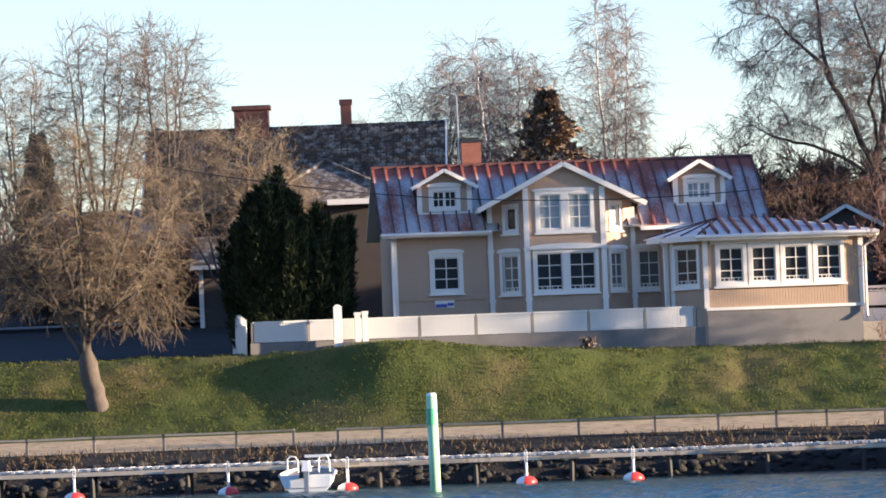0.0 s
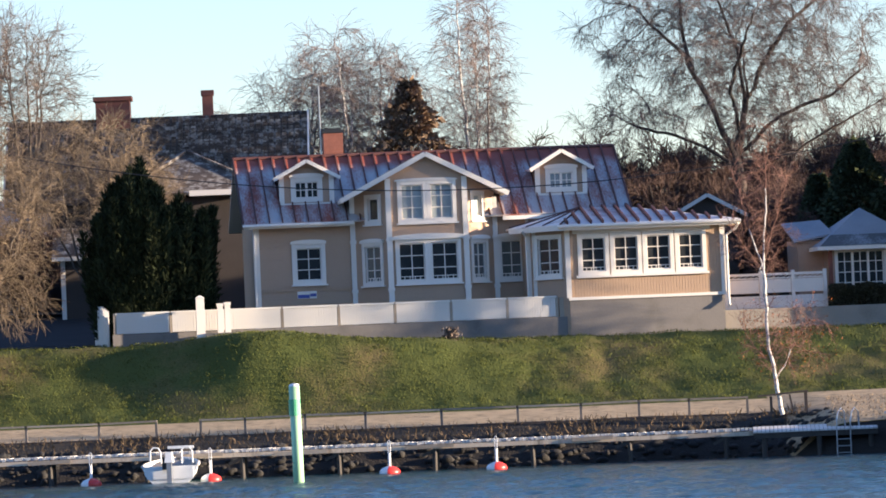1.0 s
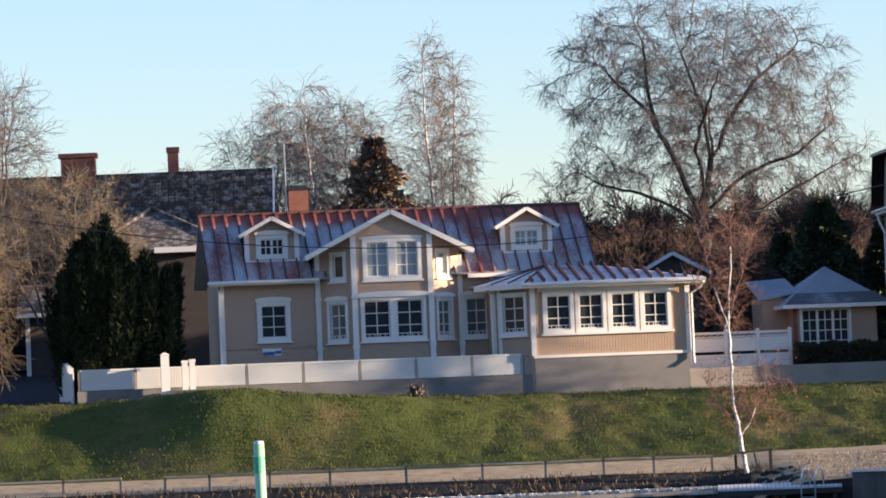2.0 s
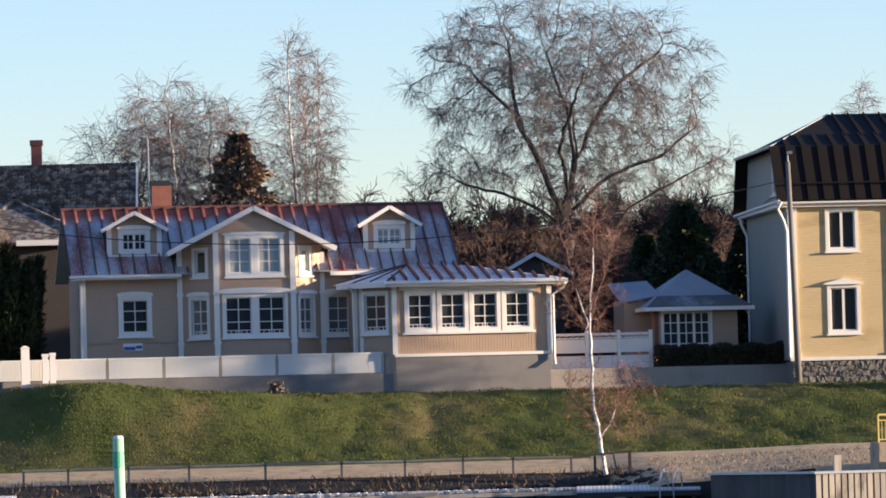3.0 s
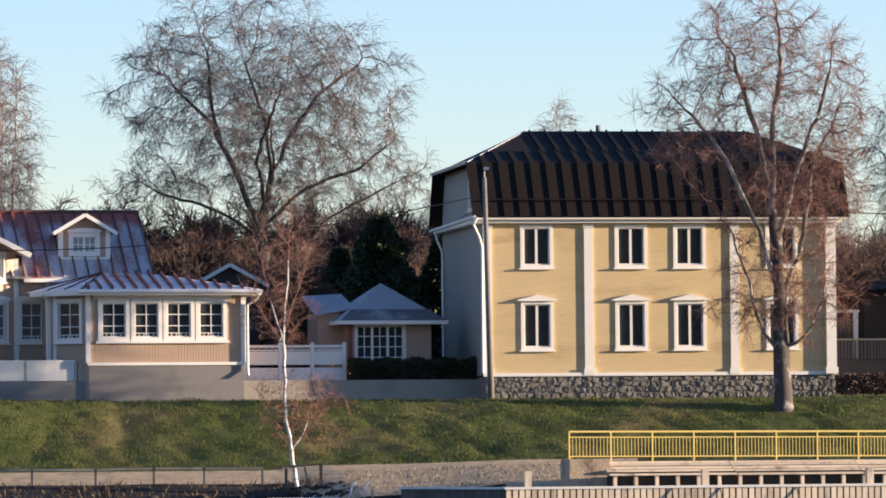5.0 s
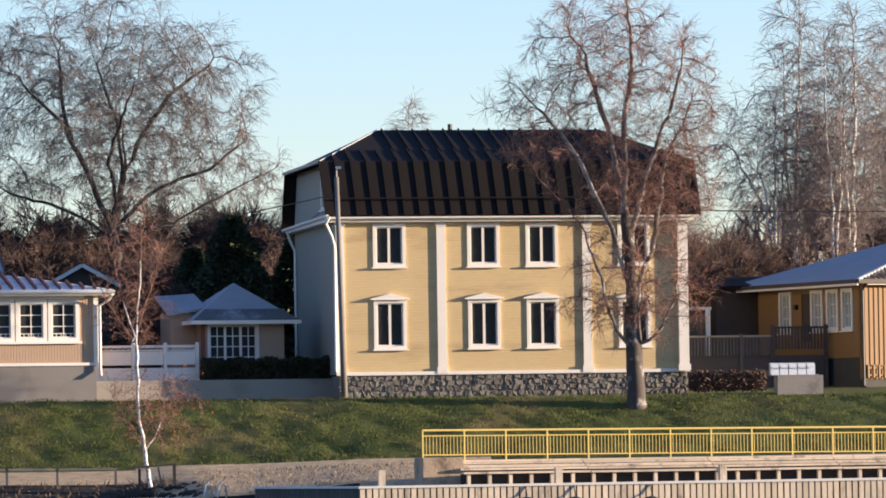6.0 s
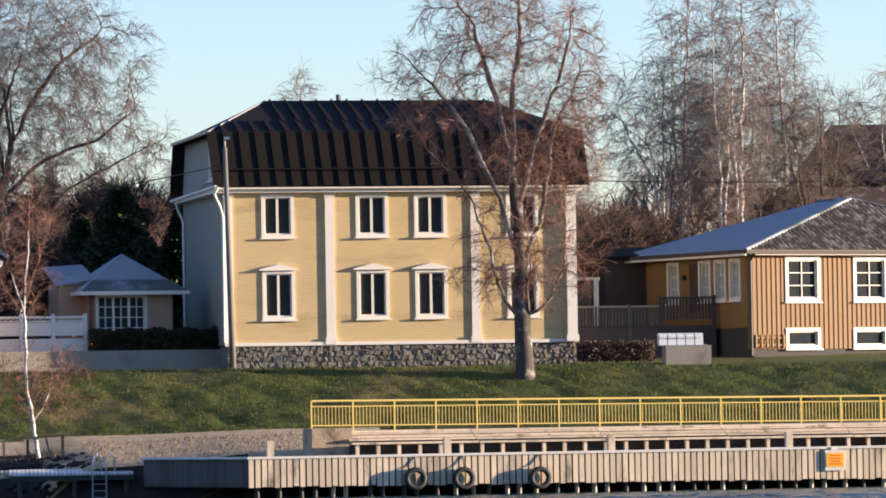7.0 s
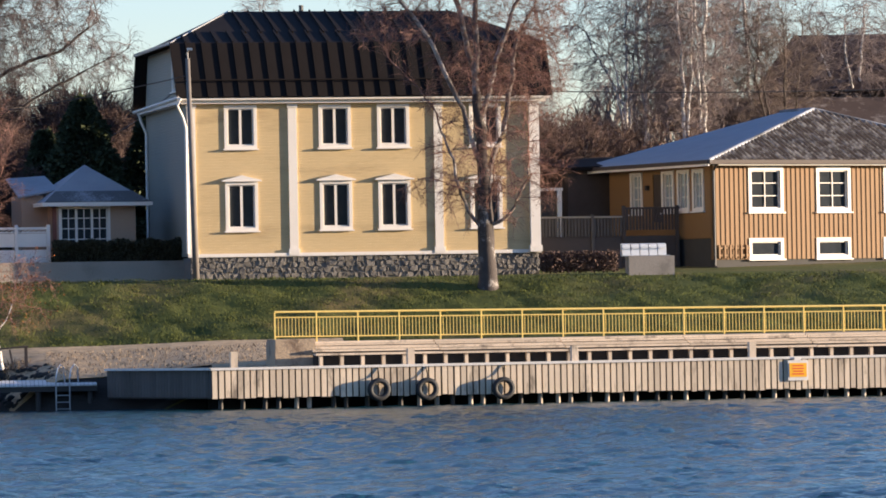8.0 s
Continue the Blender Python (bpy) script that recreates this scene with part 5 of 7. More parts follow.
cable("overhead_cable", (8.36, 207.6, 13.3), (-30.5, 205.0, 13.3), 2.2, "black overhead cable sagging past the houses")
cable("overhead_cable", (23.5, 211, 12.6), (60, 216, 13.7), 0.5, "black overhead cable behind the orange house")
cable("overhead_cable", (8.36, 207.6, 13.2), (3.0, 260, 12.0), 0.8, "black overhead cable running back from the pole")

# ---- between yellow and orange house ----
mb = thing("mailbox_row", 25.9, 206.0, 4.75, 4, "five white mailboxes in a row on a concrete base", "mailboxes")
part("base", Geo().box(0.3, 2.2, -0.1, 0.7, 4.5, 5.56), M_CONCRETE, mb, "grey concrete base")
for i in range(5):
    x = 0.05 + i * 0.375
    bx = part("mailbox", Geo().prism([(x, 0, 5.58), (x + 0.34, 0, 5.58), (x + 0.34, 0.4, 5.58), (x, 0.4, 5.58)], [(x, 0.05, 6.04), (x + 0.34, 0.05, 6.04), (x + 0.34, 0.4, 6.08), (x, 0.4, 6.08)]), M_WHITEP, mb)
    part("flap", Geo().box(x + 0.03, x + 0.31, -0.02, 0.0, 5.86, 5.96), M_WHITEP, bx)
part("rack", Geo().box(0.05, 2.05, 0.05, 0.4, 5.55, 5.59), M_METAL, mb)
M_GREYDARK = mat("old grey picket", (0.095, 0.08, 0.07), rough=0.85, var=0.25, rnd=0.15)
deck = thing("veranda_deck", 23.3, 215.0, 5.0, 10, "weathered timber with shade in its colour deck with picket rail", "deck")
part("floor", Geo().box(0, 6.5, 0, 4, 6.35, 6.55), M_BROWNWOOD, deck)
part("skirt", Geo().box(0, 6.5, -0.05, 0.05, 4.90, 6.35), M_BROWNWOOD, deck)
for i in range(44):
    x = 0.1 + i * 0.145
    part("picket", Geo().box(x - 0.045, x + 0.045, -0.06, -0.02, 6.55 + (0.0 if x < 4 else 0.25), 7.34 + (0 if x < 4 else 0.36)), M_GREYDARK if x < 4 else M_BROWNWOOD, deck)
part("rail", Geo().box(0, 4.0, -0.1, 0.06, 7.34, 7.42), M_GREYWOOD, deck)
part("rail", Geo().box(4.0, 6.5, -0.1, 0.06, 7.70, 7.78), M_BROWNWOOD, deck)
for x in (0.0, 2.6, 4.0, 6.4):
    part("post", Geo().box(x - 0.07, x + 0.07, -0.1, 0.05, 5.0, 7.50 if x < 4 else 7.85), M_GREYDARK if x < 3.5 else M_BROWNWOOD, deck)
shed = thing("dark_shed", 25.6, 222.0, 5.5, 8, "dark red-brown wooden shed behind the deck", "shed")
part("wall", Geo().box(0, 5, 0, 4, 5.5, 9.6), M_BROWNWOOD, shed)
part("roof", Geo().slab([(-0.4, -0.5, 9.7), (5.4, -0.5, 9.9), (5.4, 4.4, 10.4), (-0.4, 4.4, 10.2)], 0.15), M_BLACKROOF, shed)
play = thing("garden_arch", 23.3, 218.0, 5.4, 0, "weathered white garden gateway", "gateway")
part("post", Geo().box(0.0, 0.2, -0.1, 0.1, 5.3, 8.7), M_FENCEW, play)
part("post", Geo().box(1.35, 1.55, -0.1, 0.1, 5.3, 8.7), M_FENCEW, play)
part("panel", Geo().box(0.22, 1.33, 0, 0.06, 5.8, 8.4), M_DARKWOOD, play)
part("lintel", Geo().box(-0.05, 1.6, -0.12, 0.12, 8.6, 8.72), M_FENCEW, play)

# ---- buildings behind ----
bg = thing("brick_house", -34.2, 231.5, 6.8, 4, "large old house with dark mossy tile roof", "house")
part("wall", Geo().box(0, 13.2, 0.5, 10, 6.5, 12.8), M_SHADEWALL, bg)
rf = [(-0.5, -0.3, 12.3), (13.5, -0.3, 12.3), (13.5, 5, 16.4), (-0.5, 5, 16.4)]
broof = part("roof", Geo().slab(rf, 0.15).slab([(13.5, 10.3, 12.3), (-0.5, 10.3, 12.3), (-0.5, 5, 16.4), (13.5, 5, 16.4)], 0.15), M_MOSSTILE, bg, "dark mossy tile roof flecked with frost")
g = Geo()
a0, a1, a2 = Vector(rf[0]), Vector(rf[1]), Vector(rf[3])
for r in range(24):
    for c in range(46):
        p = a0 + (a1 - a0) * ((c + 0.5) / 46) + (a2 - a0) * ((r + 0.3) / 24)
        g.box(p.x - 0.11, p.x + 0.11, p.y - 0.08, p.y + 0.12, p.z - 0.02, p.z + 0.09)
part("roof_tiles", g, M_MOSSTILE, broof, kind="stuff")
part("gable_wall", Geo().prism([(13.0, 0.5, 12.3), (13.0, 9.5, 12.3), (13.0, 5, 16.2)], [(13.2, 0.5, 12.3), (13.2, 9.5, 12.3), (13.2, 5, 16.2)]), M_SHADEWALL, bg)
part("bargeboard", Geo().beam((13.55, -0.35, 12.2), (13.55, 5, 16.35), 0.08, 0.28).beam((13.55, 10.35, 12.2), (13.55, 5, 16.35), 0.08, 0.28), M_WHITE, bg, "white bargeboard")
part("bargeboard", Geo().beam((-0.55, -0.35, 12.2), (-0.55, 5, 16.35), 0.08, 0.2), M_WHITE, bg)
ch = part("chimney", Geo().box(3.6, 5.2, 4.3, 5.6, 15.5, 17.2).box(3.5, 5.3, 4.2, 5.7, 17.2, 17.4), M_BRICK, bg, "wide brick chimney")
part("chimney", Geo().box(8.6, 9.1, 4.8, 5.4, 15.9, 17.3).box(8.55, 9.15, 4.75, 5.45, 17.3, 17.55), M_BRICK, bg, "slim brick chimney")
wg = part("wing", Geo().prism([(6.2, -3.5, 6.5), (11.2, -3.5, 6.5), (11.2, 0.5, 6.5), (6.2, 0.5, 6.5)], [(6.2, -3.5, 12.2), (11.2, -3.5, 12.2), (11.2, 0.5, 12.2), (6.2, 0.5, 12.2)]), M_SHADEWALL, bg)
wroof = part("wing_roof", Geo().slab([(5.0, -4.2, 12.4), (11.9, -4.2, 12.4), (8.0, -0.6, 14.4)], 0.12).slab([(11.9, -4.2, 12.4), (11.9, 1.0, 12.4), (8.0, 2.6, 14.4), (8.0, -0.6, 14.4)], 0.12).slab([(5.0, 1.0, 12.4), (5.0, -4.2, 12.4), (8.0, -0.6, 14.4), (8.0, 2.6, 14.4)], 0.12), M_MOSSTILE, wg, "hipped mossy tile roof")
part("hip_tiles", Geo().beam((11.9, -4.2, 12.45), (8.0, -0.6, 14.45), 0.22, 0.14).beam((5.0, -4.2, 12.45), (8.0, -0.6, 14.45), 0.22, 0.14), M_MOSSTILE, wroof)
part("wing_eave", Geo().beam((8.2, -4.25, 12.35), (11.95, -4.25, 12.35), 0.1, 0.25), M_WHITE, wg)
for u in (10.2, 10.75, 11.2):
    part("porch_post", Geo().box(u - 0.08, u + 0.08, -4.1, -3.95, 11.3, 12.3), M_WHITE, wg)
ob1 = thing("street_outbuilding", -31.2, 224.5, 6.5, 6, "beige outbuilding with white corner boards beside the street", "building")
part("wall", Geo().box(0, 5.2, 0, 6, 6.0, 9.6), M_SHADEWALL, ob1)
part("corner_board", Geo().box(-0.05, 0.15, -0.05, 0.1, 6.0, 9.6), M_WHITE, ob1)
part("roof", Geo().slab([(-0.4, -0.5, 9.6), (5.6, -0.5, 9.6), (5.6, 3, 11.0), (-0.4, 3, 11.0)], 0.12), M_MOSSTILE, ob1)
part("eave", Geo().box(-0.4, 5.6, -0.56, -0.5, 9.42, 9.6), M_WHITE, ob1)
ob2 = thing("lit_outbuilding", -39.0, 230.0, 6.8, 4, "pale boarded building with a tall white-framed window", "building")
part("wall", Geo().box(0, 6.2, 0, 5, 6.5, 10.8), M_BEIGE, ob2)
part("roof", Geo().slab([(-0.4, -0.5, 10.8), (6.5, -0.5, 10.8), (6.5, 3, 12.6), (-0.4, 3, 12.6)], 0.12), M_SLATE, ob2)
window(ob2, 4.6, 5.2, 7.6, 9.9, sashes=1, cols=1, rows=3, fw=0.16)
gs = thing("garden_shed", -3.6, 222.0, 5.6, 6, "dark gabled garden shed with white bargeboards", "shed")
part("wall", Geo().box(0, 2.6, 0, 4, 5.3, 10.2), M_BROWNWOOD, gs)
part("gable", Geo().prism([(0, 0.02, 10.2), (2.6, 0.02, 10.2), (1.3, 0.02, 11.0)], [(0, -0.02, 10.2), (2.6, -0.02, 10.2), (1.3, -0.02, 11.0)]), M_BROWNWOOD, gs)
part("roof", Geo().slab([(-0.4, -0.3, 10.1), (1.3, -0.3, 11.05), (1.3, 4, 11.05), (-0.4, 4, 10.1)], 0.1).slab([(1.3, -0.3, 11.05), (3.0, -0.3, 10.1), (3.0, 4, 10.1), (1.3, 4, 11.05)], 0.1), M_BLACKROOF, gs)
part("bargeboard", Geo().beam((-0.45, -0.34, 10.05), (1.3, -0.34, 11.02), 0.05, 0.16).beam((3.05, -0.34, 10.05), (1.3, -0.34, 11.02), 0.05, 0.16), M_WHITE, gs)
rb = thing("far_brown_house", 33.5, 238.0, 6.5, 10, "brown house with brick chimney behind the birches", "house")
part("wall", Geo().box(0, 16, 0, 8, 6.0, 11.2), M_BROWNWOOD, rb)
part("roof", Geo().slab([(-0.5, -0.5, 11.2), (16.5, -0.5, 11.2), (16.5, 4, 13.6), (-0.5, 4, 13.6)], 0.15), M_ROOFBROWN, rb)
part("chimney", Geo().box(-0.2, 0.9, 3.2, 4.2, 12, 14.6), M_BRICK, rb, "brick chimney")
fh = thing("far_roofed_house", 38.0, 246.0, 7.0, -4, "distant house with dark roof among the trees", "house")
part("wall", Geo().box(0, 14, 0, 8, 6.5, 14.0), M_BROWNWOOD, fh)
part("roof", Geo().slab([(-0.5, -0.5, 14.0), (14.5, -0.5, 14.0), (14.5, 4, 17.0), (2, 4, 17.0)], 0.15), M_ROOFBROWN, fh)



# ---- trees ----
def unit(a):
    return a / np.maximum(np.linalg.norm(a, axis=-1, keepdims=True), 1e-9)


def limb_paths(rng, base, d, length, n, wig, up):
    """Wandering limbs: N starts, directions and lengths to N paths of n points; up bends them (negative: they hang)."""
    pts = [base]
    d = unit(d)
    for i in range(n - 1):
        d = unit(d + rng.normal(0, wig, d.shape) + np.array([0, 0, up]) * (i + 1) / n)
        pts.append(pts[-1] + d * (length / (n - 1))[:, None])
    return np.stack(pts, 1)


def sprout(rng, pts, rad, length, per, t0, t1, ang0, ang1, lf0, lf1, rf):
    """Side shoots: per of them on each limb. Gives starts, directions, lengths and radii."""
    N, n = pts.shape[:2]
    t = rng.uniform(t0, t1, (N, per))
    k = np.minimum((t * (n - 1)).astype(int), n - 2)
    f = (t * (n - 1) - k)[..., None]
    i = np.arange(N)[:, None]
    p = pts[i, k] * (1 - f) + pts[i, k + 1] * f
    tang = unit(pts[i, k + 1] - pts[i, k])
    r = rad[i, k]
    side = unit(np.cross(tang, rng.normal(0, 1, tang.shape)))
    a = np.radians(rng.uniform(ang0, ang1, (N, per)))[..., None]
    d = tang * np.cos(a) + side * np.sin(a)
    ln = length[:, None] * rng.uniform(lf0, lf1, (N, per)) * (1.15 - 0.65 * t)
    return p.reshape(-1, 3), d.reshape(-1, 3), ln.ravel(), (r * rf).ravel()


def tubes(pts, rad, k):
    """Vertices and quads of many tapered tubes of k sides."""
    N, n = pts.shape[:2]
    tang = unit(np.gradient(pts, axis=1))
    ref = np.where(np.abs(tang[..., 2:3]) > 0.85, np.array([1.0, 0.2, 0]), np.array([0.1, 0.2, 1.0]))
    s = unit(np.cross(tang, ref))
    u = np.cross(tang, s)
    ang = np.arange(k) * 2 * math.pi / k
    ring = pts[:, :, None] + rad[:, :, None, None] * (s[:, :, None] * np.cos(ang)[:, None] + u[:, :, None] * np.sin(ang)[:, None])
    idx = np.arange(N * n * k).reshape(N, n, k)
    a, b = idx[:, :-1], idx[:, 1:]
    q = np.stack([a, np.roll(a, -1, 2), np.roll(b, -1, 2), b], -1).reshape(-1, 4)
    return ring.reshape(-1, 3), q


def joined(lots):
    vs, qs, k = [], [], 0
    for v, q in lots:
        vs.append(v)
        qs.append(q + k)
        k += len(v)
    return np.concatenate(vs), np.concatenate(qs)


def taper(r0, r1, n, N):
    t = np.linspace(0, 1, n)[None]
    r0 = np.broadcast_to(np.asarray(r0, float), (N,))[:, None]
    r1 = np.broadcast_to(np.asarray(r1, float), (N,))[:, None]
    return r0 * (1 - t) + r1 * t


def tree_meshes(name, seed, stems, r, limbs, bark, twig, droop, levels, twig_r=0.011, wig=0.10, limb_up=0.10, leaf=None, stem_wig=0.05, stem_up=0.10):
    """stems: (start, direction, length) of each main stem. limbs: (per stem, from, to, angles, length share). levels: counts of shoots of the 2nd, 3rd and 4th order."""
    rng = np.random.RandomState(seed)
    base = np.array([s[0] for s in stems], float)
    d = np.array([s[1] for s in stems], float)
    ln = np.array([s[2] for s in stems], float)
    p0 = limb_paths(rng, base, d, ln, 12, stem_wig, stem_up)
    on = np.array([len(s) < 5 for s in stems])
    r0 = taper(np.array([r * (s[3] if len(s) > 3 else 1.0) for s in stems]), 0.02, 12, len(stems))
    r0[:, 0] *= 1.25
    per, t0, t1, a0, a1, l0, l1 = limbs
    b1, d1, n1, rr1 = sprout(rng, p0[on], r0[on], ln[on], per, t0, t1, a0, a1, l0, l1, 0.55)
    p1 = limb_paths(rng, b1, d1, n1, 9, wig, limb_up)
    r1 = taper(np.maximum(rr1, 0.02), 0.012, 9, len(p1))
    b2, d2, n2, rr2 = sprout(rng, p1, r1, n1, levels[0], 0.2, 0.98, 25, 60, 0.3, 0.6, 0.55)
    p2 = limb_paths(rng, b2, d2, n2, 7, wig * 1.3, limb_up - droop * 0.25)
    r2 = taper(np.maximum(rr2, 0.014), 0.009, 7, len(p2))
    b3, d3, n3, rr3 = sprout(rng, p2, r2, n2, levels[1], 0.15, 1.0, 20, 60, 0.35, 0.7, 0.6)
    n3 = np.maximum(n3, 0.5)
    p3 = limb_paths(rng, b3, d3, n3, 5, wig * 0.9, -droop * 0.5)
    r3 = taper(np.maximum(rr3 * 0.6, twig_r), twig_r * 0.7, 5, len(p3))
    b4, d4, n4, _ = sprout(rng, p3, r3, n3, levels[2], 0.1, 1.0, 20, 65, 0.5, 1.0, 0.6)
    n4 = np.clip(n4 * (1 + droop), 0.35, 2.0)
    p4 = limb_paths(rng, b4, d4, n4, 4, wig * 0.8, -droop)
    r4 = taper(twig_r * 0.75, twig_r * 0.45, 4, len(p4))
    trunk = [np_mesh(name + "_trunk", *tubes(p0[i:i + 1], r0[i:i + 1], 9), bark, True) for i in range(len(p0))]
    limb = np_mesh(name + "_limbs", *joined([tubes(p1, r1, 6)]), bark, True)
    small = np_mesh(name + "_twigs", *joined([tubes(p2, r2, 4), tubes(p3, r3, 3), tubes(p4, r4, 3)]), twig)
    leaves = None
    if leaf:
        m, count, size, lo, hi = leaf
        ends = p4[:, -1][(p4[:, -1, 2] > lo) & (p4[:, -1, 2] < hi)]
        pick = ends[rng.randint(0, len(ends), count)] + rng.normal(0, 0.08, (count, 3))
        leaves = clump_mesh(name + "_leaves", rng, pick, rng.normal(0, 1, (count, 3)), size, m)
    return trunk, limb, small, leaves


def grow(rng, skeleton, targets, step=0.45, reach=3.5, kill=0.8, sway=0.22, lift=0.0, rounds=70):
    """A branching frame: the main limbs given, then shoots that reach out towards the places of the crown. Gives nodes and parents."""
    P, par = [], []
    for line in skeleton:
        line = np.array(line, float)
        seg = np.linalg.norm(np.diff(line, axis=0), axis=1)
        at = np.concatenate([[0], np.cumsum(seg)])
        n = max(2, int(at[-1] / step))
        t = np.linspace(0, at[-1], n + 1)
        pts = np.stack([np.interp(t, at, line[:, k]) for k in range(3)], 1)
        pts[1:] += np.cumsum(rng.normal(0, 0.10 * step, (n, 3)), 0) + rng.normal(0, 0.05 * step, (n, 3))
        if P:
            last = int(np.argmin(np.linalg.norm(np.array(P) - pts[0], axis=1)))
            pts = pts[1:]
        else:
            last = -1
        for p in pts:
            P.append(p)
            par.append(last)
            last = len(P) - 1
    P = np.array(P)
    par = list(par)
    kids = np.bincount([q for q in par if q >= 0], minlength=len(P))
    D = np.linalg.norm(targets[:, None] - P[None], axis=2)
    near, dist = D.argmin(1), D.min(1)
    live = np.ones(len(targets), bool)
    for _ in range(rounds):
        on = live & (dist < reach) & (kids[near] < 4)
        if not on.any():
            break
        pull = np.zeros_like(P)
        np.add.at(pull, near[on], unit(targets[on] - P[near[on]]))
        who = np.unique(near[on])
        ahead = unit(P[who] - P[[max(par[i], 0) for i in who]])
        d = unit(unit(pull[who]) + 0.35 * ahead + rng.normal(0, sway, (len(who), 3)) + np.array([0, 0, lift]))
        fresh = P[who] + d * step
        base = len(P)
        P = np.concatenate([P, fresh])
        par += [int(i) for i in who]
        kids = np.concatenate([kids, np.zeros(len(who), int)])
        kids[who] += 1
        D = np.linalg.norm(targets[:, None] - fresh[None], axis=2)
        k, m = D.argmin(1), D.min(1)
        nearer = m < dist
        near[nearer], dist[nearer] = k[nearer] + base, m[nearer]
        live &= dist > kill
    return P, np.array(par)


def crown_places(rng, lobes):
    """Places in the outer parts of rounded lobes (x, y, z, three half-widths, count)."""
    out = []
    for x, y, z, a, b, c, n in lobes:
        d = unit(rng.normal(0, 1, (n, 3)))
        lump = 1 + 0.13 * np.sin(3.1 * d[:, :1] * 2 + 5 * d[:, 2:]) * np.sin(4.3 * d[:, 1:2] + 2.0)
        out.append(np.array([x, y, z]) + d * lump * rng.uniform(0, 1, (n, 1)) ** 0.38 * np.array([a, b, c]))
    return np.concatenate(out)


def grown_tree(name, seed, skeleton, lobes, bark, twig, droop, tip=0.013, power=2.25, shoots=3, fine=3, shoot_len=(0.5, 1.3), twig_r=0.0075, step=0.45, kill=0.75, sway=0.22, lift=0.0, thick=0.045, limb_bark=None, flare=1.0, girth=1.0, leaf=None):
    """A bare tree: trunk and limbs that thicken by what they carry, then shoots and hanging twigs at the thin ends."""
    rng = np.random.RandomState(seed)
    P, par = grow(rng, skeleton, crown_places(rng, lobes), step, 3.6, kill, sway, lift)
    N = len(P)
    load = np.zeros(N)
    main = np.full(N, -1)
    best = np.zeros(N)
    for i in range(N - 1, -1, -1):
        if load[i] == 0:
            load[i] = tip ** power
        p = par[i]
        if p >= 0:
            load[p] += load[i]
            if load[i] > best[p]:
                best[p], main[p] = load[i], i
    R = load ** (1 / power)
    R = R * (1 + (girth - 1) * np.clip(R / R[0], 0, 1) ** 1.5)
    R = R * (1 + flare * 0.35 * np.exp(-np.maximum(P[:, 2] + 0.1, 0) / 0.5))
    tang = unit(np.where((main >= 0)[:, None], P[main], P) - np.where((par >= 0)[:, None], P[par], P) + 1e-6)

    def rings(at, t, r, k):
        ref = np.where(np.abs(t[:, 2:3]) > 0.9, np.array([1.0, 0.2, 0]), np.array([0.1, 0.2, 1.0]))
        u = unit(np.cross(t, ref))
        w = np.cross(t, u)
        a = np.arange(k) * 2 * math.pi / k
        return at[:, None] + r[:, None, None] * (u[:, None] * np.cos(a)[:, None] + w[:, None] * np.sin(a)[:, None])

    trunk_chain = [0]
    while main[trunk_chain[-1]] >= 0 and R[main[trunk_chain[-1]]] > 0.35 * R[0] and len(trunk_chain) < 400:
        trunk_chain.append(main[trunk_chain[-1]])
    in_trunk = np.zeros(N, bool)
    in_trunk[trunk_chain] = True

    def limb_mesh(label, which, k, material, smooth=True):
        """Tubes for the pieces that end at the nodes chosen."""
        p = par[which]
        follows = main[p] == which
        r0 = np.where(follows, R[p], np.minimum(R[p], R[which] * 1.15))
        ta = np.where(follows[:, None], tang[p], unit(P[which] - P[p]))
        A, B = rings(P[p], ta, r0, k), rings(P[which], tang[which], R[which], k)
        n = len(which)
        ia = np.arange(n * k).reshape(n, k)
        ib = ia + n * k
        q = np.stack([ia, np.roll(ia, -1, 1), np.roll(ib, -1, 1), ib], -1).reshape(-1, 4)
        return np_mesh(name + label, np.concatenate([A.reshape(-1, 3), B.reshape(-1, 3)]), q, material, smooth)

    ids = np.arange(1, N)
    thin = R[ids] < thick
    chain = np.array(trunk_chain)
    trunk = np_mesh(name + "_trunk", *tubes(P[chain][None], R[chain][None], 12), bark, True)
    limbs = limb_mesh("_limbs", ids[~in_trunk[ids] & ~thin], 6, limb_bark or bark)
    lots = []
    tw = ids[thin & ~in_trunk[ids]]
    p = par[tw]
    lots.append(tubes(np.stack([P[p], P[tw]], 1), np.stack([np.maximum(R[tw] * 1.05, twig_r), np.maximum(R[tw], twig_r)], 1), 3))
    src = tw[R[tw] < tip * 3.2]
    seg = np.stack([P[par[src]], P[src]], 1)
    b3, d3, n3, _ = sprout(rng, seg, np.full((len(seg), 2), twig_r), np.ones(len(seg)), shoots, 0.1, 1.0, 15, 60, 1.0, 1.0, 1.0)
    n3 = rng.uniform(*shoot_len, len(b3))
    p3 = limb_paths(rng, b3, d3, n3, 4, 0.18, -droop)
    lots.append(tubes(p3, taper(twig_r * 1.2, twig_r * 0.8, 4, len(p3)), 3))
    b4, d4, n4, _ = sprout(rng, p3, np.full((len(p3), 4), twig_r), n3, fine, 0.1, 1.0, 18, 55, 0.5, 1.0, 1.0)
    p4 = limb_paths(rng, b4, d4, np.clip(n4, 0.25, 1.6), 3, 0.16, -droop * 1.3)
    lots.append(tubes(p4, taper(twig_r * 0.85, twig_r * 0.55, 3, len(p4)), 3))
    leaves = None
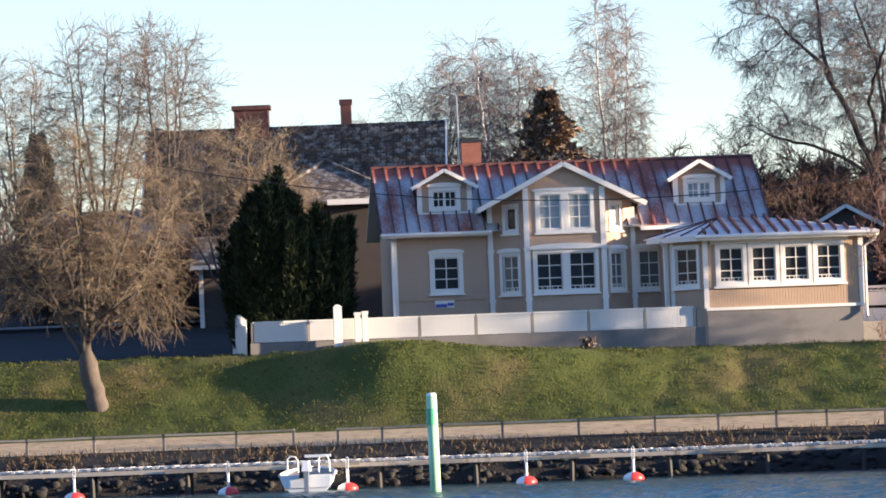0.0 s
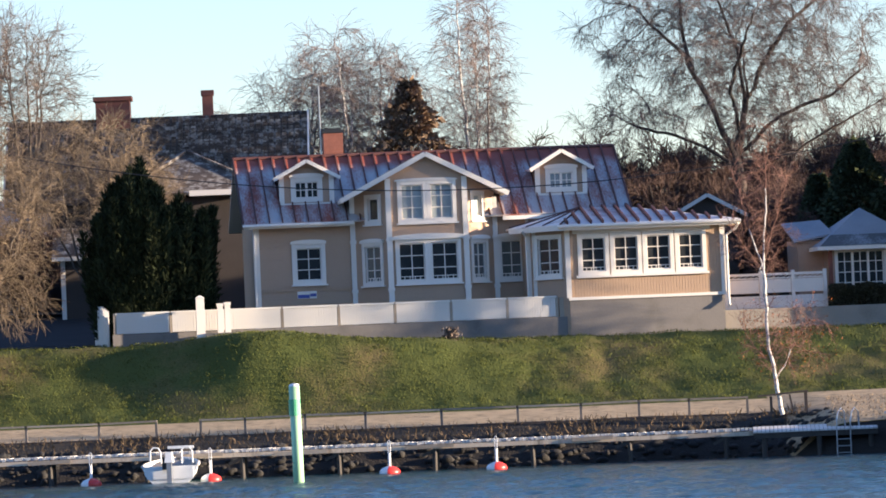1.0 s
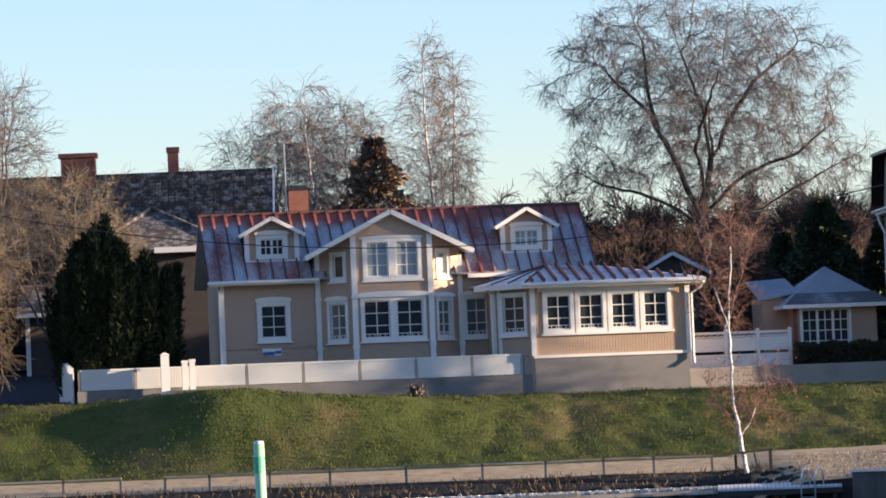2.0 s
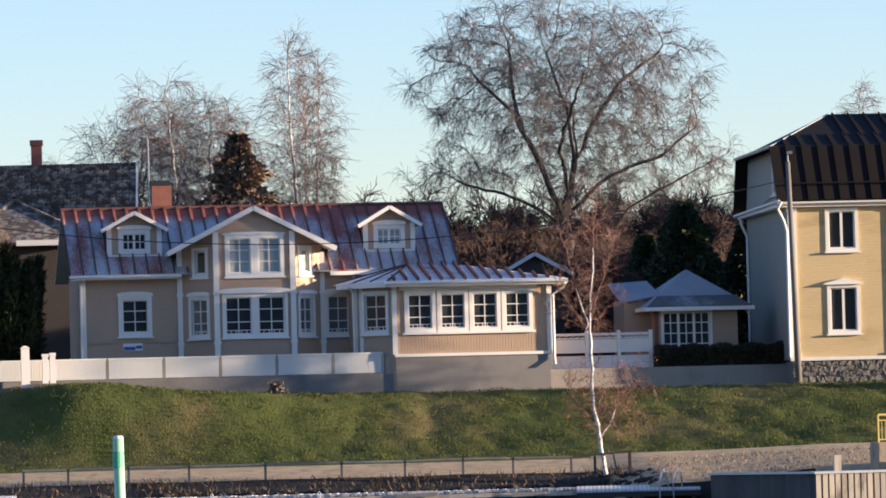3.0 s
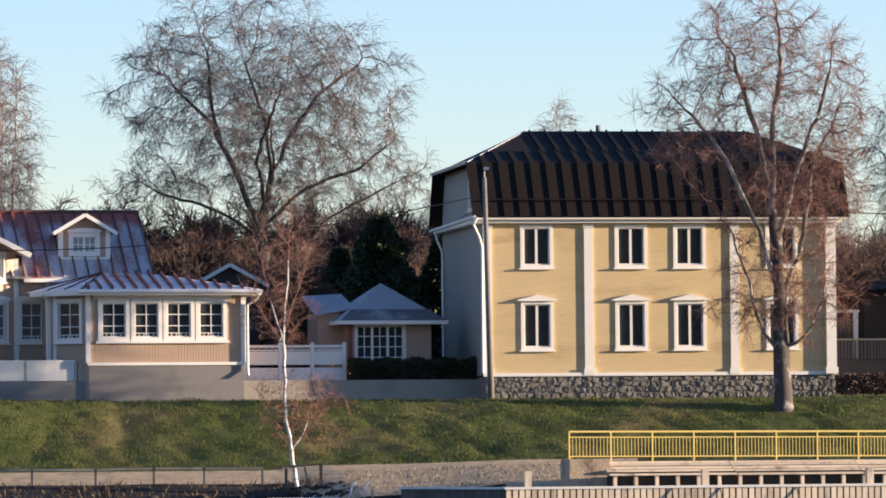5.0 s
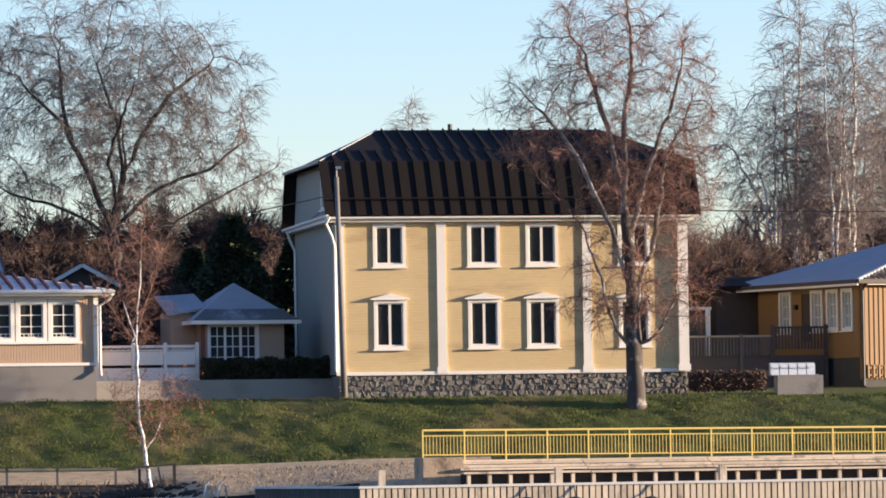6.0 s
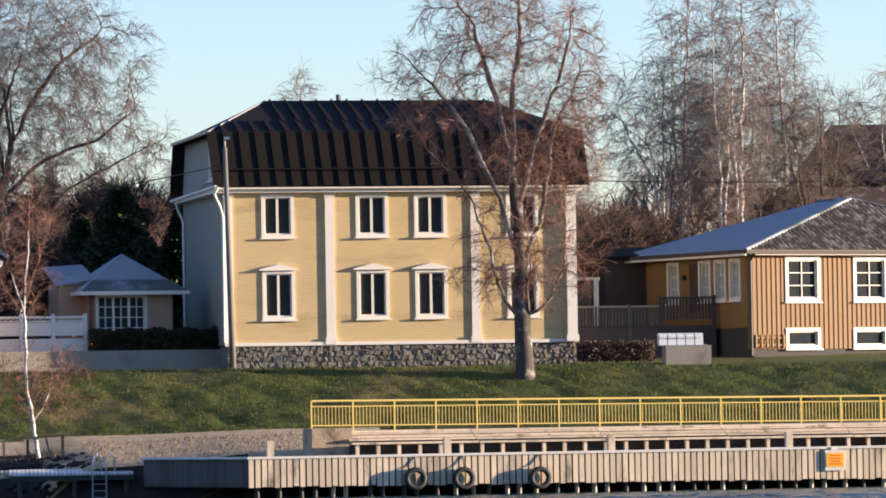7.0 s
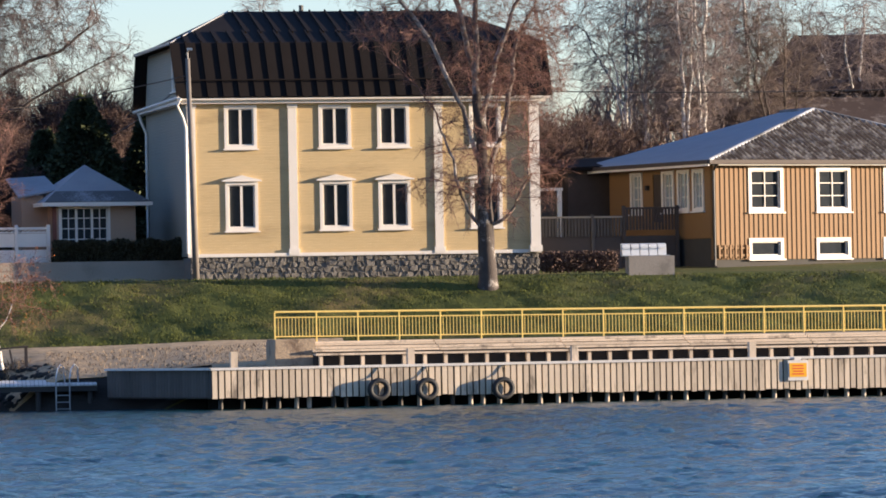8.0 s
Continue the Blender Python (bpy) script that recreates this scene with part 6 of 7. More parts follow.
    if leaf:
        m, count, size, lo, hi = leaf
        ends = p4[:, -1][(p4[:, -1, 2] > lo) & (p4[:, -1, 2] < hi)]
        pick = ends[rng.randint(0, len(ends), count)] + rng.normal(0, 0.08, (count, 3))
        leaves = clump_mesh(name + "_leaves", rng, pick, rng.normal(0, 1, (count, 3)), size, m)
    return trunk, limbs, np_mesh(name + "_twigs", *joined(lots), twig), leaves


def clump_mesh(name, rng, p, d, size, material, wide=0.45):
    """Small pointed leaves or sprays at the places p, along d."""
    N = len(p)
    d = unit(d)
    s = unit(np.cross(d, rng.normal(0, 1, d.shape)))
    L = (size * rng.uniform(0.6, 1.4, N))[:, None]
    W = L * wide
    n = np.cross(d, s) * L * 0.15
    v = np.stack([p, p + d * L * 0.5 + s * W + n, p + d * L, p + d * L * 0.5 - s * W + n], 1).reshape(-1, 3)
    return np_mesh(name, v, np.arange(4 * N).reshape(N, 4), material)


def plant(name, meshes, x, y, z, yaw, label, category="tree", group="", k=1.0):
    t = new(name)
    t.matrix_world = pose(x, y, z, 0, 0, yaw)
    t.scale = (k, k, k)
    tagged(t, label, category, group)
    for n, me in zip(("trunk", "branchwork", "crown", "foliage"), meshes):
        for i, one in enumerate(me if isinstance(me, list) else [me] if me else []):
            o = new("stem" if n == "trunk" and i else n, one)
            o.parent = t
            if n != "trunk":
                tagged(o, kind="stuff")
    return t


def fan(n, lean, ln, seed, spread=0.15, r=1.0):
    q = random.Random(seed)
    return [((q.uniform(-spread, spread), q.uniform(-spread, spread), -0.3), (lean * math.cos(6.28 * i / n + 0.5) + q.uniform(-0.08, 0.08), lean * math.sin(6.28 * i / n + 0.5), 1), ln * q.uniform(0.8, 1.05), r * q.uniform(0.75, 1.1)) for i in range(n)]


# the willow-like tree on the bank, many stems from a short bole
bank_frame = [[(0.35, 0, -0.4), (0.1, 0, 0.9), (-0.15, 0, 2.3), (-0.1, 0, 3.4)]]
for i, (x, y, z) in enumerate(((-2.7, 0.3, 8.6), (-1.6, -0.8, 10.2), (-0.6, 0.8, 10.8), (0.4, -0.6, 10.9), (1.4, 0.5, 10.4), (2.4, -0.6, 9.2), (3.0, 0.6, 7.4), (-3.0, -0.6, 6.2), (0.2, 2.0, 9.0), (0.0, -2.0, 8.4), (2.8, -0.9, 5.2))):
    h = 1.5 + 0.16 * i
    bank_frame.append([(-0.1, 0, h), (-0.1 + 0.34 * x, 0.4 * y, h + 0.30 * (z - h)), (0.75 * x, 0.8 * y, h + 0.62 * (z - h)), (x, y, z)])
bank = grown_tree("bank_tree", 11, bank_frame, [(-0.9, 0, 7.6, 3.3, 2.8, 3.8, 760), (1.2, 0, 6.9, 3.2, 2.6, 3.9, 700), (2.9, -0.4, 4.0, 1.1, 1.1, 1.6, 70), (-2.6, -0.3, 5.0, 1.4, 1.3, 1.4, 80)],
                  M_BARK, M_TWIGTAN, 0.22, tip=0.0135, power=2.08, shoots=3, fine=4, shoot_len=(0.4, 1.1), twig_r=0.0082, step=0.34, kill=0.45, sway=0.32, flare=0.5, girth=1.6)
plant("bank_tree", bank, -32.35, 200.0, float(height(-32.35, 200.0)) + 0.05, 0, "bare tan many-stemmed tree on the grass bank")
# the great bare tree behind the garden
great_frame = [
    [(0, 0, -0.3), (0, 0, 3.5), (-0.2, 0, 7.0)],
    [(-0.2, 0, 7.0), (0.3, 0.2, 9.3), (0.0, 0.3, 12.0), (-0.9, 0.3, 14.6)],
    [(-0.2, 0, 6.7), (-1.3, -0.2, 9.0), (-2.6, -0.3, 11.4), (-4.4, -0.3, 13.1)],
    [(0.0, 0, 7.1), (1.8, -0.2, 8.6), (4.2, -0.4, 9.4), (6.0, -0.4, 11.0)],
    [(0.3, 0.2, 9.3), (1.2, 0.5, 11.2), (2.6, 0.8, 13.3), (4.2, 0.9, 14.6)],
    [(-1.9, -0.2, 10.2), (-2.4, 0.6, 12.4), (-2.6, 0.8, 15.0)],
    [(0.0, 0.1, 7.6), (0.5, 2.0, 9.6), (0.2, 3.6, 11.8)],
    [(0.0, -0.1, 7.7), (-0.3, -1.8, 9.8), (0.7, -3.2, 12.0)],
    [(-0.2, 0, 6.4), (-2.4, -0.3, 7.9), (-5.0, -0.5, 8.6)],
    [(0.0, 0, 6.0), (2.5, -0.6, 7.0), (5.0, -0.8, 8.2), (7.2, -0.8, 9.2)]]
great = grown_tree("great_tree", 21, great_frame, [(-1.2, 0, 12.6, 5.9, 4.6, 5.5, 1050), (2.4, 0, 11.6, 4.4, 3.8, 4.9, 720), (5.6, -0.3, 9.2, 2.2, 2.0, 1.4, 110), (-5.3, -0.3, 8.9, 2.1, 1.9, 1.3, 110)],
                   M_BARKDARK, M_TWIGGREY, 0.5, tip=0.0135, power=2.06, shoots=4, fine=4, shoot_len=(0.4, 1.15), twig_r=0.0080, step=0.42, kill=0.56, sway=0.28)
plant("great_tree", great, -0.75, 232.0, 6.2, 0, "great bare tree with spreading dark limbs")
# the birch before the yellow house
lawn_frame = [
    [(0.0, 0, -0.3), (0.0, 0, 1.0), (-0.1, 0, 2.5), (-0.05, 0, 4.2)],
    [(-0.05, 0, 4.2), (-0.2, 0.1, 7.3), (-0.25, 0.2, 11.0), (0.1, 0.2, 14.0), (0.0, 0.1, 16.4)],
    [(-0.1, 0, 4.6), (-0.6, -0.3, 6.7), (-2.2, -0.4, 10.3), (-3.9, -0.4, 12.4)],
    [(-0.1, 0, 2.3), (-0.7, -0.2, 3.0), (-1.5, -0.3, 5.2), (-2.2, -0.3, 7.2), (-4.0, -0.4, 9.5)],
    [(-0.15, 0.1, 6.6), (0.6, 0.2, 9.4), (1.6, 0.1, 11.8), (2.3, 0.1, 14.2)],
    [(0.0, 0, 2.4), (0.9, -0.2, 2.9), (1.6, -0.2, 4.3), (1.9, -0.2, 6.6)],
    [(0.0, 0.1, 3.9), (0.9, 0.3, 6.2), (1.4, 0.4, 9.4), (2.6, 0.4, 12.2)],
    [(-0.2, 0.1, 8.0), (-1.0, 0.3, 11.4), (-1.9, 0.3, 14.6)],
    [(-0.1, -0.1, 3.4), (-1.2, -0.5, 4.0), (-2.4, -0.6, 4.6), (-3.2, -0.6, 4.2)],
    [(0.0, -0.1, 3.0), (0.3, -1.0, 4.4), (0.1, -1.9, 6.2)]]
lawn = grown_tree("lawn_birch", 36, lawn_frame, [(-0.9, 0, 14.0, 3.2, 2.2, 3.8, 520), (-3.6, -0.2, 11.6, 2.2, 1.4, 2.2, 170), (2.3, 0.1, 12.0, 1.4, 1.3, 3.4, 300), (0.4, 0, 8.8, 3.3, 2.0, 3.2, 340), (0.0, -0.3, 4.6, 3.2, 1.7, 2.1, 200)],
                  M_BIRCHDARK, M_TWIGRED, 0.14, tip=0.0125, power=2.05, shoots=4, fine=4, shoot_len=(0.3, 0.8), twig_r=0.0064, step=0.34, kill=0.38, sway=0.34, girth=1.35, limb_bark=M_BIRCHPALE)
plant("lawn_birch", lawn, 20.15, 204.0, float(height(20.15, 204.0)) - 0.02, 0, "bare birch with dark forked trunk on the lawn")
# the young birch on the shore
young_frame = [
    [(0.05, 0, -0.3), (-0.1, 0, 0.6), (-0.35, 0, 3.2), (-0.45, 0, 5.2), (-0.35, 0, 8.8), (-0.3, 0, 10.3)],
    [(-0.45, 0, 5.2), (-1.0, 0.1, 7.0), (-1.5, 0.1, 9.0)],
    [(-0.42, 0, 4.9), (-1.3, -0.1, 6.3), (-1.9, -0.1, 7.4)],
    [(-0.45, 0, 5.3), (0.1, 0.1, 6.8), (0.7, 0.1, 8.3)],
    [(-0.1, 0, 1.1), (0.55, -0.1, 2.1), (0.8, -0.1, 3.2), (1.5, -0.1, 4.0)],
    [(-0.2, 0, 1.6), (-1.0, 0, 2.4), (-1.5, 0, 3.4)]]
young = grown_tree("young_birch", 41, young_frame, [(-0.4, 0, 8.2, 1.2, 1.0, 2.3, 210), (-0.5, 0, 6.0, 1.5, 1.1, 1.5, 70), (0.2, 0, 2.5, 1.7, 1.2, 1.5, 170)],
                   M_BIRCH, M_TWIGRED, 0.05, tip=0.0072, power=2.05, shoots=3, fine=3, shoot_len=(0.3, 0.75), twig_r=0.0052, step=0.3, kill=0.4, sway=0.28, lift=0.25, thick=0.024, flare=0.4, girth=1.1, leaf=(M_RUST, 650, 0.055, 0.8, 4.4))
plant("young_birch", young, 0.47, 191.0, 1.8, 0, "slender white birch with red brown twigs and last rusty leaves")
# birches and other bare trees behind
tall = grown_tree("tall_birch", 51, [[(0, 0, -0.3), (0.05, 0, 6), (0.1, 0, 11), (0.0, 0, 15.6)], [(0.05, 0, 4.5), (0.7, 0.2, 8.5), (0.9, 0.2, 12.5)]], [(0.0, 0, 11.4, 1.35, 1.25, 4.9, 330), (0.4, 0, 8.0, 1.7, 1.5, 3.4, 150)],
                  M_BIRCH, M_TWIGPALE, 0.35, tip=0.011, power=2.2, shoots=4, fine=3, shoot_len=(0.5, 1.2), twig_r=0.0095, step=0.4, kill=0.5, thick=0.03, lift=0.25, girth=1.5)
weep = grown_tree("weeping_birch", 52, [[(0, 0, -0.3), (0.1, 0, 5), (0.0, 0, 9), (-0.2, 0, 12.6)], [(0.05, 0, 5.2), (1.4, 0.3, 8.0), (2.4, 0.4, 10.6)], [(0.05, 0, 4.6), (-1.5, -0.2, 7.6), (-2.8, -0.3, 9.8)], [(0.05, 0, 6.4), (0.3, 1.4, 9.0), (0.2, 2.2, 11.0)]],
                  [(0.0, 0, 10.0, 3.3, 3.0, 3.3, 430), (0.2, 0, 7.6, 3.7, 3.1, 2.2, 200)],
                  M_BIRCH, M_TWIGPALE, 0.5, tip=0.012, power=2.2, shoots=3, fine=3, shoot_len=(0.6, 1.4), twig_r=0.0092, step=0.42, kill=0.62, thick=0.035, girth=1.4)
bare = grown_tree("bare_tree", 53, [[(0, 0, -0.3), (0.1, 0, 3.2)]] + [[(0.1, 0, 2.2 + 0.3 * i), (0.4 * x, 0.4 * y, 5.0 + 0.3 * i), (0.8 * x, 0.8 * y, 8.6), (x, y, 12.2)] for i, (x, y) in enumerate(((-1.8, 0.2), (-0.7, -0.8), (0.3, 0.8), (1.2, -0.5), (2.1, 0.4)))],
                  [(0.1, 0, 9.6, 3.0, 2.5, 4.2, 560)], M_BARK, M_TWIG, -0.02, tip=0.013, power=2.1, shoots=3, fine=3, shoot_len=(0.5, 1.1), twig_r=0.009, step=0.42, kill=0.55, lift=0.3)
shrubby = grown_tree("shrub_tree", 54, [[(0, 0, -0.3), (0, 0, 1.2)]] + [[(0, 0, 0.6 + 0.1 * i), (0.35 * x, 0.35 * y, 2.6), (0.7 * x, 0.7 * y, 5.0), (x, y, z)] for i, (x, y, z) in enumerate(((-2.6, 0.3, 7.0), (-1.6, -0.9, 8.2), (-0.5, 0.8, 8.8), (0.6, -0.6, 8.8), (1.7, 0.5, 8.0), (2.7, -0.3, 6.8), (3.2, 0.3, 5.4)))],
                     [(0.1, 0, 6.0, 3.3, 2.6, 3.2, 480)], M_BARK, M_TWIGTAN, 0.0, tip=0.0125, power=2.15, shoots=3, fine=4, shoot_len=(0.5, 1.1), twig_r=0.009, step=0.4, kill=0.5, lift=0.25)
brown = tree_meshes("brush", 55, fan(11, 0.5, 5.6, 9, 0.8), 0.07, (10, 0.1, 0.95, 18, 50, 0.25, 0.5), M_BARKDARK, M_TWIGBRUSH, 0.05, (5, 5, 2), twig_r=0.015, limb_up=0.2)
hz = lambda x, y: float(height(x, y))
for me, x, y, yaw, k, name, label in (
        (weep, -19.5, 240, 0, 1.03, "weeping_birch", "bare weeping birch behind the beige house"),
        (weep, -21.4, 243, 200, 0.94, "weeping_birch", "bare weeping birch behind the beige house"),
        (weep, -18.0, 244, 75, 0.98, "weeping_birch", "bare weeping birch behind the beige house"),
        (tall, -13.9, 241, 0, 1.0, "tall_birch", "tall narrow birch with white trunk and reddish twigs"),
        (tall, -12.8, 243, 120, 0.94, "tall_birch", "tall narrow birch with white trunk and reddish twigs"),
        (weep, -27.5, 262, 90, 0.75, "weeping_birch", "distant bare birch behind the old house"),
        (bare, -36.8, 233, 0, 1.02, "bare_tree", "tall bare grey tree by the side street"),
        (bare, -33.2, 229, 70, 1.02, "bare_tree", "tall bare grey tree by the side street"),
        (bare, -41.5, 238, 140, 0.9, "bare_tree", "tall bare grey tree by the side street"),
        (shrubby, -29.2, 221, 0, 1.02, "shrub_tree", "fan-shaped bare tree by the street corner"),
        (shrubby, -27.6, 223, 80, 0.82, "shrub_tree", "fan-shaped bare tree by the street corner"),
        (tall, 13.5, 247, 30, 0.82, "tall_birch", "distant birch top behind the black roof"),
        (weep, 30.4, 238, 60, 1.02, "weeping_birch", "bare birch with white stem behind the deck"),
        (tall, 32.6, 236, 0, 1.0, "tall_birch", "tall white-stemmed birch behind the orange house"),
        (tall, 31.6, 239, 110, 1.12, "tall_birch", "tall white-stemmed birch behind the orange house"),
        (tall, 36.6, 242, 300, 1.1, "tall_birch", "tall white-stemmed birch behind the orange house"),
        (tall, 34.0, 237, 200, 1.08, "tall_birch", "tall white-stemmed birch behind the orange house"),
        (weep, 35.0, 241, 200, 1.0, "weeping_birch", "bare birch behind the orange house"),
        (bare, 38.0, 240, 200, 0.88, "bare_tree", "dark bare tree behind the orange house"),
        (weep, 43.0, 246, 150, 0.98, "weeping_birch", "bare birch behind the far roof"),
        (weep, 8.4, 243, 250, 0.72, "weeping_birch", "small bare birch beside the yellow house"),
        (tall, 25.4, 232, 80, 0.72, "tall_birch", "reddish bare birch behind the yellow house")):
    plant(name, me, x, y, hz(x, y) - 0.1, yaw, label, "tree", "bare trees behind", k)
rb2 = random.Random(12)
for i, (x, y, k) in enumerate(((-4.5, 226, 0.85), (-1.2, 224, 0.95), (1.2, 221, 0.8), (2.4, 228, 1.05), (5.6, 230, 1.0), (7.8, 232, 1.0), (-7.0, 230, 0.9), (-16.0, 236, 1.3), (-13.5, 236, 1.25), (-18.5, 237, 1.2), (-10.5, 236, 1.2), (-33.5, 226, 0.8), (-36.5, 228, 0.9), (-39.5, 230, 0.9), (23.6, 226, 1.2), (25.2, 228, 1.1), (26.8, 231, 1.15), (28.6, 232, 1.1), (22.4, 229, 1.2), (31.5, 232, 1.0), (-28.0, 229, 0.8), (-42, 226, 0.8), (4.0, 236, 1.2), (0.5, 237, 1.2), (-3.0, 233, 1.2), (-6.0, 236, 1.2), (2.5, 240, 1.3), (6.5, 240, 1.3), (-9.0, 240, 1.2), (-1.5, 228, 1.0), (0.2, 225, 1.0), (3.6, 226, 1.0), (-5.4, 222, 0.8), (24.3, 233, 1.15), (27.6, 236, 1.1), (30, 240, 1.0), (36, 238, 0.9), (40, 240, 1.0), (-22, 244, 1.0), (-15, 246, 1.2), (-8.0, 244, 1.45), (-5.0, 243, 1.45), (-2.0, 245, 1.5), (1.0, 244, 1.45), (4.2, 245, 1.5), (7.0, 246, 1.45), (9.6, 244, 1.4), (-11, 245, 1.35), (-17.5, 243, 1.3), (23.0, 240, 1.25), (26.2, 241, 1.2), (29.0, 244, 1.1), (0.0, 233, 1.1), (3.0, 231, 1.1), (-24, 248, 1.1))):
    plant("brush", brown, x, y, hz(x, y) - 0.1, rb2.uniform(0, 360), "thicket of bare red brown brush", "bush", "brush behind the houses", k)


# ---- evergreens ----
def conifer(name, seed, h, w, count, material, size, ragged=0.25, power=0.85):
    """Sprays of needles in tiers round a stem."""
    rng = np.random.RandomState(seed)
    t = rng.uniform(0.02, 1, count) ** 0.8
    a = rng.uniform(0, 2 * math.pi, count)
    tier = 1 + ragged * np.sin(t * h * 4.2 + 1.3 * np.sin(a * 3)) * (0.6 + 0.4 * np.sin(a * 5 + t * 9))
    rr = w * (1 - t) ** power * tier * rng.uniform(0.55, 1.05, count) ** 0.6 + 0.05
    p = np.stack([rr * np.cos(a), rr * np.sin(a), t * h], 1)
    d = np.stack([np.cos(a), np.sin(a), rng.uniform(-0.6, 0.4, count)], 1) + rng.normal(0, 0.35, (count, 3))
    stem = np_mesh(name + "_stem", *tubes(np.array([[(0, 0, -0.3), (0, 0, h * 0.5), (0, 0, h * 0.97)]], float), np.array([[0.2, 0.12, 0.02]]), 7), M_BARKDARK)
    return stem, None, clump_mesh(name + "_needles", rng, p, d, size, material, 0.3), None


spruce_brown = mat("rust tinged needles", (0.19, 0.125, 0.08), rough=0.85, var=0.35, scale=0.6, fine=5, island=0.45)
plant("spruce", conifer("spruce", 1, 11.0, 3.2, 8500, spruce_brown, 0.30, 0.85, 0.8), -16.3, 238.0, 6.6, 0, "rust tinged spruce behind the red roof")
plant("dark_conifer", conifer("dark_conifer", 2, 7.6, 2.6, 18000, M_NEEDLE, 0.26, 0.2, 0.7), 4.3, 222.0, 5.5, 0, "dark green conifer behind the pavilion", group="dark conifers")
plant("dark_conifer", conifer("dark_conifer", 3, 7.0, 1.9, 14000, M_NEEDLE, 0.26, 0.2, 0.7), 7.3, 225.0, 5.6, 0, "dark green conifer beside the yellow house", group="dark conifers")
plant("dark_conifer", conifer("dark_conifer", 8, 6.2, 1.6, 9000, M_NEEDLE, 0.26, 0.2, 0.7), 2.6, 223.5, 5.5, 0, "dark green conifer behind the pavilion", group="dark conifers")
plant("spruce", conifer("spruce", 4, 9.0, 1.7, 7000, M_NEEDLE, 0.3, 0.35), -40.6, 238.0, 7.5, 0, "distant dark spruce by the side street")


def yew(seed):
    """A broad yew of several leaning lobes."""
    rng = np.random.RandomState(seed)
    ps, ds = [], []
    for cx, cy, z0, z1, w, n in ((-0.4, 0.2, 0.2, 6.8, 0.95, 14000), (-1.4, -0.1, 0.3, 4.6, 1.05, 9000), (0.8, -0.3, 0.2, 5.0, 1.1, 10000), (1.7, 0.2, 0.4, 4.7, 0.9, 7000), (-0.4, -0.9, 0.2, 4.4, 1.15, 8000), (0.4, 1.0, 0.2, 5.2, 1.1, 5000)):
        t = rng.uniform(0, 1, n)
        a = rng.uniform(0, 6.283, n)
        prof = np.sqrt(np.clip(1 - (np.clip(t - 0.38, 0, 1) / 0.62) ** 1.7, 0, 1)) * (0.62 + 0.38 * np.clip(t / 0.3, 0, 1))
        lump = 1 + 0.16 * np.sin(a * 4 + t * 11) + 0.12 * np.sin(a * 9 - t * 23)
        rr = w * prof * lump * rng.uniform(0.5, 1.05, n) ** 0.5
        ps.append(np.stack([cx + rr * np.cos(a), cy + rr * np.sin(a), z0 + (z1 - z0) * t], 1))
        ds.append(np.stack([0.6 * np.cos(a), 0.6 * np.sin(a), np.ones(n)], 1) + rng.normal(0, 0.4, (n, 3)))
    for i in range(64):
        th, q = 2.4 * i, 2.35 * math.sqrt((i + 0.5) / 64)
        cx, cy = q * math.cos(th), 0.8 * q * math.sin(th)
        top = (8.3 - 1.9 * abs(cx + 0.5) if cx < 0.5 else 6.5 - 0.55 * (cx - 0.5)) - 0.5 * abs(cy) + rng.uniform(-0.9, 0.25)
        z0, n, w = max(0.1, top - rng.uniform(2.2, 3.6)), 900, rng.uniform(0.32, 0.55)
        t, a = rng.uniform(0, 1, n), rng.uniform(0, 6.283, n)
        rr = w * np.minimum(1.0, t / 0.25) * (1 - t) ** 0.75 * rng.uniform(0.4, 1.1, n) ** 0.6
        lean = 0.22 * t
        ps.append(np.stack([cx * (1 + lean) + rr * np.cos(a), cy * (1 + lean) + rr * np.sin(a), z0 + (top - z0) * t], 1))
        ds.append(np.stack([0.5 * np.cos(a), 0.5 * np.sin(a), np.ones(n)], 1) + rng.normal(0, 0.35, (n, 3)))
    stem = np_mesh("yew_stem", *tubes(np.array([[(0, 0, -0.3), (0, 0, 2), (-0.2, 0.1, 6.5)]], float), np.array([[0.3, 0.2, 0.05]]), 8), M_BARKDARK)
    return stem, None, clump_mesh("yew_sprays", rng, np.concatenate(ps), np.concatenate(ds), 0.30, M_THUJA, 0.10), None


plant("yew", yew(6), -25.25, 208.4, 5.1, 0, "broad dark yew behind the white fence")

rh = np.random.RandomState(9)
hp = np.stack([rh.uniform(0.0, 5.75, 24000), rh.uniform(-0.45, 0.45, 24000), 5.45 + 1.15 * rh.uniform(0, 1, 24000) ** 0.7], 1)
hp[:, 2] += 0.06 * np.sin(hp[:, 0] * 5) - 0.5 * np.maximum(np.abs(hp[:, 1]) - 0.3, 0)
hd = rh.normal(0, 0.6, (24000, 3)) + np.array([0, -0.5, 0.5])
hedge = new("hedge", clump_mesh("hedge", rh, hp, hd, 0.11, M_HEDGE, 0.25))
hedge.matrix_world = pose(2.75, 210.45, 0.0, 0, 0, 9)
tagged(hedge, "low clipped dark hedge on the garden wall", "hedge")
low = new("low_hedge", clump_mesh("low_hedge", rh, np.stack([rh.uniform(0, 3.2, 7000), rh.uniform(-0.4, 0.4, 7000), rh.uniform(4.9, 5.7, 7000)], 1), rh.normal(0, 1, (7000, 3)), 0.10, M_TWIGBRUSH, 0.25))
low.matrix_world = pose(22.9, 208.6, 0.1, 0, 0, 5)
tagged(low, "low brown hedge by the deck", "hedge")
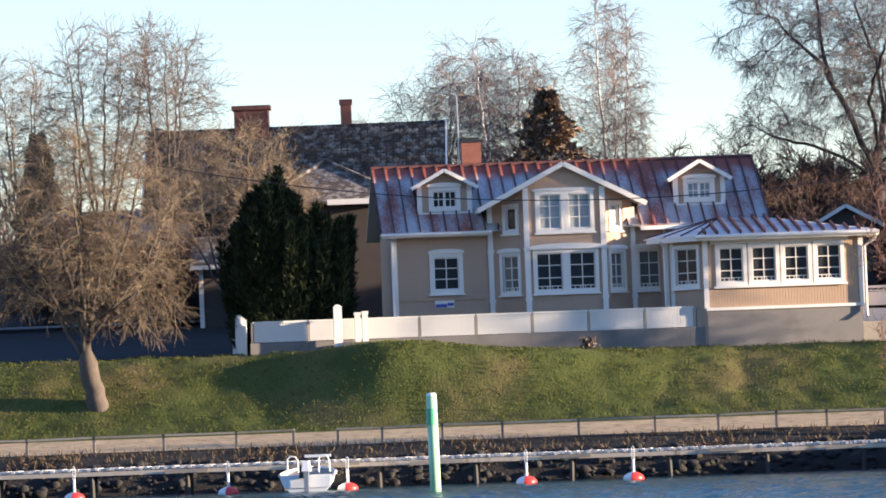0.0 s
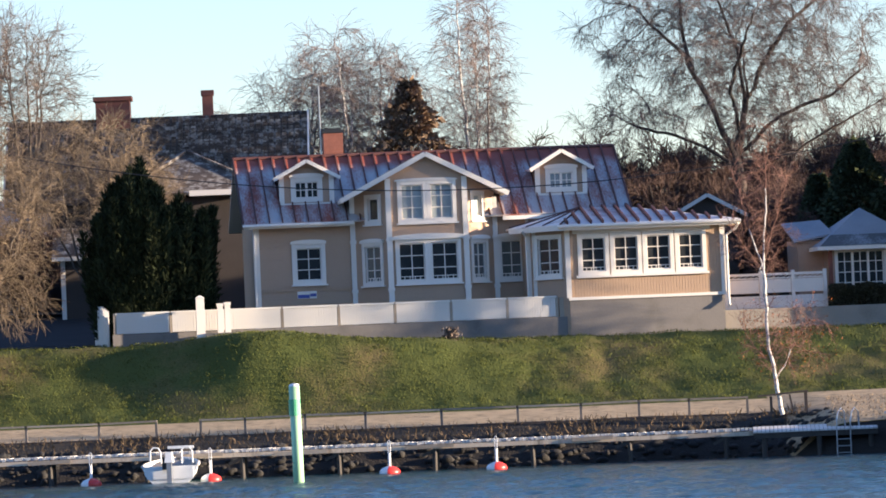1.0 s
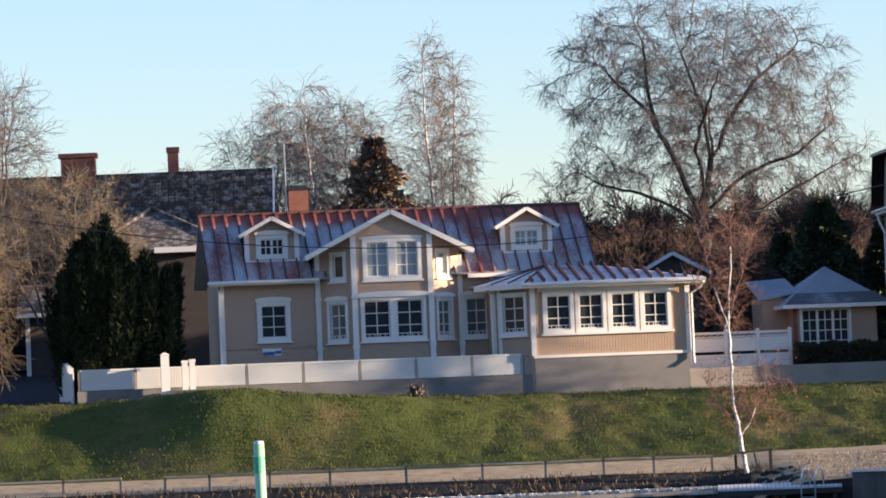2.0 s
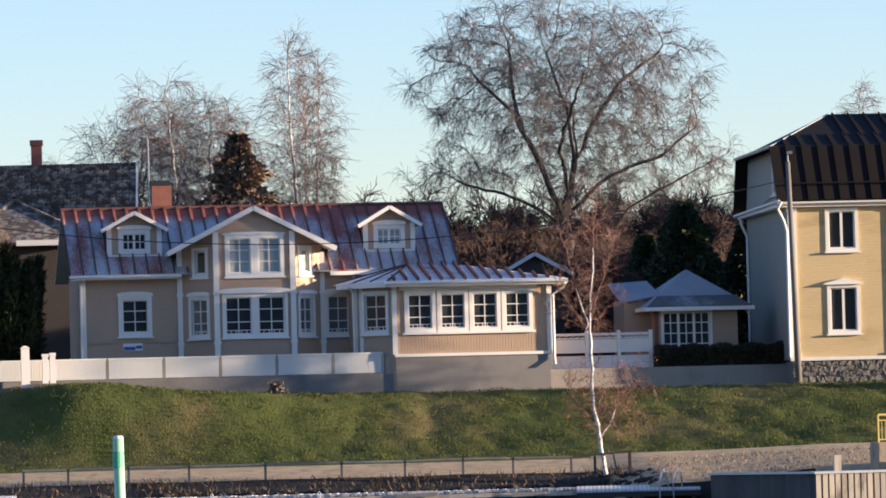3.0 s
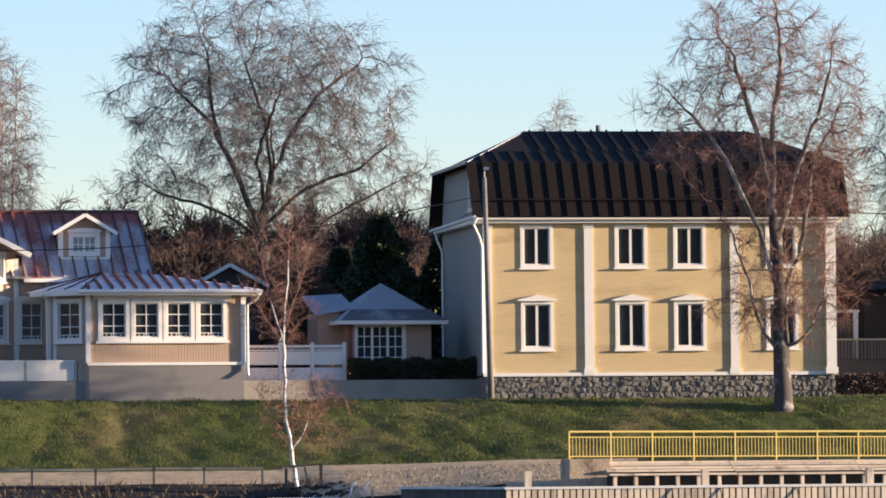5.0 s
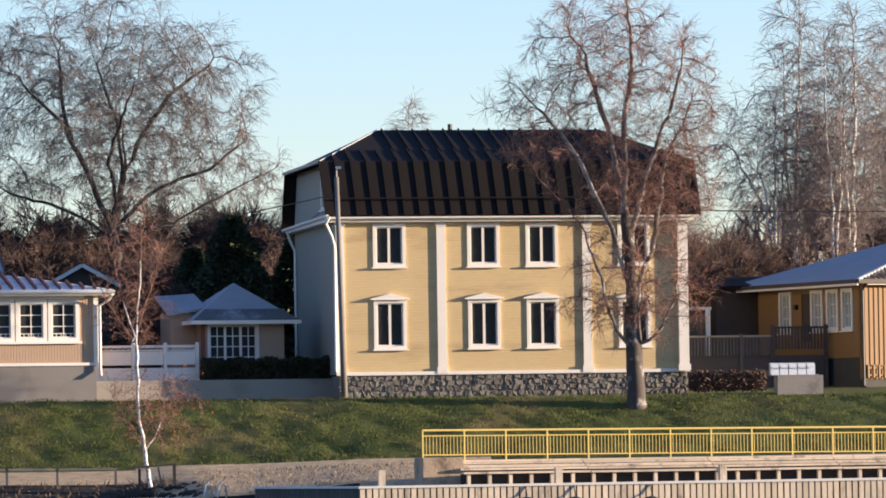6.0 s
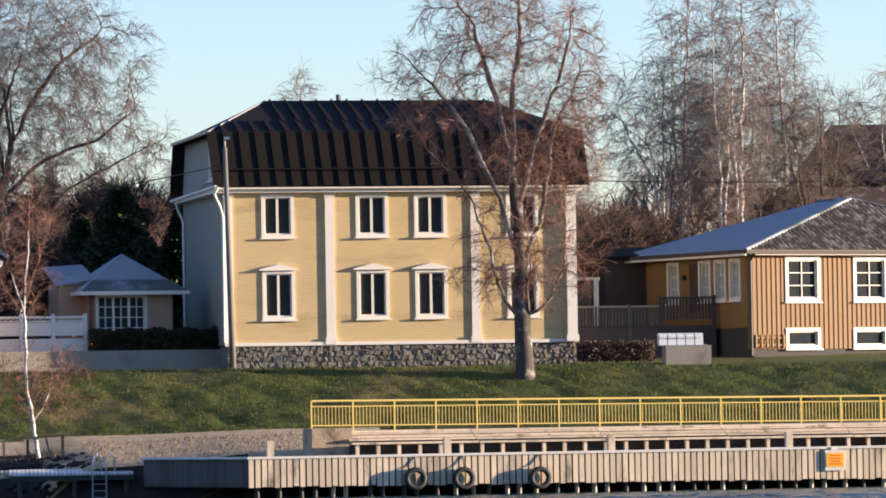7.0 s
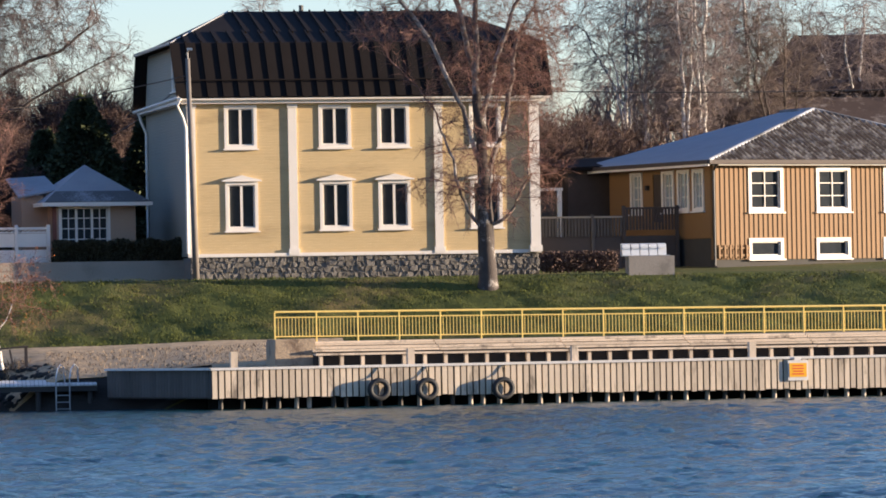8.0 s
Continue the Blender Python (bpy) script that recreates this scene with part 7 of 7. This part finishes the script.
bp = np.stack([rh.normal(0, 0.16, 260), rh.normal(0, 0.12, 260), rh.uniform(0, 0.42, 260)], 1)
tuft = new("small_shrub", clump_mesh("small_shrub", rh, bp, rh.normal(0, 0.6, (260, 3)) + np.array([0, 0, 0.8]), 0.16, M_TWIG, 0.2))
tuft.location = (-12.6, 203.4, hz(-12.6, 203.4))
tagged(tuft, "small dark shrub at the top of the bank", "shrub")

# ---- ground cover ----
rgv = np.random.RandomState(14)


def scatter(n, x0, x1, y0, y1, y_of=None):
    x, y = rgv.uniform(x0, x1, n), rgv.uniform(y0, y1, n)
    return np.stack([x, y, height(x, y)], 1)


gp = scatter(70000, -40, 42, 196.9, 206.2)
keep = np.sin(gp[:, 0] * 0.9 + 2 * np.sin(gp[:, 1] * 0.7)) * np.sin(gp[:, 1] * 1.1 + gp[:, 0] * 0.3) + rgv.normal(0, 0.5, len(gp)) > -0.35
gp = gp[keep]
cc = np.repeat(scatter(2600, -40, 42, 197.2, 205.8)[:, :2], 16, 0) + rgv.normal(0, 0.14, (2600 * 16, 2))
gp = np.concatenate([gp, np.stack([cc[:, 0], cc[:, 1], height(cc[:, 0], cc[:, 1]) + 0.03], 1)])
gd = rgv.normal(0, 0.45, gp.shape) + np.array([-0.2, -0.1, 1.0])
tagged(new("grass", clump_mesh("grass", rgv, gp - np.array([0, 0, 0.02]), gd, 0.10, M_BLADE, 0.10)), "rough autumn grass tufts on the bank", "grass", kind="stuff")
dp = scatter(15000, -44, 1.5, 190.1, 192.2)
dp = dp[rgv.uniform(0, 1, len(dp)) < 0.35 + 0.6 * (np.sin(dp[:, 0] * 1.1) * np.sin(dp[:, 0] * 0.37 + 1) > 0.1)]
tagged(new("reeds", clump_mesh("reeds", rgv, dp - np.array([0, 0, 0.05]), rgv.normal(0, 0.7, dp.shape) + np.array([0, 0, 0.6]), 0.30, M_DRY, 0.05)), "dry tan reeds and weeds along the shore", "reeds", kind="stuff")
wp = scatter(5200, 2.2, 11.5, 187, 195.0)
tagged(new("weeds", clump_mesh("weeds", rgv, wp, rgv.normal(0, 0.5, wp.shape) + np.array([0, 0, 0.8]), 0.16, M_TWIGTAN, 0.10)), "dry weeds on the gravel beside the quay", "weeds", kind="stuff")


def boulders(n, x0, x1, y0, y1, s0, s1):
    bm = bmesh.new()
    bmesh.ops.create_icosphere(bm, subdivisions=2, radius=1.0)
    bv = np.array([v.co for v in bm.verts])
    bf = np.array([[v.index for v in f.verts] for f in bm.faces])
    bm.free()
    c = scatter(n, x0, x1, y0, y1)
    s = rgv.uniform(s0, s1, (n, 1, 1)) * rgv.uniform(0.6, 1.3, (n, 1, 3)) * np.array([1, 1, 0.7])
    planes = unit(rgv.normal(0, 1, (n, 7, 3)))
    v = np.repeat(bv[None], n, 0)
    for k in range(7):
        dd = (v * planes[:, k][:, None]).sum(-1, keepdims=True)
        v = v - planes[:, k][:, None] * np.maximum(dd - 0.72, 0)
    v = v * s + c[:, None]
    f = bf[None] + (np.arange(n) * len(bv))[:, None, None]
    return np_mesh("rocks", v.reshape(-1, 3), f.reshape(-1, 3), M_ROCK)


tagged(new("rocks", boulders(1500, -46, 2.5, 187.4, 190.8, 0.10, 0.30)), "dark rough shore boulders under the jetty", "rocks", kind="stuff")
fw = np.stack([rgv.uniform(-75, 80, 60000), rgv.uniform(262, 300, 60000), np.zeros(60000)], 1)
fw[:, 2] = 7.5 + rgv.uniform(0, 1, 60000) ** 1.3 * (5.0 + 2.2 * np.sin(fw[:, 0] * 0.21) + 1.2 * np.sin(fw[:, 0] * 0.53 + 1))
tagged(new("far_woods", clump_mesh("far_woods", rgv, fw, rgv.normal(0, 0.4, fw.shape) + np.array([0, 0, 1.0]), 1.3, M_TWIG, 0.05)), "distant brown bare woods", "woods", kind="stuff")
